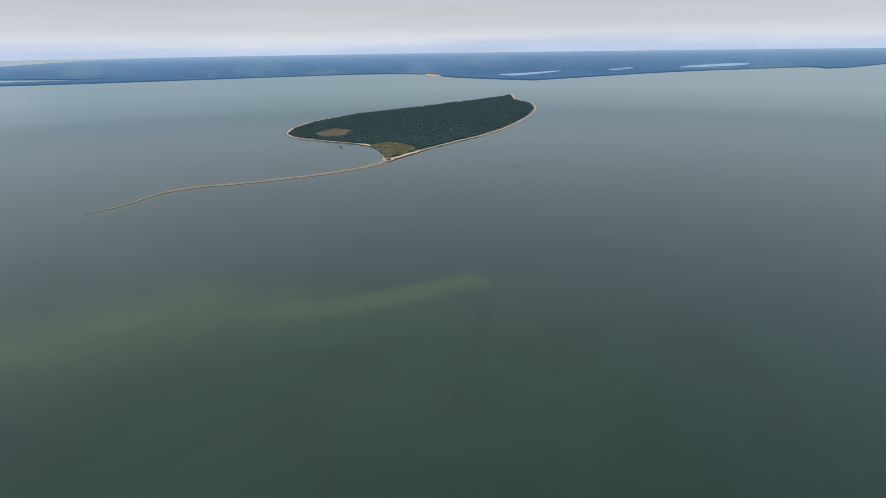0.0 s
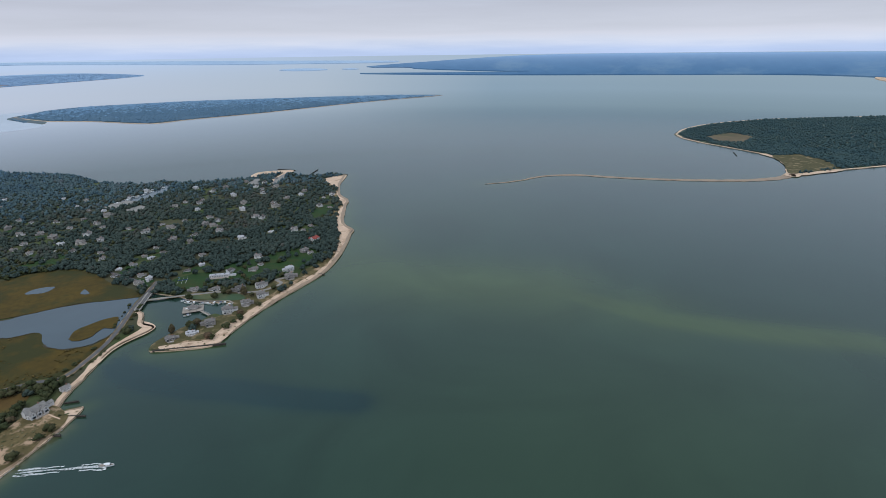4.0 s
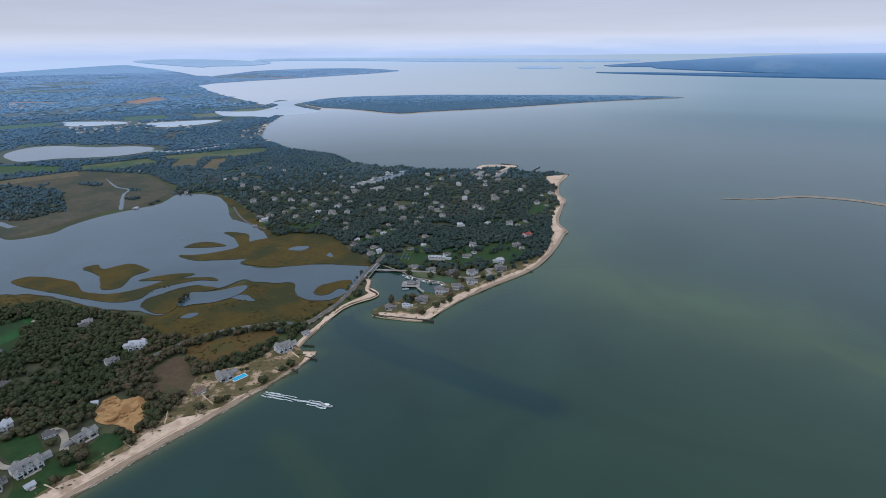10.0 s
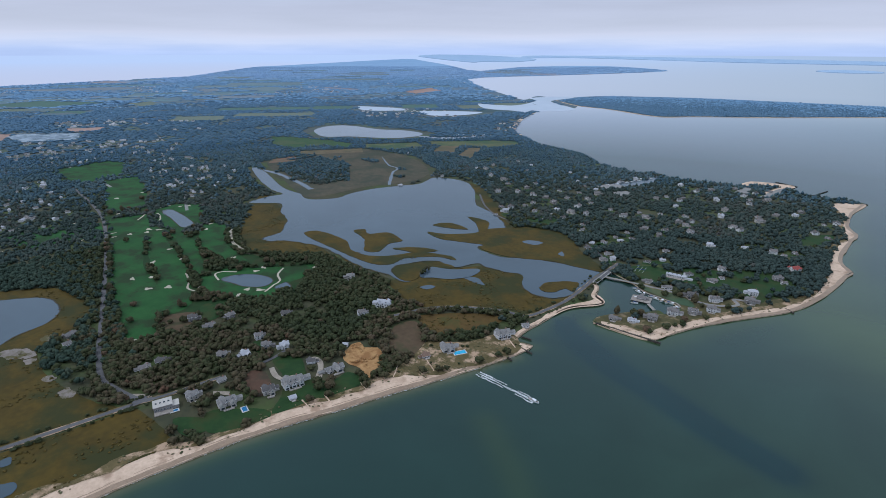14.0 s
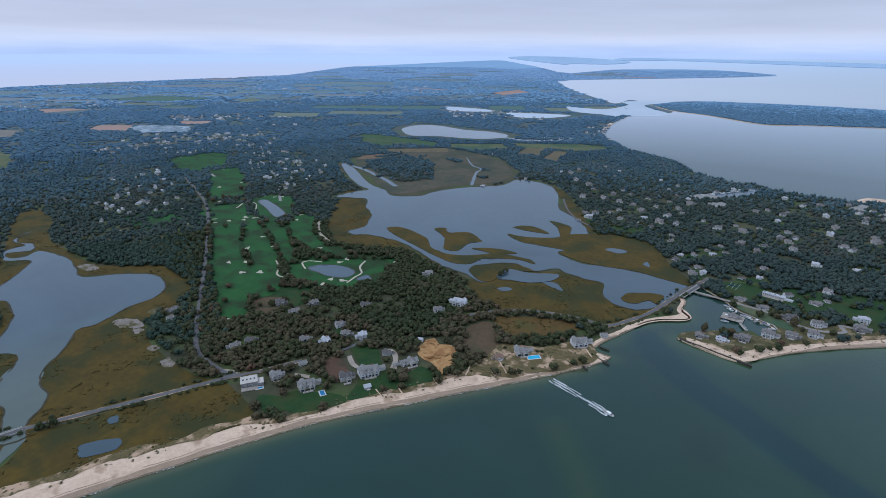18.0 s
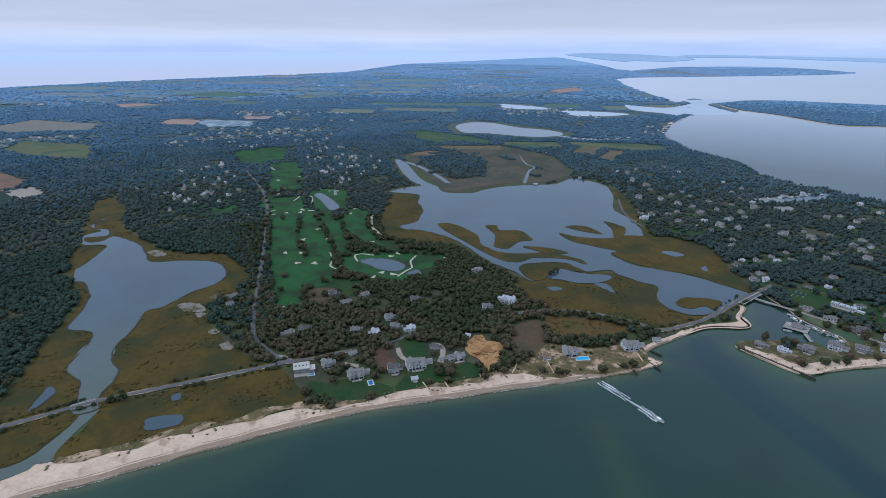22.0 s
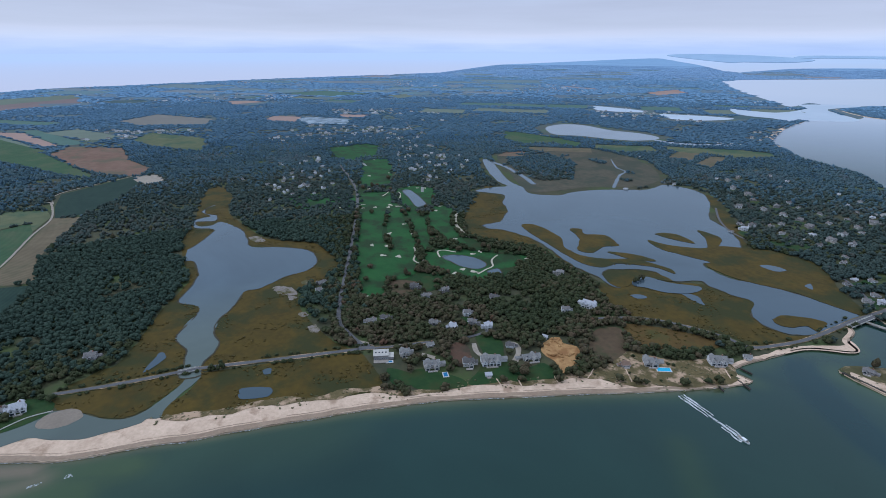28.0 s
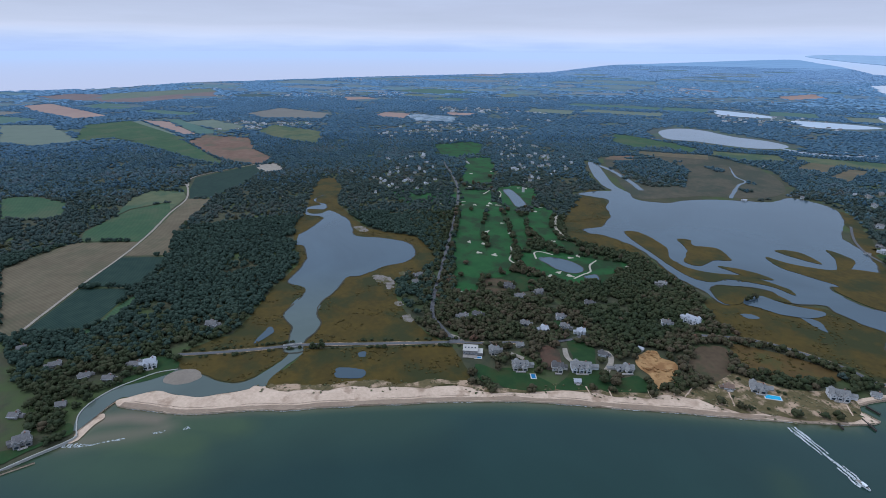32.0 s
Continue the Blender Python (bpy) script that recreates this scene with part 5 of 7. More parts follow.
for pl in (GPOND_A, GPOND_B, GPOND_C):
    sheet("golf_pond", pl, 1.8, POND, 6, 1.0, label="small pond on the golf course")
    ribbon("pond_bank", smooth(pl + pl[:1], 5, 1.0, closed=False), 1.6, 1.84, MUD, 1, 0, label="dark edge of the pond", ragged=0.5)
sheet("waste_bunker", WASTE, 1.76, BUNKER, 5, 1.0, label="long curved strip of bare sand")
rb = random.Random(8)
for i, (x, y) in enumerate(BUNKERS):
    a0, n = rb.uniform(0, 6.28), 14
    lx, ly = rb.uniform(4, 6.5), rb.uniform(2.4, 4.0)
    ca, sa = math.cos(a0), math.sin(a0)
    pts = []
    for k in range(n):
        q = k * math.tau / n
        r = 1 + 0.28 * math.sin(3 * q + a0) + 0.12 * math.sin(5 * q)
        u, v = lx * r * math.cos(q), ly * r * math.sin(q)
        pts.append((x + u * ca - v * sa, y + u * sa + v * ca))
    sheet("bunker", pts, 1.8, BUNKER, 2, 0, label="pale sand bunker on the golf course", drop=0.12)
for pl in (CART_A, CART_B, CART_C, CART_D, CART_E):
    ribbon("cart_path", pl, 2.8, 1.86, BUNKER, 8, 0.6, label="pale golf cart path", ragged=0.3)

# ---- lawns, clearings ----
for i, pl in enumerate((LAWN_A, LAWN_B, LAWN_C, LAWN_D, LAWN_W, LAWN_W2, LAWN_V, NS_LAWN_B, NS_LAWN_C, NS_LAWN_D, NS_LAWN_E, NS_LAWN_F)):
    sheet("lawn", pl, 1.68 + 0.012 * i, LAWN, 4, 1.2, label="mown green lawn")
sheet("heath", COPPICE, 1.72, REDSCRUB, 6, 2.0, label="reddish-brown leafless thicket behind the beach houses")
for pl in (GLADE_A, GLADE_B):
    sheet("lawn", pl, 1.66, LAWN, 5, 2.0, label="green glade in the wood")
sheet("rough_grass", POINT, 1.5, DRYGRASS, 4, 1.0, label="dry grass of the sandy point")
sheet("rough_grass", NS_LAWN, 1.8, FIELDS["olive"], 4, 1.0, label="dry mown field by the basin")
sheet("fairway", FAIR_I, 1.75, FAIRWAY, 5, 2.0, label="green golf hole beyond the lane")
sheet("meadow", ROB_FIELD, 1.5, FIELDS["tan"], 4, 3.0, label="tan meadow on the island")
sheet("sand_pit", PIT, 1.8, PITSOIL, 6, 2.0, label="freshly dug orange building plot")

# ---- roads ----
for i, (pl, wd2, lb) in enumerate(((ROAD_A, 4.8, "paved causeway road across the marsh"), (ROAD_B, 4.8, "paved shore road"), (ROAD_N, 5.4, "paved lane beside the golf course"), (NS_ROAD, 4.5, "paved village lane"), (BACK_LANE, 4.0, "narrow lane behind the beach houses"))):
    ribbon("road_shoulder", pl, wd2 + 2.4, 1.84 + 0.012 * i, GROUND if pl is ROAD_N else DUNE, 8, 0.0, label="sandy grass verge", ragged=0.35)
    ribbon("road", pl, wd2, 1.96 + 0.015 * i, STREET if pl is NS_ROAD else ASPHALT, 8, 0.0, label=lb)
ribbon("track", TRACK, 3.6, 1.8, DRIVE, 8, 0.5, label="pale farm track", ragged=0.2)
for pl, wd2 in ((DRIVE_A, 5), (DRIVE_B, 6), (DRIVE_C, 6), (DRIVE_D, 4)):
    ribbon("driveway", pl, wd2, 1.93, DRIVE, 8, 0.3, label="pale gravel driveway", ragged=0.4)
ribbon("driveway", BACK_DRIVE, 4, 1.94, ASPHALT, 8, 0.3, label="paved drive behind the mansion")
for q in range(0, len(PATHS), 2):
    ribbon("beach_path", PATHS[q:q + 2], 1.1, 1.9, SAND, 8, 0.8, label="sandy footpath to the beach", ragged=0.6)
for pl in (VSTREET_A, VSTREET_B):
    ribbon("street", pl, 4, 1.92, STREET if pl is VSTREET_A else ASPHALT, 6, 0.0, label="village street")
for pl in (STREET_A, STREET_B, STREET_C, STREET_D):
    ribbon("street", pl, 6, 1.7, STREET, 6, 0.0, label="distant town street")
ribbon("track", TRACK_B, 3.4, 1.8, DRIVE, 8, 0.5, label="pale farm track", ragged=0.2)

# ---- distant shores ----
for pl, lb, mt in ((SOUTHFORK, "distant shore across the bay, blued with painted haze", FARLAND), (SHELTER, "hazy distant island", HAZELAND), (FARNORTH, "hazy distant shore", HAZELAND)):
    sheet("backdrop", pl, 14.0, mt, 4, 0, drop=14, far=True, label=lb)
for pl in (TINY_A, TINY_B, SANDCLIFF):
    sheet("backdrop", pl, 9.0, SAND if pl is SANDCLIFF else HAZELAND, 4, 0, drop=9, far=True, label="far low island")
# the inlets are given the painted haze colour, not water
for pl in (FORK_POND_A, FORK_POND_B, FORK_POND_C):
    sheet("backdrop", pl, 15.0, HAZELAND, 4, 0, far=True, label="inlet on the distant shore in painted haze colour")


# ---- woods ----
def ico(sub=0):
    bm = bmesh.new()
    bmesh.ops.create_icosphere(bm, subdivisions=sub + 1, radius=1)
    v = np.array([q.co[:] for q in bm.verts])
    bm.verts.index_update()
    f = np.array([[q.index for q in k.verts] for k in bm.faces])
    bm.free()
    return v, f


ICO, OCT = ico(0), (np.array([(1, 0, 0), (-1, 0, 0), (0, 1, 0), (0, -1, 0), (0, 0, 1), (0, 0, -0.6)], float),
                    np.array([(0, 2, 4), (2, 1, 4), (1, 3, 4), (3, 0, 4), (2, 0, 5), (1, 2, 5), (3, 1, 5), (0, 3, 5)]))


def crown(rng, lobes, leaves, base, jag=0.24, spread=0.30, size=(0.20, 0.32)):
    """One crown, 1 wide and about 1 high: rounded uneven lobes, with small leaf clumps close to them."""
    V, F, C, n = [], [], [], 0
    bv, bf = base
    for i in range(lobes):
        a, r = i * 2.4 + rng.uniform(-0.5, 0.5), spread * math.sqrt(rng.uniform(0.15, 1))
        if i == 0:
            r = 0.05
        s = rng.uniform(*size) * (1.2 if i == 0 else 1.0)
        c = np.array([r * math.cos(a), r * math.sin(a), rng.uniform(0.42, 0.62) - r * 0.35 + (0.08 if i == 0 else 0)])
        v = bv * s * (1 + rng.uniform(-jag, jag, (len(bv), 1))) * np.array([1, 1, 1.05]) + c
        C.append((c, s))
        V.append(v)
        F.append(bf + n)
        n += len(v)
    for i in range(leaves):
        d = rng.normal(size=3)
        d /= np.linalg.norm(d)
        d[2] = abs(d[2]) * 0.9 - 0.1
        c0, s = C[i % len(C)]
        c = c0 + d * s * rng.uniform(0.92, 1.18)
        q = rng.normal(size=(4, 3)) * 0.058
        V.append(c + q)
        F.append(np.array([(0, 1, 2), (0, 2, 3)]) + n)
        n += 4
    return np.concatenate(V), np.concatenate(F)


def trunk_shape():
    n = 5
    v = [(0.035 * math.cos(i * math.tau / n), 0.035 * math.sin(i * math.tau / n), 0) for i in range(n)] + [(0.018 * math.cos(i * math.tau / n), 0.018 * math.sin(i * math.tau / n), 0.5) for i in range(n)]
    return np.array(v), np.array([(i, (i + 1) % n, n + (i + 1) % n) for i in range(n)] + [(i, n + (i + 1) % n, n + i) for i in range(n)])


def plant(name, pts, width, height, tone, shapes, material, label, z=1.2, category="", group=""):
    """Many trees as one piece of woodland."""
    rng = np.random.default_rng(len(pts) + 5)
    V, F, T, n = [], [], [], 0
    which = rng.integers(0, len(shapes), len(pts))
    turn = rng.uniform(0, math.tau, len(pts))
    for s, (sv, sf) in enumerate(shapes):
        ix = np.nonzero(which == s)[0]
        if not len(ix):
            continue
        c, q = np.cos(turn[ix])[:, None], np.sin(turn[ix])[:, None]
        w_, h_ = width[ix][:, None], height[ix][:, None]
        x = (sv[:, 0] * c - sv[:, 1] * q) * w_ + pts[ix, 0][:, None]
        y = (sv[:, 0] * q + sv[:, 1] * c) * w_ + pts[ix, 1][:, None]
        zz = sv[:, 2] * h_ + z
        R = np.hypot(x, y)
        k = np.where(R < 3200, 1.0, (3200 + 1600 * (1 - 1 / (1 + np.maximum(0, R - 3200) / 1600))) / R)
        V.append(np.stack([x * k, y * k, H + (zz - H) * k], -1).reshape(-1, 3))
        F.append((sf[None] + (np.arange(len(ix)) * len(sv))[:, None, None]).reshape(-1, 3) + n)
        T.append(np.repeat(tone[ix], len(sv)))
        n += len(ix) * len(sv)
    V, F, T = np.concatenate(V).astype(np.float32), np.concatenate(F).astype(np.int32), np.concatenate(T).astype(np.float32)
    me = bpy.data.meshes.new(name)
    me.vertices.add(len(V))
    me.vertices.foreach_set("co", V.ravel())
    me.loops.add(len(F) * 3)
    me.loops.foreach_set("vertex_index", F.ravel())
    me.polygons.add(len(F))
    me.polygons.foreach_set("loop_start", np.arange(len(F), dtype=np.int32) * 3)
    me.polygons.foreach_set("loop_total", np.full(len(F), 3, np.int32))
    me.polygons.foreach_set("use_smooth", np.ones(len(F), bool))
    me.attributes.new("tone", "FLOAT", "POINT").data.foreach_set("value", T)
    me.update(calc_edges=True)
    return tagged(link(name, me, material), label, "woodland", kind="stuff")


rg = np.random.default_rng(3)
BIG = [crown(rg, 5, 44, ICO, 0.34, 0.36, (0.18, 0.28)) for _ in range(14)]


def dome(shape, cut, k):
    """A crown cut flat below, shaped so the camera sees no shaded underside."""
    v, f = shape
    v = v.copy()
    v[:, 2] = np.maximum(v[:, 2] - cut, 0) * k
    return v, f[v[f][:, :, 2].max(1) > 0.001]


MED = [dome(crown(rg, 4, 3, OCT, 0.34, 0.38, (0.20, 0.32)), 0.34, 1.4) for _ in range(12)]
FARC = [dome(crown(rg, 2, 2, OCT, 0.35, 0.34, (0.26, 0.40)), 0.42, 1.15) for _ in range(10)]


def lattice(r0, r1, gap, lo=-80, hi=126):
    """Jittered points over the ring between r0 and r1."""
    n = int(r1 / gap) + 1
    g = np.arange(-n, n + 1) * gap
    X, Y = np.meshgrid(g, g)
    p = np.stack([X.ravel(), Y.ravel()], -1) + rg.uniform(-0.48, 0.48, (X.size, 2)) * gap
    R = np.hypot(p[:, 0], p[:, 1])
    a = np.degrees(np.arctan2(-p[:, 0], p[:, 1]))
    return p[(R >= r0) & (R < r1) & (a > lo) & (a < hi)]


def lumps(p, size, seed):
    """Soft random field, about -1 to 1, with features of that size."""
    return np.array([noise.noise(Vector((x / size, y / size, seed))) for x, y in p])


OPEN = [CHANNEL, HARBOUR_CUT, ROB_SCRUB, LEFT_MARSH, MARSH_S, MARSH_SW, RIGHT_MARSH, BROWN_MARSH, WESTPOND, LEFT_POND, INLET, NE_MARSH, HEATH_, NORTH_POND, FAR_POND_A, FAR_POND_B, PIT, BROWN_LOT, WASTE, COPPICE, GLADE_A, GLADE_B, NP_CREEK, NURSERY, LAWN_A, LAWN_B, LAWN_C, LAWN_D, YARD_A, YARD_B, YARD_C, YARD_D, BARE_A, PAN_D,
        ISLE_G, ROB_FIELD, LAWN_W, LAWN_W2, LAWN_V, NS_LAWN, NS_LAWN_C, DUNEFIELD, POINT_SAND, NS_CREEK, GPOND_A, GPOND_B, GPOND_C, SANDPAD,
        SPIT_N[:1] + SPIT_S + COAST_E[:1] + DUNE_LINE[::-1] + SPIT_N[::-1][:-1], NS_BEACH + NS_INNER[::-1]] + TAKEN
FAIRS = [FAIR_A, FAIR_B, FAIR_C, FAIR_D, FAIR_E, FAIR_F, FAIR_G, FAIR_H]
SPIT_LAND = POINT
TOWN = [(-1060, -60), (-1300, 60), (-1900, -60), (-2300, 150), (-2350, 700), (-2100, 930), (-1650, 800), (-1480, 640), (-1120, 440), (-1050, 350), (-1480, 340), (-1800, 340), (-1760, 150), (-1200, 150)]
HOUSE_SPOTS = []


def clear(p, land, roads=True):
    keep = inside(p, land)
    p = p[keep]
    for pl in OPEN:
        p = p[~inside(p, pl)]
    p = p[~near_line(p, NORTH_POND + NORTH_POND[:1], 45)]
    p = p[~near_line(p, HARBOR[:6], 70)]
    p = p[~near_line(p, HEATH_ + HEATH_[:1], 20)]
    p = p[~near_line(p, POND_EDGE, 17)]
    p = p[~near_line(p, WESTPOND + WESTPOND[:1], 12)]
    p = p[~near_line(p, FAR_POND_A + FAR_POND_B, 60)]
    if roads:
        p = p[~near_line(p, ROAD_N, 4.2)]
        p = p[~near_line(p, CREEK_E, 9)]
        p = p[~near_line(p, CREEK_W, 9)]
        p = p[~inside(p, CHANNEL)]
        for rd in (ROAD_A, ROAD_B, NS_ROAD, TRACK, TRACK_B, BACK_LANE, DRIVE_A, DRIVE_B, DRIVE_C, BACK_DRIVE):
            p = p[~near_line(p, rd, 6.0)]
        p = p[~near_line(p, COAST_E, 15)]
        p = p[~near_line(p, NS_BANK[4:], 7)]
        p = p[~near_line(p, SEAWALL, 6)]
    return p


def apart_from_houses(p, gap=3.0):
    keep = np.ones(len(p), bool)
    for hx, hy, hr in HOUSE_SPOTS:
        keep &= np.hypot(p[:, 0] - hx, p[:, 1] - hy) > hr + gap
    return p[keep]


# ---- houses ----
def gable(bm, x0, x1, y0, y1, z, rise, over=0.5, thick=0.25, along="x"):
    """A pitched roof with a ridge along x or y, as a shell with real thickness."""
    if along == "y":
        tf = lambda u, v, w: (v, u, w)
        a0, a1, b0, b1 = y0 - over, y1 + over, x0 - over, x1 + over
    else:
        tf = lambda u, v, w: (u, v, w)
        a0, a1, b0, b1 = x0 - over, x1 + over, y0 - over, y1 + over
    bmid = (b0 + b1) / 2
    e = z - over * rise / ((b1 - b0) / 2)
    pro = [(b0, e), (bmid, z + rise), (b1, e), (b1, e - thick), (bmid, z + rise - thick * 1.2), (b0, e - thick)]
    A = [bm.verts.new(tf(a0, b, w)) for b, w in pro]
    B = [bm.verts.new(tf(a1, b, w)) for b, w in pro]
    fs = []
    for i in range(6):
        j = (i + 1) % 6
        fs.append(bm.faces.new((A[i], A[j], B[j], B[i])))
    for q in ((0, 1, 4, 5), (1, 2, 3, 4)):
        fs.append(bm.faces.new([A[i] for i in q]))
        fs.append(bm.faces.new([B[i] for i in q][::-1]))
    bmesh.ops.recalc_face_normals(bm, faces=fs)


def block(bm, x0, x1, y0, y1, z0, z1, rise=0.0, along="x"):
    """Walls up to the eaves, with gable ends where rise is given."""
    fs = box(bm, x0, x1, y0, y1, z0, z1)
    if rise:
        m = (y0 + y1) / 2 if along == "x" else (x0 + x1) / 2
        for e in (0, 1):
            if along == "x":
                x = (x0, x1)[e]
                v = [bm.verts.new(c) for c in ((x, y0, z1), (x, y1, z1), (x, m, z1 + rise * 0.94))]
            else:
                y = (y0, y1)[e]
                v = [bm.verts.new(c) for c in ((x0, y, z1), (x1, y, z1), (m, y, z1 + rise * 0.94))]
            bm.faces.new(v)
    return fs


def window_mesh():
    bm = bmesh.new()
    box(bm, -0.62, 0.62, -0.05, 0.07, -0.85, 0.85)
    me = bpy.data.meshes.new("window")
    bm.to_mesh(me)
    bm.free()
    me.materials.append(WHITE)
    bp = bmesh.new()
    for u in (-1, 1):
        for v in (-1, 1):
            box(bp, min(u * 0.06, u * 0.5), max(u * 0.06, u * 0.5), -0.09, -0.04, min(v * 0.06, v * 0.74), max(v * 0.06, v * 0.74))
    mp_ = bpy.data.meshes.new("pane")
    bp.to_mesh(mp_)
    bp.free()
    mp_.materials.append(GLASS)
    return me, mp_


WIN, PANE = window_mesh()


def put_window(h, x, y, z, yaw, scale=1.0):
    w_ = link("window", WIN, None, h)
    w_.matrix_local = pose(x, y, z, 0, 0, yaw) @ Matrix.Diagonal((scale, 1, scale, 1))
    p_ = link("pane", PANE, None, w_)
    return w_


def windows_row(h, x0, x1, y, z, yaw, gap=2.6, scale=1.0):
    n = max(1, int((x1 - x0) / gap))
    for i in range(n):
        put_window(h, x0 + (i + 0.5) * (x1 - x0) / n, y, z, yaw, scale)


def hip(bm, x0, x1, y0, y1, z, rise, over=0.5, thick=0.22):
    """A hipped roof, ridge along the longer side, with a fascia all round."""
    x0, x1, y0, y1 = x0 - over, x1 + over, y0 - over, y1 + over
    lx, ly = x1 - x0, y1 - y0
    m = min(lx, ly) / 2
    if lx >= ly:
        r0, r1 = (x0 + m, (y0 + y1) / 2), (x1 - m + 0.01, (y0 + y1) / 2)
    else:
        r0, r1 = ((x0 + x1) / 2, y0 + m), ((x0 + x1) / 2, y1 - m + 0.01)
    E = [bm.verts.new((a_, b_, z)) for a_, b_ in ((x0, y0), (x1, y0), (x1, y1), (x0, y1))]
    U = [bm.verts.new((a_, b_, z - thick)) for a_, b_ in ((x0, y0), (x1, y0), (x1, y1), (x0, y1))]
    A, B = bm.verts.new((*r0, z + rise)), bm.verts.new((*r1, z + rise))
    fs = [bm.faces.new(U[::-1])]
    for q in range(4):
        fs.append(bm.faces.new((U[q], U[(q + 1) % 4], E[(q + 1) % 4], E[q])))
    if lx >= ly:
        fs += [bm.faces.new(v) for v in ((E[0], E[1], B, A), (E[1], E[2], B), (E[2], E[3], A, B), (E[3], E[0], A))]
    else:
        fs += [bm.faces.new(v) for v in ((E[0], E[1], A), (E[1], E[2], B, A), (E[2], E[3], B), (E[3], E[0], A, B))]
    bmesh.ops.recalc_face_normals(bm, faces=fs)


def house(x, y, yaw, w, d, floors, wall, roof, label, wings=(), chimney=True, porch=True, pitch=0.7, group="", z=1.75, name="house", wins=True, dormers=0, style="gable", ell=True):
    """A house of one main block with front wings (offset, width, reach), a lower side wing, a rear ell, dormers and a deck."""
    h = thing(name, x, y, z, yaw, label, "house", group)
    w, d = w * 0.76, d * 0.78
    hh = 2.55 * floors
    rise = d / 2 * pitch
    bm = bmesh.new()
    block(bm, -w / 2, w / 2, -d / 2, d / 2, -0.4, hh, rise if style == "gable" else 0)
    part("wall", bm, wall, h)
    bm = bmesh.new()
    (gable if style == "gable" else hip)(bm, -w / 2, w / 2, -d / 2, d / 2, hh, rise)
    part("roof", bm, roof, h)
    if style == "gable":
        bm = bmesh.new()
        gable(bm, -w / 2, w / 2, -d / 2, d / 2, hh - 0.3, rise, 0.62, 0.16)
        part("trim", bm, WHITE, h, "white eaves boards")
    if wins:
        for f in range(floors):
            windows_row(h, -w / 2 + 0.6, w / 2 - 0.6, -d / 2 - 0.02, 1.45 + 2.55 * f, 0, 2.5, 1.05)
        for sx, yw in ((w / 2 + 0.02, 90), (-w / 2 - 0.02, -90)):
            for f in range(floors):
                put_window(h, sx, -d * 0.22, 1.45 + 2.55 * f, yw)
    for q, (wo, ww, wdp) in enumerate(wings):
        wo, ww, wdp = wo * 0.76, ww * 0.78, wdp * 0.74
        wr = ww / 2 * (pitch + 0.25)
        hz = hh - (0.1 if q % 2 == 0 else 0.9)
        bm = bmesh.new()
        block(bm, wo - ww / 2, wo + ww / 2, -d / 2 - wdp, -d / 2 + 0.05, -0.4, hz, wr, "y")
        part("wing", bm, wall, h)
        bm = bmesh.new()
        gable(bm, wo - ww / 2, wo + ww / 2, -d / 2 - wdp, -d * 0.05, hz, wr, along="y")
        part("wing_roof", bm, roof, h)
        bm = bmesh.new()
        gable(bm, wo - ww / 2, wo + ww / 2, -d / 2 - wdp, -d * 0.05, hz - 0.3, wr, 0.62, 0.16, along="y")
        part("wing_trim", bm, WHITE, h, "white gable boards")
        bm = bmesh.new()
        box(bm, wo - ww * 0.3, wo + ww * 0.3, -d / 2 - wdp - 0.1, -d / 2 - wdp - 0.01, 0.4, 2.2)
        part("french_window", bm, GLASS, h)
        if wins and floors > 1:
            windows_row(h, wo - ww / 2 + 0.4, wo + ww / 2 - 0.4, -d / 2 - wdp - 0.02, 4.0, 0, 2.0)
    if ell and w > 8:
        sgn = 1 if (int(abs(x)) % 2) else -1
        ex, ey = w * 0.42, d * 0.62
        sx0 = sgn * w / 2 if sgn > 0 else -w / 2 - ex
        bm = bmesh.new()
        block(bm, sx0 + 0.02 * sgn, sx0 + ex, -d * 0.18, -d * 0.18 + ey, -0.4, hh * 0.62, ey * 0.3)
        part("side_wing", bm, wall, h)
        bm = bmesh.new()
        gable(bm, sx0, sx0 + ex, -d * 0.18, -d * 0.18 + ey, hh * 0.62, ey * 0.3, 0.35)
        part("side_roof", bm, roof, h)
        bm = bmesh.new()
        block(bm, -sgn * w * 0.18 - ey * 0.45, -sgn * w * 0.18 + ey * 0.45, d / 2 - 0.05, d / 2 + d * 0.45, -0.4, hh * 0.8, ey * 0.3, "y")
        part("rear_wing", bm, wall, h)
        bm = bmesh.new()
        gable(bm, -sgn * w * 0.18 - ey * 0.45, -sgn * w * 0.18 + ey * 0.45, d * 0.1, d / 2 + d * 0.45, hh * 0.8, ey * 0.3, 0.35, along="y")
        part("rear_roof", bm, roof, h)
    for i in range(dormers):
        dx = -w / 2 + (i + 0.5) * w / dormers
        bm = bmesh.new()
        block(bm, dx - 0.85, dx + 0.85, -d / 2 + 0.7, -0.3, hh, hh + 1.5, 0.7, "y")
        dm = part("dormer", bm, WHITE, h)
        bm = bmesh.new()
        gable(bm, dx - 0.85, dx + 0.85, -d / 2 + 0.7, -0.2, hh + 1.5, 0.7, 0.25, 0.15, "y")
        part("dormer_roof", bm, roof, dm)
        bm = bmesh.new()
        box(bm, dx - 0.5, dx + 0.5, -d / 2 + 0.62, -d / 2 + 0.69, hh + 0.35, hh + 1.35)
        part("dormer_window", bm, GLASS, dm)
    if chimney:
        boxpart("chimney", (w * 0.22, w * 0.22 + 0.9, -0.4, 0.5, hh, hh + rise + 1.1), BRICK, h, 0.06)
    if porch:
        pw = w * 0.62
        reach = d / 2 + (max([v[2] for v in wings]) * 0.74 if wings else 0)
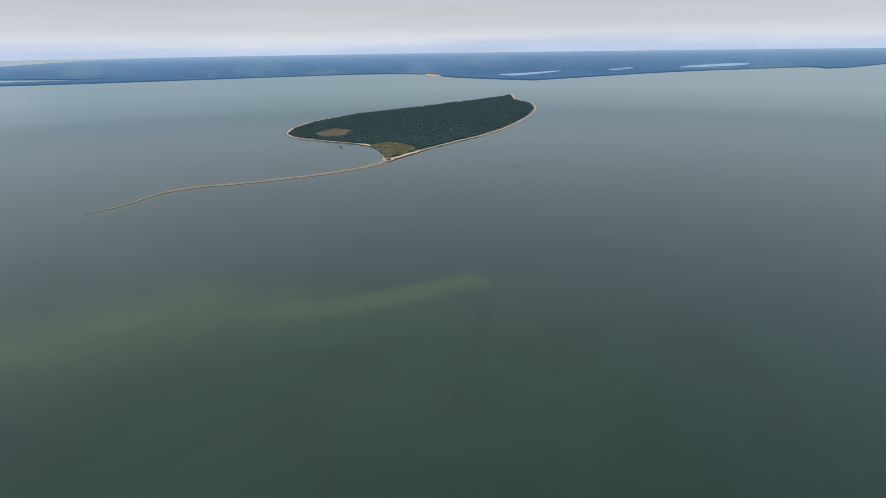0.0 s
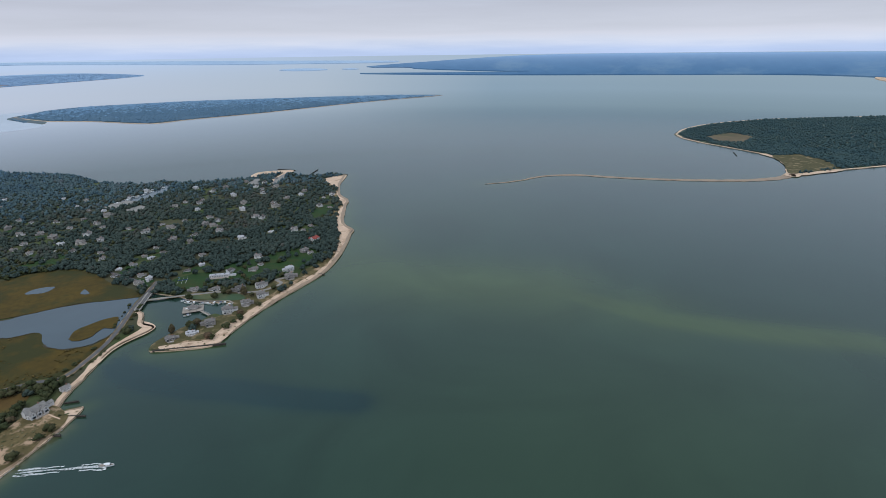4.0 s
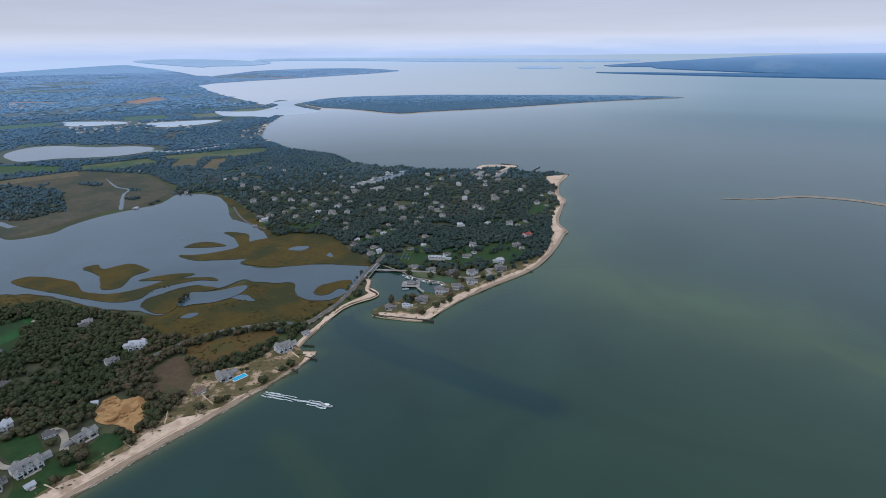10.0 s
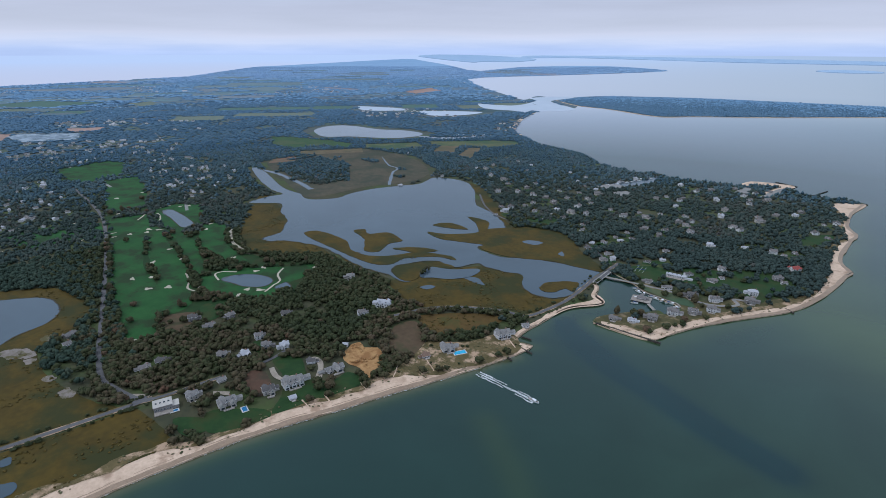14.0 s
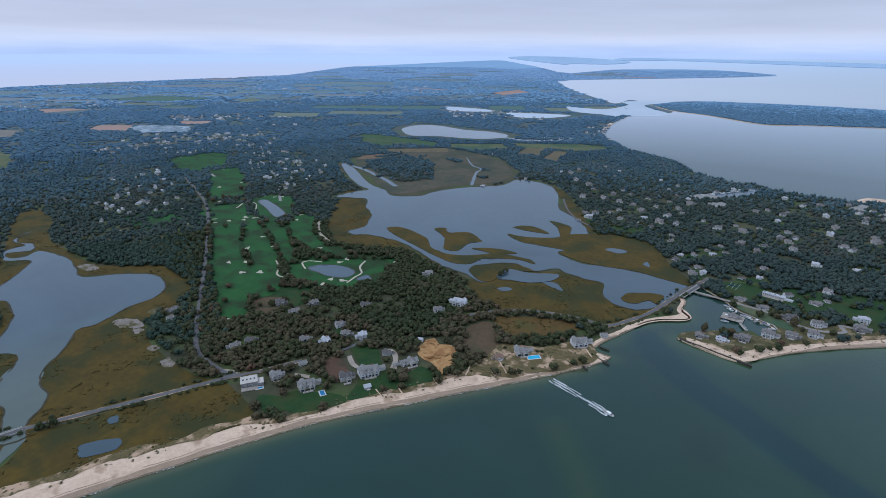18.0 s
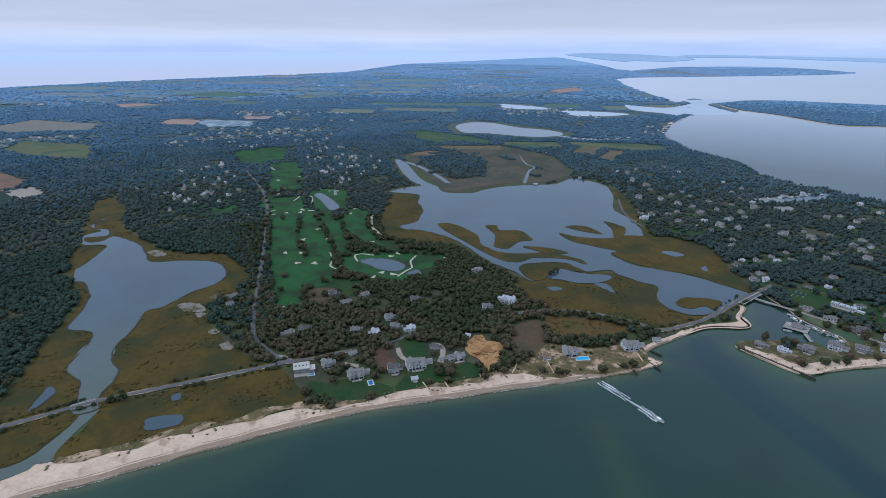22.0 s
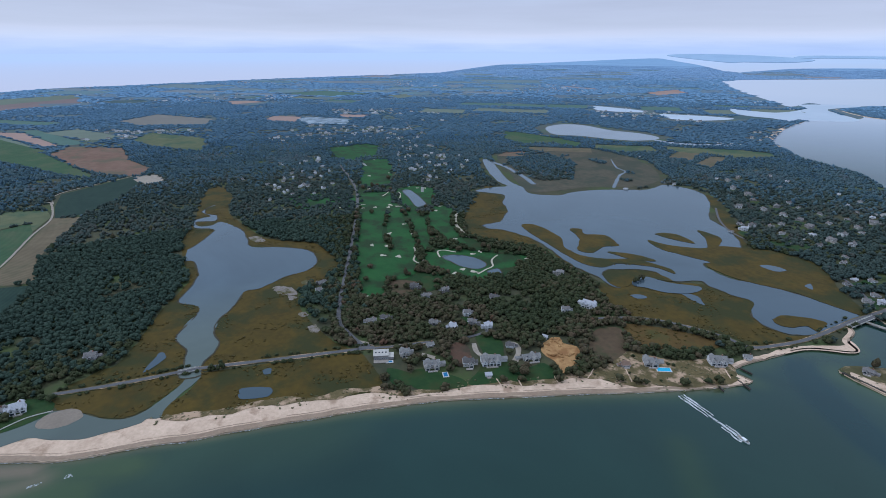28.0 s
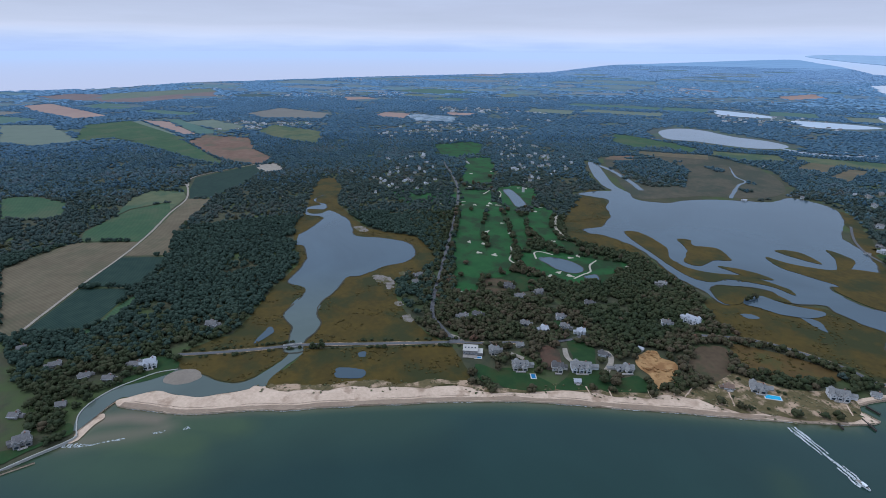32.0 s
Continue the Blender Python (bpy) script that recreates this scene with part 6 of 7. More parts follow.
        boxpart("deck", (-pw / 2, pw / 2, -reach - 3.0, -reach - 0.12, -0.3, 0.35), DECKING, h, 0.04)
        for q in range(4):
            bm = bmesh.new()
            px_ = -pw / 2 + 0.2 + q * (pw - 0.4) / 3
            box(bm, px_ - 0.09, px_ + 0.09, -reach - 2.95, -reach - 2.77, 0.35, 1.35)
            part("post", bm, WHITE, h)
        boxpart("rail", (-pw / 2, pw / 2, -reach - 2.93, -reach - 2.8, 1.25, 1.36), WHITE, h)
    HOUSE_SPOTS.append((x, y, max(w, d) * 0.55 + 1))
    return h


def flat_house(x, y, yaw, label, w, d, hgt, roof, wall, group="", name="house"):
    """A modern house of flat-roofed blocks with parapets and a terrace."""
    h = thing(name, x, y, 1.75, yaw, label, "house", group)
    boxpart("wall", (-w / 2, w / 2, -d / 2, d / 2, -0.4, hgt), wall, h, 0.05)
    boxpart("roof", (-w / 2 - 0.4, w / 2 + 0.4, -d / 2 - 0.4, d / 2 + 0.4, hgt + 0.004, hgt + 0.35), roof, h, 0.05)
    boxpart("lower_wing", (w / 2 + 0.01, w / 2 + w * 0.35, -d / 2, d / 4, -0.4, hgt * 0.55), wall, h, 0.05)
    boxpart("lower_roof", (w / 2 - 0.02, w / 2 + w * 0.35 + 0.3, -d / 2 - 0.3, d / 4 + 0.3, hgt * 0.55 + 0.004, hgt * 0.55 + 0.3), roof, h, 0.05)
    boxpart("terrace", (-w / 2, w / 2, -d / 2 - 6, -d / 2 - 0.45, -0.3, 0.4), DECKING, h, 0.04)
    for i in range(4):
        boxpart("skylight", (-w / 2 + 1.5 + i * w / 4.4, -w / 2 + 3 + i * w / 4.4, -1, 1, hgt + 0.354, hgt + 0.6), GLASS, h, 0.05)
    for f in range(max(1, int(hgt // 3))):
        windows_row(h, -w / 2 + 0.5, w / 2 - 0.5, -d / 2 - 0.02, 1.6 + 3 * f, 0, 2.2, 1.2)
    HOUSE_SPOTS.append((x, y, max(w, d) * 0.6))
    return h


def swimming_pool(x, y, yaw, w, d, water, label):
    p = thing("swimming_pool", x, y, 1.85, yaw, label, "pool")
    boxpart("paving", (-w / 2 - 1, w / 2 + 1, -d / 2 - 1, d / 2 + 1, -0.3, 0.05), CONCRETE, p, 0.02)
    bm = bmesh.new()
    for a, b, c, e in ((-w / 2 - 0.4, w / 2 + 0.4, -d / 2 - 0.4, -d / 2), (-w / 2 - 0.4, w / 2 + 0.4, d / 2, d / 2 + 0.4), (-w / 2 - 0.4, -w / 2, -d / 2, d / 2), (w / 2, w / 2 + 0.4, -d / 2, d / 2)):
        box(bm, a, b, c, e, 0.054, 0.14)
    part("coping", bm, WHITE, p)
    boxpart("pool_surface", (-w / 2, w / 2, -d / 2, d / 2, 0.054, 0.1), water, p)
    HOUSE_SPOTS.append((x, y, w * 0.7))


shore = "houses along the beach"
B32 = [(-484, 88), (-481, 112), (-451, 132), (-490, 142), (-443, 168), (-441, 191), (-419, 180), (-436, 234), (-463, 223), (-468, 267), (-394, 317), (-391, 345), (-376, 349), (-371, 409), (-368, 445), (-520, 355), (-620, 370), (-433, 141)]
flat_house(*B32[0], 78, "grey flat-roofed modern beach house with a terrace", 15, 12, 4.6, PALESH, GREYSH, shore)
swimming_pool(B32[0][0] + 12, B32[0][1] + 6, 80, 6, 3, POOLCOVER, "narrow lap pool beside the modern beach house")
house(*B32[1], 85, 13, 9, 2, PALESH, ROOFS, "grey-shingled cottage among trees", ((-2, 5, 4),), group=shore)
house(*B32[2], 82, 20, 10, 2, PALESH, ROOFS, "large grey-shingled house with cross gables", ((-6, 6, 5), (6, 6, 5)), group=shore, dormers=3)
house(*B32[3], 95, 10, 7, 1, PALESH, ROOFS, "small grey-shingled outbuilding among trees", porch=False, group=shore)
house(*B32[4], 80, 14, 10, 2, PALESH, ROOFD, "dark-roofed shingle cottage near the beach", ((3, 6, 4),), group=shore)
house(*B32[5], 80, 25, 12, 2, WHITE, ROOFS, "big white-trimmed mansion with many gables", ((-9, 6, 5), (0, 6, 4), (9, 6, 5)), group=shore, dormers=4)
house(*B32[6], 80, 8, 6, 1, WHITE, ROOFW, "low pool pavilion below the mansion", chimney=False, group=shore)
house(*B32[7], 84, 24, 9, 1, PALESH, ROOFS, "long low grey-shingled house on a lawn", ((4, 8, 6), (-8, 5, 3)), group=shore, dormers=2)
house(*B32[8], 60, 11, 8, 1, WHITE, ROOFD, "dark-roofed garage by a round drive", chimney=False, porch=False, group=shore)
house(*B32[9], 40, 7, 5, 1, WHITE, ROOFW, "small white site cabin beside the dug plot", chimney=False, porch=False)
house(*B32[10], 75, 11, 8, 1, PALESH, ROOFB, "brown-roofed beach hut in the dunes", group=shore, chimney=False)
house(*B32[11], 68, 18, 13, 1, PALESH, ROOFS, "pale grey villa with several roofs beside a bright pool", ((-6, 7, 4), (3, 7, 5)), group=shore, style="hip", dormers=2)
swimming_pool(B32[12][0], B32[12][1], 68, 13, 6, POOL, "bright blue swimming pool on a stone terrace")
house(*B32[13], 66, 22, 11, 2, WHITE, ROOFS, "white house with three seaward gables", ((-7, 6, 4), (0, 5, 3), (7, 6, 4)), group=shore, dormers=2)
house(*B32[14], 60, 10, 7, 1, WHITE, ROOFS, "small white cottage by the causeway", group=shore)
house(*B32[15], 35, 21, 12, 2, WHITE, ROOFW, "white house with several gables among trees", ((-7, 7, 4), (1, 6, 3), (8, 7, 4)), dormers=2)
house(*B32[16], 60, 14, 9, 2, PALESH, ROOFS, "grey house in the trees by the marsh", ((3, 5, 3),), style="hip")
swimming_pool(B32[17][0], B32[17][1], 82, 4, 7, POOLCOVER, "small pool under a blue cover on a lawn")

INLAND = [(-562, 93), (-565, 109), (-537, 160), (-522, 178), (-521, 202), (-508, 216), (-545, 204), (-517, 320), (-614, 199), (-579, 252), (-608, 174), (-637, 164)]
rh = random.Random(12)
for i, (x, y) in enumerate(INLAND):
    house(x, y, rh.uniform(50, 110), rh.uniform(11, 15), rh.uniform(7.5, 9.5), rh.choice((1, 2)), rh.choice((GREYSH, WHITE)), rh.choice((ROOFG, ROOFD, ROOFG, ROOFW)),
          ("grey-roofed house half hidden by trees", "shingled house among dark trees")[i % 2], ((rh.uniform(-3, 3), 5, 3),), group="houses in the wood", porch=False)
WEST = [(-388, -290), (-494, -232), (-496, -247), (-569, -194), (-504, -325), (-479, -287), (-473, -262), (-435, -285), (-423, -316), (-667, 43), (-689, 48), (-540, -376), (-315, -196)]
for i, (x, y) in enumerate(WEST[:12]):
    big = i in (0, 1, 3)
    house(x, y, rh.uniform(75, 130) if i else 118, 14 if big else rh.uniform(9, 14), 11 if big else 8, 2 if big else 1, WHITE if i in (1, 2, 9) else GREYSH, ROOFG if i != 1 else ROOFW,
          "large grey-roofed house on the western shore" if big else "small house under the western trees", ((-5, 6, 4), (5, 6, 4)) if big else (), group="houses on the western shore", porch=big)

# village on the point
NSH = [(-311, 537), (-293, 548), (-280, 571), (-271, 603), (-255, 621), (-243, 645), (-276, 665), (-253, 675), (-221, 705), (-228, 733), (-338, 668), (-310, 669), (-280, 738)]
for i, (x, y) in enumerate(NSH):
    w_ = (13, 12, 15, 17, 14, 14, 17, 15, 16, 15, 13, 13, 13, 10, 18, 16, 22, 9, 8)[i]
    house(x, y, (28, 24, 20, 22, 24, 26, 22, 40, 30, 30, 15, 20, 10, 15, 20, 20, 40, 20, 40)[i] + 0, w_, w_ * 0.62, 2 if w_ > 13 else 1, (GREYSH, WHITE, GREYSH, WHITE)[i % 4], (ROOFG, ROOFW, ROOFG, ROOFG, ROOFG, ROOFG, ROOFD, ROOFG)[i % 8],
          ("grey-roofed waterfront house on the point", "pale cottage on the sandy point")[i % 2], ((-w_ * 0.25, w_ * 0.3, 3),) if i % 3 != 1 else (), group="houses on the point", style=("hip", "gable", "hip")[i % 3], dormers=(0, 2, 0)[i % 3])
flat_house(-322, 714, 12, "long white flat-roofed building by the lawn", 26, 6, 3.2, ROOFW, WHITE)

VILLAGE = [(-814, 879), (-725, 792), (-698, 775), (-707, 802), (-699, 835), (-702, 863), (-661, 819), (-673, 896), (-639, 861), (-598, 825), (-608, 864), (-623, 909), (-783, 909), (-745, 914), (-710, 917), (-681, 951), (-569, 941), (-655, 1025), (-644, 972), (-689, 1005), (-495, 1059), (-510, 1109), (-544, 1120), (-450, 1005), (-439, 959), (-422, 950), (-424, 981), (-433, 900), (-426, 863), (-471, 837), (-449, 814), (-456, 789), (-470, 798), (-469, 763)]
VILLAGE += [(-480, 746), (-473, 720), (-436, 720), (-417, 706), (-426, 692), (-521, 964), (-494, 940), (-460, 1169), (-416, 1105), (-435, 1250), (-427, 1289), (-412, 1335), (-474, 1299), (-310, 1166), (-311, 1200), (-345, 995), (-358, 1001), (-266, 918), (-250, 917), (-242, 940), (-213, 803), (-224, 808), (-282, 734), (-276, 755), (-290, 787), (-313, 730), (-365, 758), (-376, 736), (-251, 1073), (-230, 1062), (-257, 1143), (-244, 1166), (-522, 1213), (-505, 1244), (-572, 1242), (-550, 1086), (-792, 951), (-850, 950)]
TOWNBOX = [(-1010, 700), (-640, 700), (-480, 790), (-330, 760), (-230, 900), (-260, 1180), (-420, 1280), (-700, 1240), (-1050, 1200)]
tries = 0
while len(VILLAGE) < 112 and tries < 6000:
    tries += 1
    q = (rh.uniform(-1050, -230), rh.uniform(690, 1290))
    if inside(np.array([q]), TOWNBOX)[0] and inside(np.array([q]), MAIN)[0] and not any(inside(np.array([q]), pl)[0] for pl in (NE_MARSH, WESTPOND, HEATH_, NS_CREEK, TAN_D, TAN_E)) and min(math.hypot(q[0] - a, q[1] - b) for a, b in VILLAGE) > 26:
        VILLAGE.append((round(q[0], 1), round(q[1], 1)))
LOOKS = (("white house with a grey roof among village trees", WHITE, ROOFG), ("grey-shingled house among village trees", GREYSH, ROOFG), ("white house with a pale roof", WHITE, ROOFW), ("white village house with a dark roof", WHITE, ROOFD),
         ("pale shingled village house with a grey roof", PALESH, ROOFG), ("white cottage with a grey roof", WHITE, ROOFG))
MODELS = []
for i, (x, y) in enumerate(VILLAGE):
    if i < 12:
        lb, wl, rf_ = LOOKS[i % 6]
        w_ = rh.uniform(11, 17)
        MODELS.append(house(x, y, rh.uniform(0, 180), w_, w_ * 0.6, 2 if w_ > 13 else 1, wl, rf_, lb, ((rh.uniform(-3, 3), 5, 3),), group="village houses", porch=False, wins=i < 6))
    else:
        src = MODELS[rh.randrange(len(MODELS))]
        c = copy_thing(src, pose(x, y, 1.75, 0, 0, rh.uniform(0, 360)))
        k_ = rh.uniform(0.7, 1.0)
        c.scale = (k_, k_, k_)
        HOUSE_SPOTS.append((x * 0.994, y * 0.994, 8.5))
ry = random.Random(31)
for x, y in VILLAGE[:72]:
    a0, gx, gy = ry.uniform(0, 6.28), ry.uniform(7, 13), ry.uniform(6, 9)
    cx, cy = x * 0.988 + ry.uniform(-6, 6), y * 0.988 + ry.uniform(-6, 6)
    ring_ = []
    for k in range(9):
        q = k * math.tau / 9
        u, v = gx * math.cos(q) * (1 + 0.25 * math.sin(2 * q + a0)), gy * math.sin(q)
        ring_.append((cx + u * math.cos(a0) - v * math.sin(a0), cy + u * math.sin(a0) + v * math.cos(a0)))
    if inside(np.array(ring_), MAIN).all() and not inside(np.array(ring_), NE_MARSH).any() and not inside(np.array(ring_), WESTPOND).any():
        sheet("lawn", ring_, 1.62, LAWN, 3, 0.8, label="small green yard beside a village house")
        if ry.random() < 0.6:
            HOUSE_SPOTS.append((cx, cy, 4))
RED = [(-219, 862)]
house(*RED[0], 60, 16, 11, 2, WHITE, ROOFR, "white house with a steep red roof", ((0, 6, 4),), group="village houses")
# houses of the inland town, beyond the golf course
TOWN_SPOTS = []
for i in range(12000):
    a, R = radians(rh.uniform(40, 112)), rh.uniform(1050, 5600)
    q = (-R * math.sin(a), R * math.cos(a))
    if len(TOWN_SPOTS) > 620:
        break
    if noise.noise(Vector((q[0] / 500, q[1] / 500, 5))) < (-0.12 if inside(np.array([q]), TOWN)[0] else 0.33):
        continue
    pq = np.array([q])
    if not inside(pq, MAIN)[0] or any(inside(pq, f)[0] for f in OPEN + FAIRS + [GOLF]):
        continue
    if near_line(pq, POND_EDGE, 60)[0] or near_line(pq, HEATH_ + HEATH_[:1], 40)[0] or near_line(pq, WESTPOND, 40)[0] or near_line(pq, HARBOR[:6], 90)[0] or near_line(pq, LEFT_MARSH + LEFT_MARSH[:1], 70)[0]:
        continue
    TOWN_SPOTS.append(q)
tb = [bmesh.new(), bmesh.new(), bmesh.new()]
for x, y in TOWN_SPOTS:
    w_, yw, big = rh.uniform(7, 11), rh.uniform(0, 3.14), rh.random() < 0.03
    if math.hypot(x, y) > 2200:
        w_ *= 1.25
    if big and math.hypot(x, y) > 2200:
        w_ *= 2.6
    d_, h_ = w_ * 0.6, 3.4
    s = far_scale(x, y)
    m = Matrix.Translation(at(x, y, 1.2)) @ Matrix.Rotation(yw, 4, "Z") @ Matrix.Scale(s, 4)
    for bmx, fn in ((tb[0], lambda b: block(b, -w_ / 2, w_ / 2, -d_ / 2, d_ / 2, 0, h_, d_ * 0.3)), (tb[1 if rh.random() < 0.6 else 2], lambda b: gable(b, -w_ / 2, w_ / 2, -d_ / 2, d_ / 2, h_, d_ * 0.3))):
        k0 = len(bmx.verts)
        fn(bmx)
        bmx.verts.ensure_lookup_table()
        for v in bmx.verts[k0:]:
            v.co = m @ v.co
    if math.hypot(x, y) < 2050:
        HOUSE_SPOTS.append((x * 0.991, y * 0.991, w_ * 0.5 + 2.5))
tagged(part("town_houses", tb[0], WHITE), "white walls of distant town houses", "houses", kind="stuff")
tagged(part("town_roofs", tb[1], ROOFG), "grey roofs of distant town houses", "houses", kind="stuff")


tagged(part("town_roofs", tb[2], ROOFW), "pale roofs of distant town houses", "houses", kind="stuff")


# ---- bridges, walls, jetties, docks ----
def bridge(a, b, width, label):
    (x0, y0), (x1, y1) = a, b
    ln = math.hypot(x1 - x0, y1 - y0)
    br = thing("bridge", (x0 + x1) / 2, (y0 + y1) / 2, 0, math.degrees(math.atan2(y1 - y0, x1 - x0)), label, "bridge")
    boxpart("deck", (-ln / 2, ln / 2, -width / 2, width / 2, 1.9, 2.5), CONCRETE, br, 0.05)
    boxpart("roadway", (-ln / 2, ln / 2, -width / 2 + 1.2, width / 2 - 1.2, 2.504, 2.56), ASPHALT, br)
    for s in (-1, 1):
        boxpart("parapet", (-ln / 2, ln / 2, s * (width / 2) - 0.15, s * (width / 2) + 0.15, 2.504, 3.3), CONCRETE, br, 0.04)
    for i in range(4):
        px_ = -ln / 2 + (i + 0.5) * ln / 4
        boxpart("pier", (px_ - 0.5, px_ + 0.5, -width / 2 + 0.3, width / 2 - 0.3, -1, 1.9), CONCRETE, br, 0.08)


b1 = [(-514, -107), (-516, -88)]
b2 = [(-385, 610), (-394, 662)]
bridge(b1[0], b1[1], 7.2, "pale concrete road bridge over the western creek")
bridge(b2[0], b2[1], 6.8, "concrete road bridge over the pond's channel")


def jetty(a, b, label, piles=14, height=1.6, name="jetty", group="timber groins", thick=0.55):
    (x0, y0), (x1, y1) = a, b
    ln = math.hypot(x1 - x0, y1 - y0)
    j = thing(name, (x0 + x1) / 2, (y0 + y1) / 2, 0, math.degrees(math.atan2(y1 - y0, x1 - x0)), label, "jetty", group)
    boxpart("planking", (-ln / 2, ln / 2, -thick + 0.25, thick - 0.25, -0.8, height - 0.25), TIMBER, j, 0.03)
    boxpart("cap", (-ln / 2, ln / 2, -thick, thick, height - 0.246, height), TIMBER, j, 0.03)
    me_ = None
    for i in range(piles):
        bm = bmesh.new()
        pole(bm, 0, 0, -1, height + 0.5, 0.28, 0.24)
        if me_ is None:
            me_ = bpy.data.meshes.new("pile")
            bm.to_mesh(me_)
            me_.materials.append(TIMBER)
        bm.free()
        o = link("pile", me_, None, j)
        o.matrix_local = pose(-ln / 2 + (i + 0.5) * ln / piles, thick + 0.17, 0)
    return j


J32 = [(-342, 405), (-325, 405), (-337, 380), (-330, 379), (-356, 424), (-344, 427)]
jetty(J32[0], J32[1], "dark timber groin across the beach")
jetty(J32[2], J32[3], "short dark timber groin", 6)
jetty(J32[4], J32[5], "dark timber groin near the causeway", 8)
J13 = [(-319, 513), (-278, 520), (-278, 520), (-246, 526), (-186, 721), (-174, 715), (-165, 902), (-162, 922), (-272, 1386), (-240, 1374), (-340, 1364), (-330, 1446), (-441, 1455), (-389, 1440), (-473, 1405), (-429, 1432)]
for i, lb in enumerate(("dark timber bulkhead below the point", "dark timber bulkhead running into the water", "short timber groin on the beach", "short timber groin on the beach", "dark stone jetty at the outer point", "dark timber breakwater off the point", "timber breakwater of the landing", "long timber pier of the landing")):
    jetty(J13[2 * i], J13[2 * i + 1], lb, 16 if i < 2 or i > 3 else 5, 2.2 if i < 2 else 1.6, thick=0.95 if i < 2 else 0.55)
wall = smooth(SEAWALL, 3, 0, closed=False)
sw = thing("sea_wall", 0, 0, 0, 0, "low pale concrete sea wall along the western shore", "wall")
for (ax, ay), (bx, by) in zip(wall, wall[1:]):
    ln = math.hypot(bx - ax, by - ay)
    bm = bmesh.new()
    box(bm, -ln / 2 - 0.1, ln / 2 + 0.1, -0.5, 0.5, -0.8, 2.3, 0.05)
    o = part("wall_section", bm, CONCRETE, sw)
    o.matrix_local = pose((ax + bx) / 2, (ay + by) / 2, 0, 0, 0, math.degrees(math.atan2(by - ay, bx - ax)))


def boat(x, y, yaw, ln, label, z=0.0, group="moored boats", cabin=True, cover=False):
    b = thing("boat", x, y, z, yaw, label, "boat", group)
    wdt = ln * 0.3
    bm = bmesh.new()
    rows = []
    for u, bw, top in ((-0.5, 0.82, 0.9), (-0.2, 1.0, 0.95), (0.15, 0.92, 1.05), (0.38, 0.55, 1.2), (0.5, 0.04, 1.35)):
        hw = wdt / 2 * bw
        rows.append([bm.verts.new(c) for c in ((u * ln, -hw, top), (u * ln * 0.97, -hw * 0.7, -0.25), (u * ln * 0.95, 0, -0.45), (u * ln * 0.97, hw * 0.7, -0.25), (u * ln, hw, top))])
    for p_, q_ in zip(rows, rows[1:]):
        for i in range(4):
            bm.faces.new((p_[i], p_[i + 1], q_[i + 1], q_[i]))
    bm.faces.new(rows[0])
    bmesh.ops.recalc_face_normals(bm, faces=bm.faces[:])
    part("hull", bm, GEL, b)
    bm = bmesh.new()
    deck = [(-0.49, 0.78), (-0.2, 0.95), (0.15, 0.87), (0.38, 0.5), (0.49, 0.03)]
    ring_ = [(u * ln, -v * wdt / 2) for u, v in deck] + [(u * ln, v * wdt / 2) for u, v in deck[::-1]]
    bm.faces.new([bm.verts.new((a, c, 0.86)) for a, c in ring_])
    part("deck", bm, DECKING, b)
    if cabin:
        boxpart("cabin", (-0.08 * ln, 0.22 * ln, -wdt * 0.3, wdt * 0.3, 0.864, 1.9), GEL, b, 0.15)
        boxpart("windscreen", (0.225 * ln, 0.25 * ln, -wdt * 0.26, wdt * 0.26, 1.2, 1.8), GLASS, b, 0.03)
        boxpart("roof", (-0.18 * ln, 0.2 * ln, -wdt * 0.34, wdt * 0.34, 1.904, 2.05), BLUECLOTH if cover else GEL, b, 0.05)
    boxpart("engine", (-0.56 * ln, -0.505 * ln, -0.25, 0.25, 0.2, 1.3), GLASS, b, 0.06)
    return b


MOOR = [(-340, 638), (-332, 632), (-324, 631), (-313, 630), (-306, 629), (-298, 630), (-290, 630), (-285, 631), (-277, 625), (-318, 597), (-325, 612)]
for i, (x, y) in enumerate(MOOR):
    boat(x, y, rh.uniform(0, 360) if i < 8 else 30, rh.uniform(7, 11), ("small white motorboat moored at the dock", "white cabin cruiser at the dock")[i % 2], 0.2, cover=i % 3 == 0)
src_boat = boat(NP_BOATS[0][0], NP_BOATS[0][1], 40, 10, "white boat in the far marina row", 1.7, "far marina boats")
for i in range(26):
    u = (i + 0.5) / 26
    qx, qy = NP_BOATS[0][0] * (1 - u) + NP_BOATS[1][0] * u, NP_BOATS[0][1] * (1 - u) + NP_BOATS[1][1] * u
    copy_thing(src_boat, pose(qx + rh.uniform(-12, 12), qy + rh.uniform(-14, 14), 1.7, 0, 0, rh.uniform(20, 60)))
for i in range(14):
    u = (i + 0.5) / 14
    qx, qy = NSC_BOATS[0][0] * (1 - u) + NSC_BOATS[1][0] * u, NSC_BOATS[0][1] * (1 - u) + NSC_BOATS[1][1] * u
    copy_thing(src_boat, pose(qx + rh.uniform(-8, 8), qy + rh.uniform(-8, 8), 1.7, 0, 0, rh.uniform(20, 60)))
DOCK = smooth([(-342, 639), (-328, 631), (-309, 631), (-295, 630), (-283, 631), (-275, 624)], 2, 0, closed=False)
dk = thing("dock", 0, 0, 0, 0, "grey timber dock along the basin", "dock")
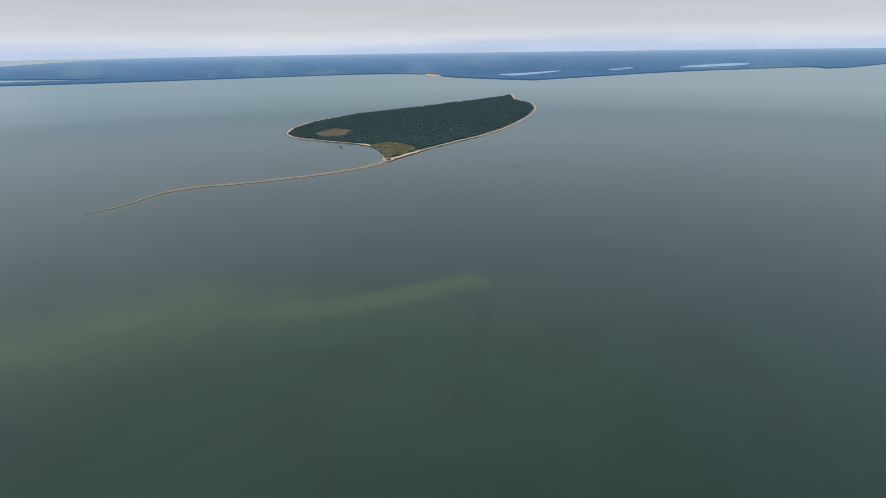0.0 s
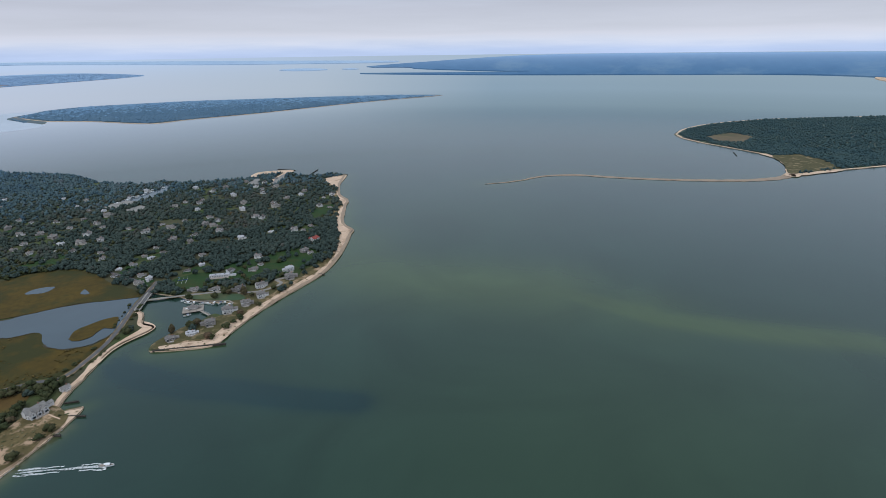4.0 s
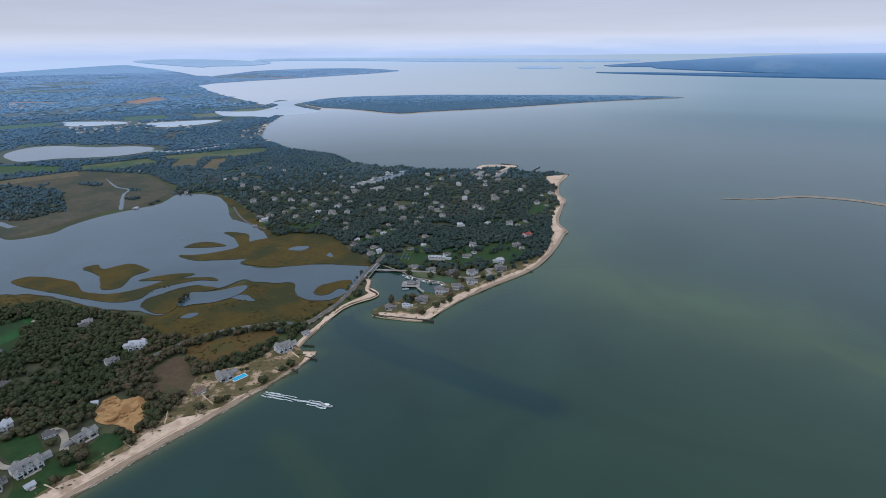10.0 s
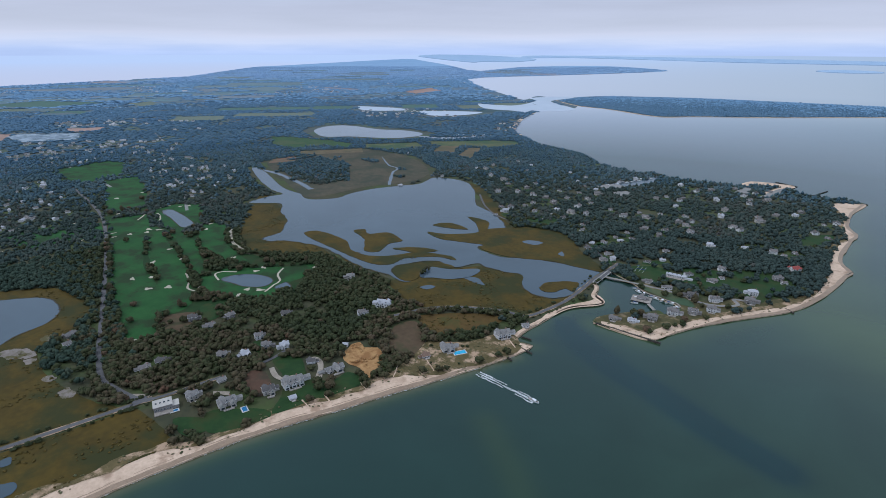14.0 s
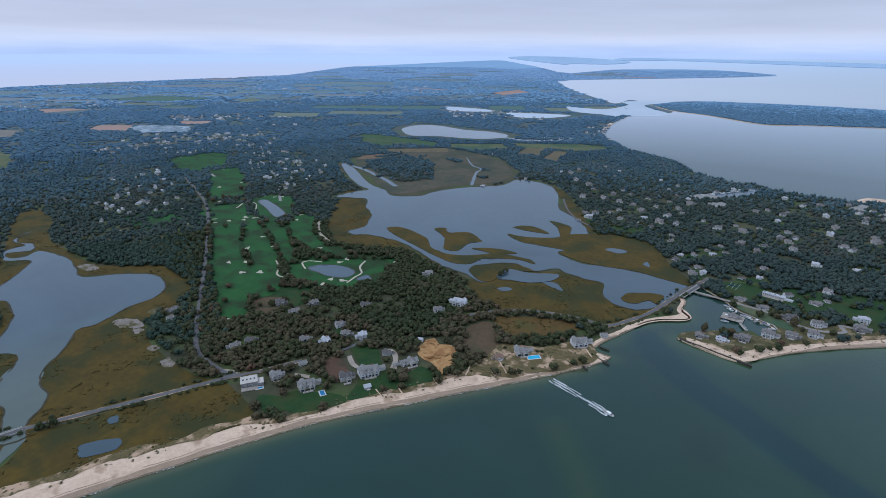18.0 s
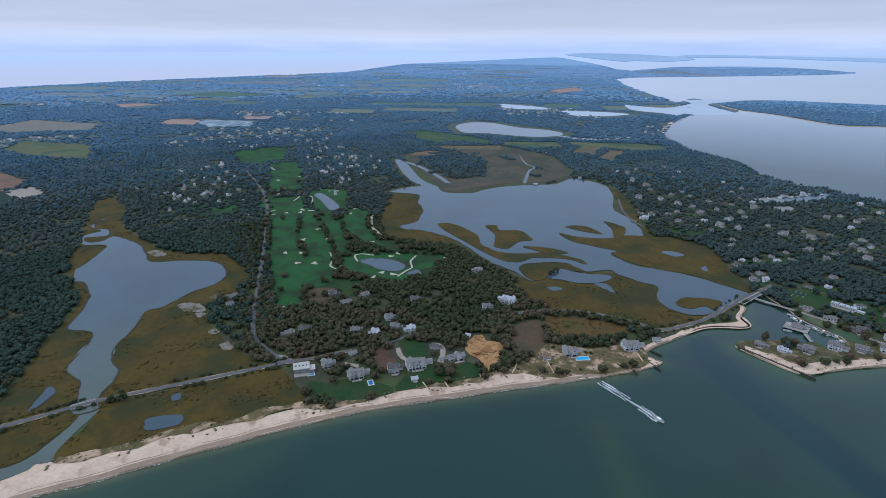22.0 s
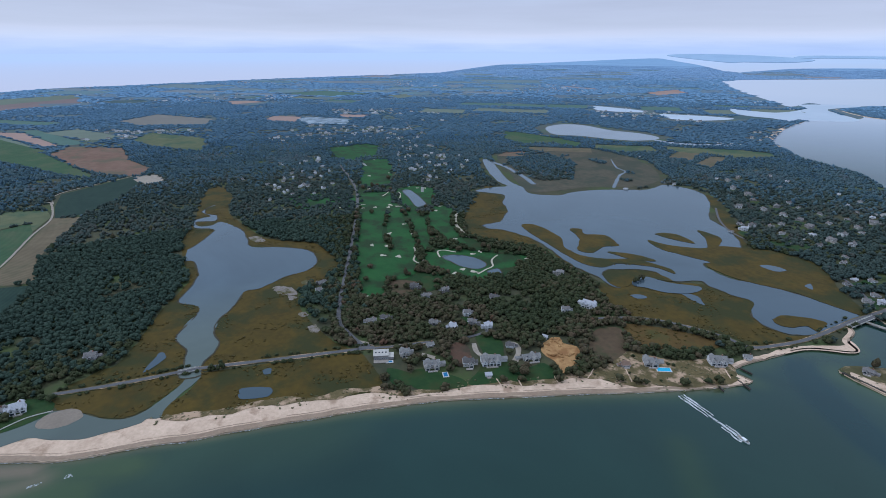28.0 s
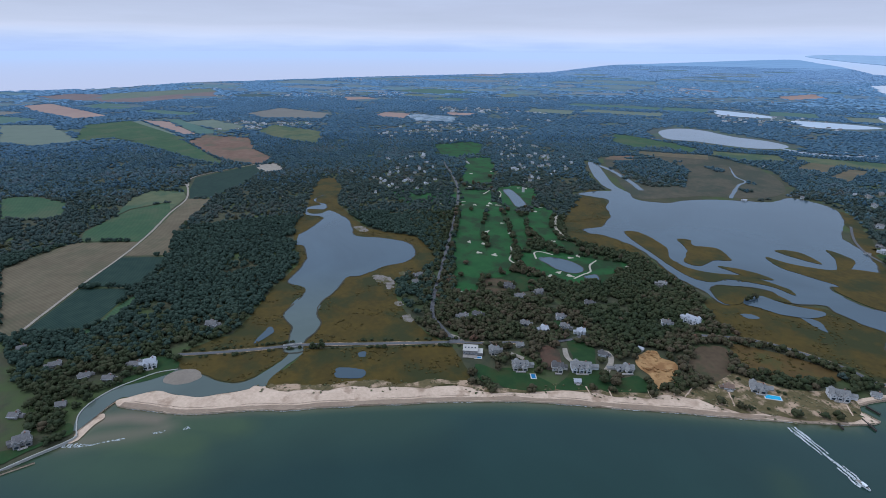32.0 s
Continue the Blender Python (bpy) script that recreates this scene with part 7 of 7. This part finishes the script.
for (ax, ay), (bx, by) in zip(DOCK, DOCK[1:]):
    ln = math.hypot(bx - ax, by - ay)
    o = boxpart("walkway", (-ln / 2, ln / 2, -1.0, 1.0, 1.5, 1.85), DECKING, dk)
    o.matrix_local = pose((ax + bx) / 2 + 2, (ay + by) / 2 + 3, 0, 0, 0, math.degrees(math.atan2(by - ay, bx - ax)))
mh = [(-317, 612), (-304, 605), (-290, 594), (-307, 579), (-284, 603)]
fp = thing("pier_platform", mh[0][0], mh[0][1], 0, 20, "square timber pier platform in the basin", "pier")
boxpart("platform", (-12, 12, -9, 9, 1.4, 1.9), DECKING, fp, 0.04)
for i in range(8):
    bm = bmesh.new()
    pole(bm, (-11, -4, 4, 11)[i % 4], (-8.6, 8.6)[i // 4], -1, 2.6, 0.3)
    part("pile", bm, TIMBER, fp)
house(mh[0][0], mh[0][1], 20, 13, 9, 1, GREYSH, ROOFG, "boathouse with a blue-grey roof on the pier", chimney=False, porch=False, z=1.95)
ga = math.degrees(math.atan2(mh[2][1] - mh[1][1], mh[2][0] - mh[1][0]))
gw = thing("gangway", (mh[1][0] + mh[2][0]) / 2, (mh[1][1] + mh[2][1]) / 2, 1.6, ga, "pale timber gangway to the pier", "gangway")
lg = math.hypot(mh[2][0] - mh[1][0], mh[2][1] - mh[1][1])
boxpart("walkway", (-lg / 2, lg / 2, -1.6, 1.6, 0, 0.35), DECKING, gw, 0.03)
for s in (-1, 1):
    boxpart("handrail", (-lg / 2, lg / 2, s * 1.5 - 0.06, s * 1.5 + 0.06, 1.1, 1.25), WHITE, gw)
ct = [(-369, 702)][0]
tennis = thing("tennis_court", ct[0], ct[1], 1.7, 15, "blue tennis court among trees", "tennis court")
boxpart("court_surface", (-8, 8, -14, 14, 0, 0.1), COURT, tennis, 0.02)
for q in (-5.5, 0, 5.5):
    boxpart("court_line", (q - 0.12, q + 0.12, -12, 12, 0.104, 0.12), WHITE, tennis)
boxpart("net", (-6.5, 6.5, -0.05, 0.05, 0.104, 1.1), BLUECLOTH, tennis)
HOUSE_SPOTS.append((ct[0], ct[1], 11))

# motorboat under way, with its wake
bl = BOATLINE
hd = math.degrees(math.atan2(bl[2][1] - bl[1][1], bl[2][0] - bl[1][0]))
boat(bl[2][0], bl[2][1], hd, 11, "white motorboat running with a long wake", 0.1, "", True)
wk = thing("boat_wake", 0, 0, 0, 0, "white foamy wake trailing behind the motorboat", "wake")
ribbon("churn", bl[::-1], 3.4, 0.3, WAKEFOAM, 22, 0.4, True, 0.0, ragged=1.3, parent=wk)
ribbon("wake_arm", bl[::-1], 1.6, 0.28, WAKEFOAM, 30, 1.5, False, 3.0, ragged=1.0, parent=wk, skip=0.2)
ribbon("wake_arm", bl[::-1], 1.6, 0.28, WAKEFOAM, 30, 1.5, False, -3.0, ragged=1.0, parent=wk, skip=0.2)

# ---- plant the woods ----
golf_rough = lambda p: ~(inside(p, GOLF) | inside(p, FAIR_I)) | ((lumps(p, 40, 1) > -0.22) & ~np.any([inside(p, f) for f in FAIRS], axis=0))
pts = apart_from_houses(clear(lattice(300, 1000, 6.3), MAIN), 5.5)
pts = pts[golf_rough(pts)]
pts = pts[~(inside(pts, SPIT_LAND) & (rg.random(len(pts)) > 0.05))]
pts = pts[~(inside(pts, GARDEN) & (rg.random(len(pts)) > 0.34))]
for lw in (NS_LAWN_B, NS_LAWN_D, NS_LAWN_E, NS_LAWN_F):
    pts = pts[~(inside(pts, lw) & (rg.random(len(pts)) > 0.12))]
dens = lumps(pts, 60, 4)
pts = pts[(dens > -0.42) | (rg.random(len(pts)) < 0.3)]
n = len(pts)
azm = np.degrees(np.arctan2(-pts[:, 0], pts[:, 1]))
rad = np.hypot(pts[:, 0], pts[:, 1])
bare = np.clip((760 - rad) / 160, 0, 1) * np.clip((azm - 44) / 8, 0, 1) * np.clip((88 - azm) / 5, 0, 1)
bare = np.clip(bare * (0.75 + 0.7 * lumps(pts, 70, 12)), 0, 1)
bare[inside(pts, PINE_PATCH)] = 0
tone = np.clip(0.14 + 0.2 * lumps(pts, 80, 6) + rg.normal(0, 0.07, n), 0, 0.5) + 0.48 * bare * rg.uniform(0.4, 1, n) + (rg.random(n) < 0.008) * 0.5
crown_w, crown_h = (rg.uniform(7.5, 12, n) * (0.8 + 0.2 * rg.random(n)), rg.uniform(6.5, 9.5, n))
# west of here the leaves take the set with painted haze
west_hazed = (azm + rg.normal(0, 2.0, n) > 84) & (rad + rg.normal(0, 25, n) > 600)
village_ = ~west_hazed & (azm + rg.normal(0, 3, n) < 40) & (rad + rg.normal(0, 60, n) > 690)
for sel, mt, lb in ((~west_hazed & ~village_, LEAF, "dense mixed woodland, dark green turning brown"), (village_, VILLAGELEAF, "leafy trees between the village houses"), (west_hazed, WESTHAZELEAF, "dense dark wood beyond the western creek, blued with painted haze")):
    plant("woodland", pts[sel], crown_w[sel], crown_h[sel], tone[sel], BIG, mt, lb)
plant("woodland_trunks", pts[::2], rg.uniform(9, 13, len(pts[::2])), rg.uniform(8, 12, len(pts[::2])), np.zeros(len(pts[::2])), [trunk_shape()], BARK, "tree trunks of the near woodland")



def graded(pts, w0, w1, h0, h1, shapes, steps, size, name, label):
    """Plant with the haze painted into the leaf colours growing gradually outwards."""
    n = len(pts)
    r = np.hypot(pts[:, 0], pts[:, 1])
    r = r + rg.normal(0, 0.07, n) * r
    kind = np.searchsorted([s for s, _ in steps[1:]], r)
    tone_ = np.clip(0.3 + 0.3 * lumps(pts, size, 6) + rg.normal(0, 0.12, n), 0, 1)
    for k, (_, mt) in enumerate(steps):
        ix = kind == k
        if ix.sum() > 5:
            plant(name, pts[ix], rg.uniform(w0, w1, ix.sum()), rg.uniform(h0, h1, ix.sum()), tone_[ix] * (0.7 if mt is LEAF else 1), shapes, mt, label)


# distance where each stage of painted leaf haze begins
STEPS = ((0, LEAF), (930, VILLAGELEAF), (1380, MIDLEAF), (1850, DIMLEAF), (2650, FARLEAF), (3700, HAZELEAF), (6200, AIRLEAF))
pts = apart_from_houses(clear(lattice(1000, 2000, 9.0), MAIN), 3.5)
pts = pts[golf_rough(pts)]
pts = pts[(lumps(pts, 80, 4) > -0.38) | (rg.random(len(pts)) < 0.35)]
isl = lattice(1200, 2000, 9.5, -75, 0)
isl = isl[inside(isl, ROBINS) & ~inside(isl, ROB_FIELD)]
hw_ = lattice(1200, 2000, 9.6)
hw_ = hw_[inside(hw_, HEATHWOOD) | (inside(hw_, HEATH_) & (lumps(hw_, 60, 15) > 0.48))]
isle_near = isl[~near_line(isl, ROBINS + ROBINS[:1], 13) & ~inside(isl, ROB_SCRUB)]
pts = np.concatenate([pts, hw_])
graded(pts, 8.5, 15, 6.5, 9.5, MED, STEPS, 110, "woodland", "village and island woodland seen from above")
pts = clear(lattice(2000, 3600, 14.5), MAIN, False)
for hx, hy in TOWN_SPOTS:
    k_ = 1 - 14 / math.hypot(hx, hy)
    pts = pts[np.hypot(pts[:, 0] - hx * k_, pts[:, 1] - hy * k_) > 19]
pts = pts[(lumps(pts, 160, 4) > -0.3) | (rg.random(len(pts)) < 0.25)]
isl = lattice(2000, 4300, 13, -75, 60)
isle_far, isl = (isl[inside(isl, ROBINS) & ~inside(isl, ROB_FIELD) & ~near_line(isl, ROBINS + ROBINS[:1], 13) & ~inside(isl, ROB_SCRUB)], isl[inside(isl, NASSAU) & ~near_line(isl, NASSAU + NASSAU[:1], 20)])
isle = np.concatenate([isle_near, isle_far])
n = len(isle)
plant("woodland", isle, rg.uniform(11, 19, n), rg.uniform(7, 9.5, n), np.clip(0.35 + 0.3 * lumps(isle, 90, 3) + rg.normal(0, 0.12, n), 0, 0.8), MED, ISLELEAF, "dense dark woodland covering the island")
graded(np.concatenate([pts, isl]), 17, 29, 6, 8.5, FARC, STEPS, 200, "distant_woods", "distant woods blued with painted haze")
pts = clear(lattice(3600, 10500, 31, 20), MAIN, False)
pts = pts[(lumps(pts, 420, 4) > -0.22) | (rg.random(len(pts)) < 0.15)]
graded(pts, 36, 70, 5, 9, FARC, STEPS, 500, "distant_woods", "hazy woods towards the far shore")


# ---- single trees and shrubs ----
def tree_model(seed, w_, h_, rust=False):
    rng = np.random.default_rng(seed)
    t = thing("tree", 0, 0, 1.5, 0, "rust-brown broadleaf tree standing alone" if rust else "dark green broadleaf tree standing on grass", "tree", "single trees")
    bm = bmesh.new()
    pole(bm, 0, 0, -0.3, h_ * 0.55, 0.32, 0.16, 7)
    part("trunk", bm, BARK, t)
    for i in range(4):
        a = i * 1.6 + seed
        bm = bmesh.new()
        pole(bm, 0, 0, 0, h_ * 0.33, 0.13, 0.05, 5)
        o = part("limb", bm, BARK, t)
        o.matrix_local = pose(0, 0, h_ * 0.33, 0, 42, math.degrees(a))
    v, f = crown(rng, 11, 150, ICO)
    me_ = bpy.data.meshes.new("crown")
    me_.from_pydata((v * np.array([w_, w_, h_])).tolist(), [], f.tolist())
    me_.attributes.new("tone", "FLOAT", "POINT").data.foreach_set("value", np.full(len(v), 0.7 if rust else rng.uniform(0.1, 0.45), np.float32))
    link("crown", me_, LEAF, t)
    return t


spots = lattice(450, 1300, 21)
spots = spots[inside(spots, GOLF) & ~np.any([inside(spots, q) for q in (GPOND_A, GPOND_B, GPOND_C, WASTE)], axis=0)]
spots = spots[rg.random(len(spots)) < np.where(np.any([inside(spots, q) for q in FAIRS], axis=0), 0.05, 0.5)]
garden = lattice(380, 760, 17)
garden = garden[np.any([inside(garden, q) for q in (LAWN_W, LAWN_C, LAWN_D, NS_LAWN_B, SPIT_LAND)], axis=0)]
garden = apart_from_houses(garden[rg.random(len(garden)) < 0.35], 2)
allspots = np.concatenate([garden, spots])[:190]
models = [tree_model(i, 8.5 + i % 3, 9 + i % 4, i == 4) for i in range(5)]
for i, (x, y) in enumerate(allspots):
    if i < 5:
        models[i].matrix_world = pose(x, y, 1.5)
    else:
        k = rg.uniform(0.65, 1.1)
        c = copy_thing(models[int(rg.integers(0, 5)) if rg.random() < 0.5 else i % 4], pose(x, y, 1.5, 0, 0, rg.uniform(0, 360)))
        c.scale = (k, k, k)


def shrub_model(seed):
    rng = np.random.default_rng(seed)
    t = thing("shrub", 0, 0, 1.6, 0, "dark rounded evergreen shrub by the road", "shrub", "roadside shrubs")
    v, f = crown(rng, 7, 60, ICO)
    me_ = bpy.data.meshes.new("leaves")
    me_.from_pydata((v * np.array([4.6, 4.6, 3.6]) - np.array([0, 0, 0.5])).tolist(), [], f.tolist())
    me_.attributes.new("tone", "FLOAT", "POINT").data.foreach_set("value", np.full(len(v), 0.12, np.float32))
    link("leaves", me_, LEAF, t)
    bm = bmesh.new()
    pole(bm, 0, 0, -0.3, 1.4, 0.15, 0.1, 5)
    part("stem", bm, BARK, t)
    return t


SM = [shrub_model(40 + i) for i in range(3)]
line = [Vector((x, y, 0)) for x, y in smooth(ROAD_A, 12, 0, closed=False)] + [Vector((x, y, 0)) for x, y in smooth(ROAD_B[6:11], 8, 0, closed=False)]
used = 0
dunes = lattice(380, 640, 9)
dunes = dunes[inside(dunes, DUNEFIELD)]
dunes = apart_from_houses(dunes[rg.random(len(dunes)) < 0.14], 2)
shrubs = [(p.x + s_ * rg.uniform(6, 8), p.y + rg.uniform(-2, 2)) for p in line for s_ in (-1, 1) if rg.random() < 0.4] + [tuple(q) for q in dunes]
for x, y in shrubs:
    if used < 3:
        SM[used].matrix_world = pose(x, y, 1.6)
    else:
        k = rg.uniform(0.5, 1.25)
        c = copy_thing(SM[int(rg.integers(0, 3))], pose(x, y, 1.6, 0, 0, rg.uniform(0, 360)))
        c.scale = (k, k, k * rg.uniform(0.8, 1.1))
    used += 1


# ---- beach grass, marsh tussocks ----
TUFT = [crown(rg, 2, 5, OCT, 0.4, 0.3, (0.2, 0.34)) for _ in range(6)]
p = lattice(380, 900, 5.2)
d1 = near_line(p, DUNE_LINE, None)
d2 = near_line(p, NS_INNER, None)
p = p[(inside(p, DUNEFIELD) & (lumps(p, 14, 3) > -0.1)) | ((d1 < 9) & (lumps(p, 18, 3) > 0.05)) | ((d2 < 8) & (rg.random(len(p)) < 0.6))]
p = apart_from_houses(p, 0)
n = len(p)
plant("beach_grass", p, rg.uniform(1.5, 4.2, n), rg.uniform(0.4, 0.9, n), np.clip(rg.normal(0.4, 0.22, n), 0, 0.8), TUFT, GRASSTUFT, "tufts of beach grass on the dunes", 1.6)
p = lattice(330, 1150, 6)
keep = np.any([inside(p, q) for q in (LEFT_MARSH, MARSH_S, MARSH_SW, RIGHT_MARSH, BROWN_MARSH, NE_MARSH, ISLE_G, ISLE_A, ISLE_B, ISLE_C, ISLE_D, ISLE_E, ISLE_F)], axis=0)
p = p[keep]
for q in (WESTPOND, LEFT_POND, INLET, CHANNEL, POOL_A, POOL_B, POOL_C, POOL_D, SPOOL_A, SPOOL_B, SPOOL_C):
    wet = inside(p, q)
    if q is WESTPOND:
        wet &= ~np.any([inside(p, k) for k in (NE_MARSH, ISLE_G, ISLE_A, ISLE_B, ISLE_C, ISLE_D, ISLE_E, ISLE_F)], axis=0)
    p = p[~wet]
for q in (ROAD_A, ROAD_B):
    p = p[~near_line(p, q, 6)]
p = p[lumps(p, 30, 8) > 0.12]
n = len(p)
plant("cordgrass", p, rg.uniform(2, 6, n), rg.uniform(0.2, 0.42, n), np.clip(rg.normal(0.4, 0.25, n), 0, 0.8), TUFT, MARSHTUFT, "clumps of cordgrass on the marsh", 1.75)

# heaps of dug soil on the building plot
p = lattice(330, 900, 5.5)
p = p[inside(p, PIT) & (rg.random(len(p)) < 0.5)]
n = len(p)
plant("soil_heaps", p, rg.uniform(3.5, 9, n), rg.uniform(0.8, 2.6, n), np.zeros(n), [dome(crown(rg, 3, 0, ICO, 0.3, 0.3, (0.2, 0.34)), 0.4, 1.4) for _ in range(4)], PITSOIL, "heaps of orange dug soil", 1.8)
# off the island
ib = [(952, 1066), (874, 1605), (855, 1549), (1006, 1024), (1058, 965)]
boat(*ib[0], 20, 12, "small dark-decked boat lying off the island", 0.0, "")
jetty(ib[1], ib[2], "small timber landing on the island", 8, 1.6, "landing", "")
st = thing("fish_stakes", 0, 0, 0, 0, "row of dark stakes standing in the water", "stakes")
for i in range(12):
    u = i / 11
    bm = bmesh.new()
    pole(bm, ib[3][0] * (1 - u) + ib[4][0] * u + rg.uniform(-4, 4), ib[3][1] * (1 - u) + ib[4][1] * u + rg.uniform(-4, 4), -1.0, rg.uniform(1.5, 2.6), 0.5, 0.4)
    part("stake", bm, TIMBER, st)
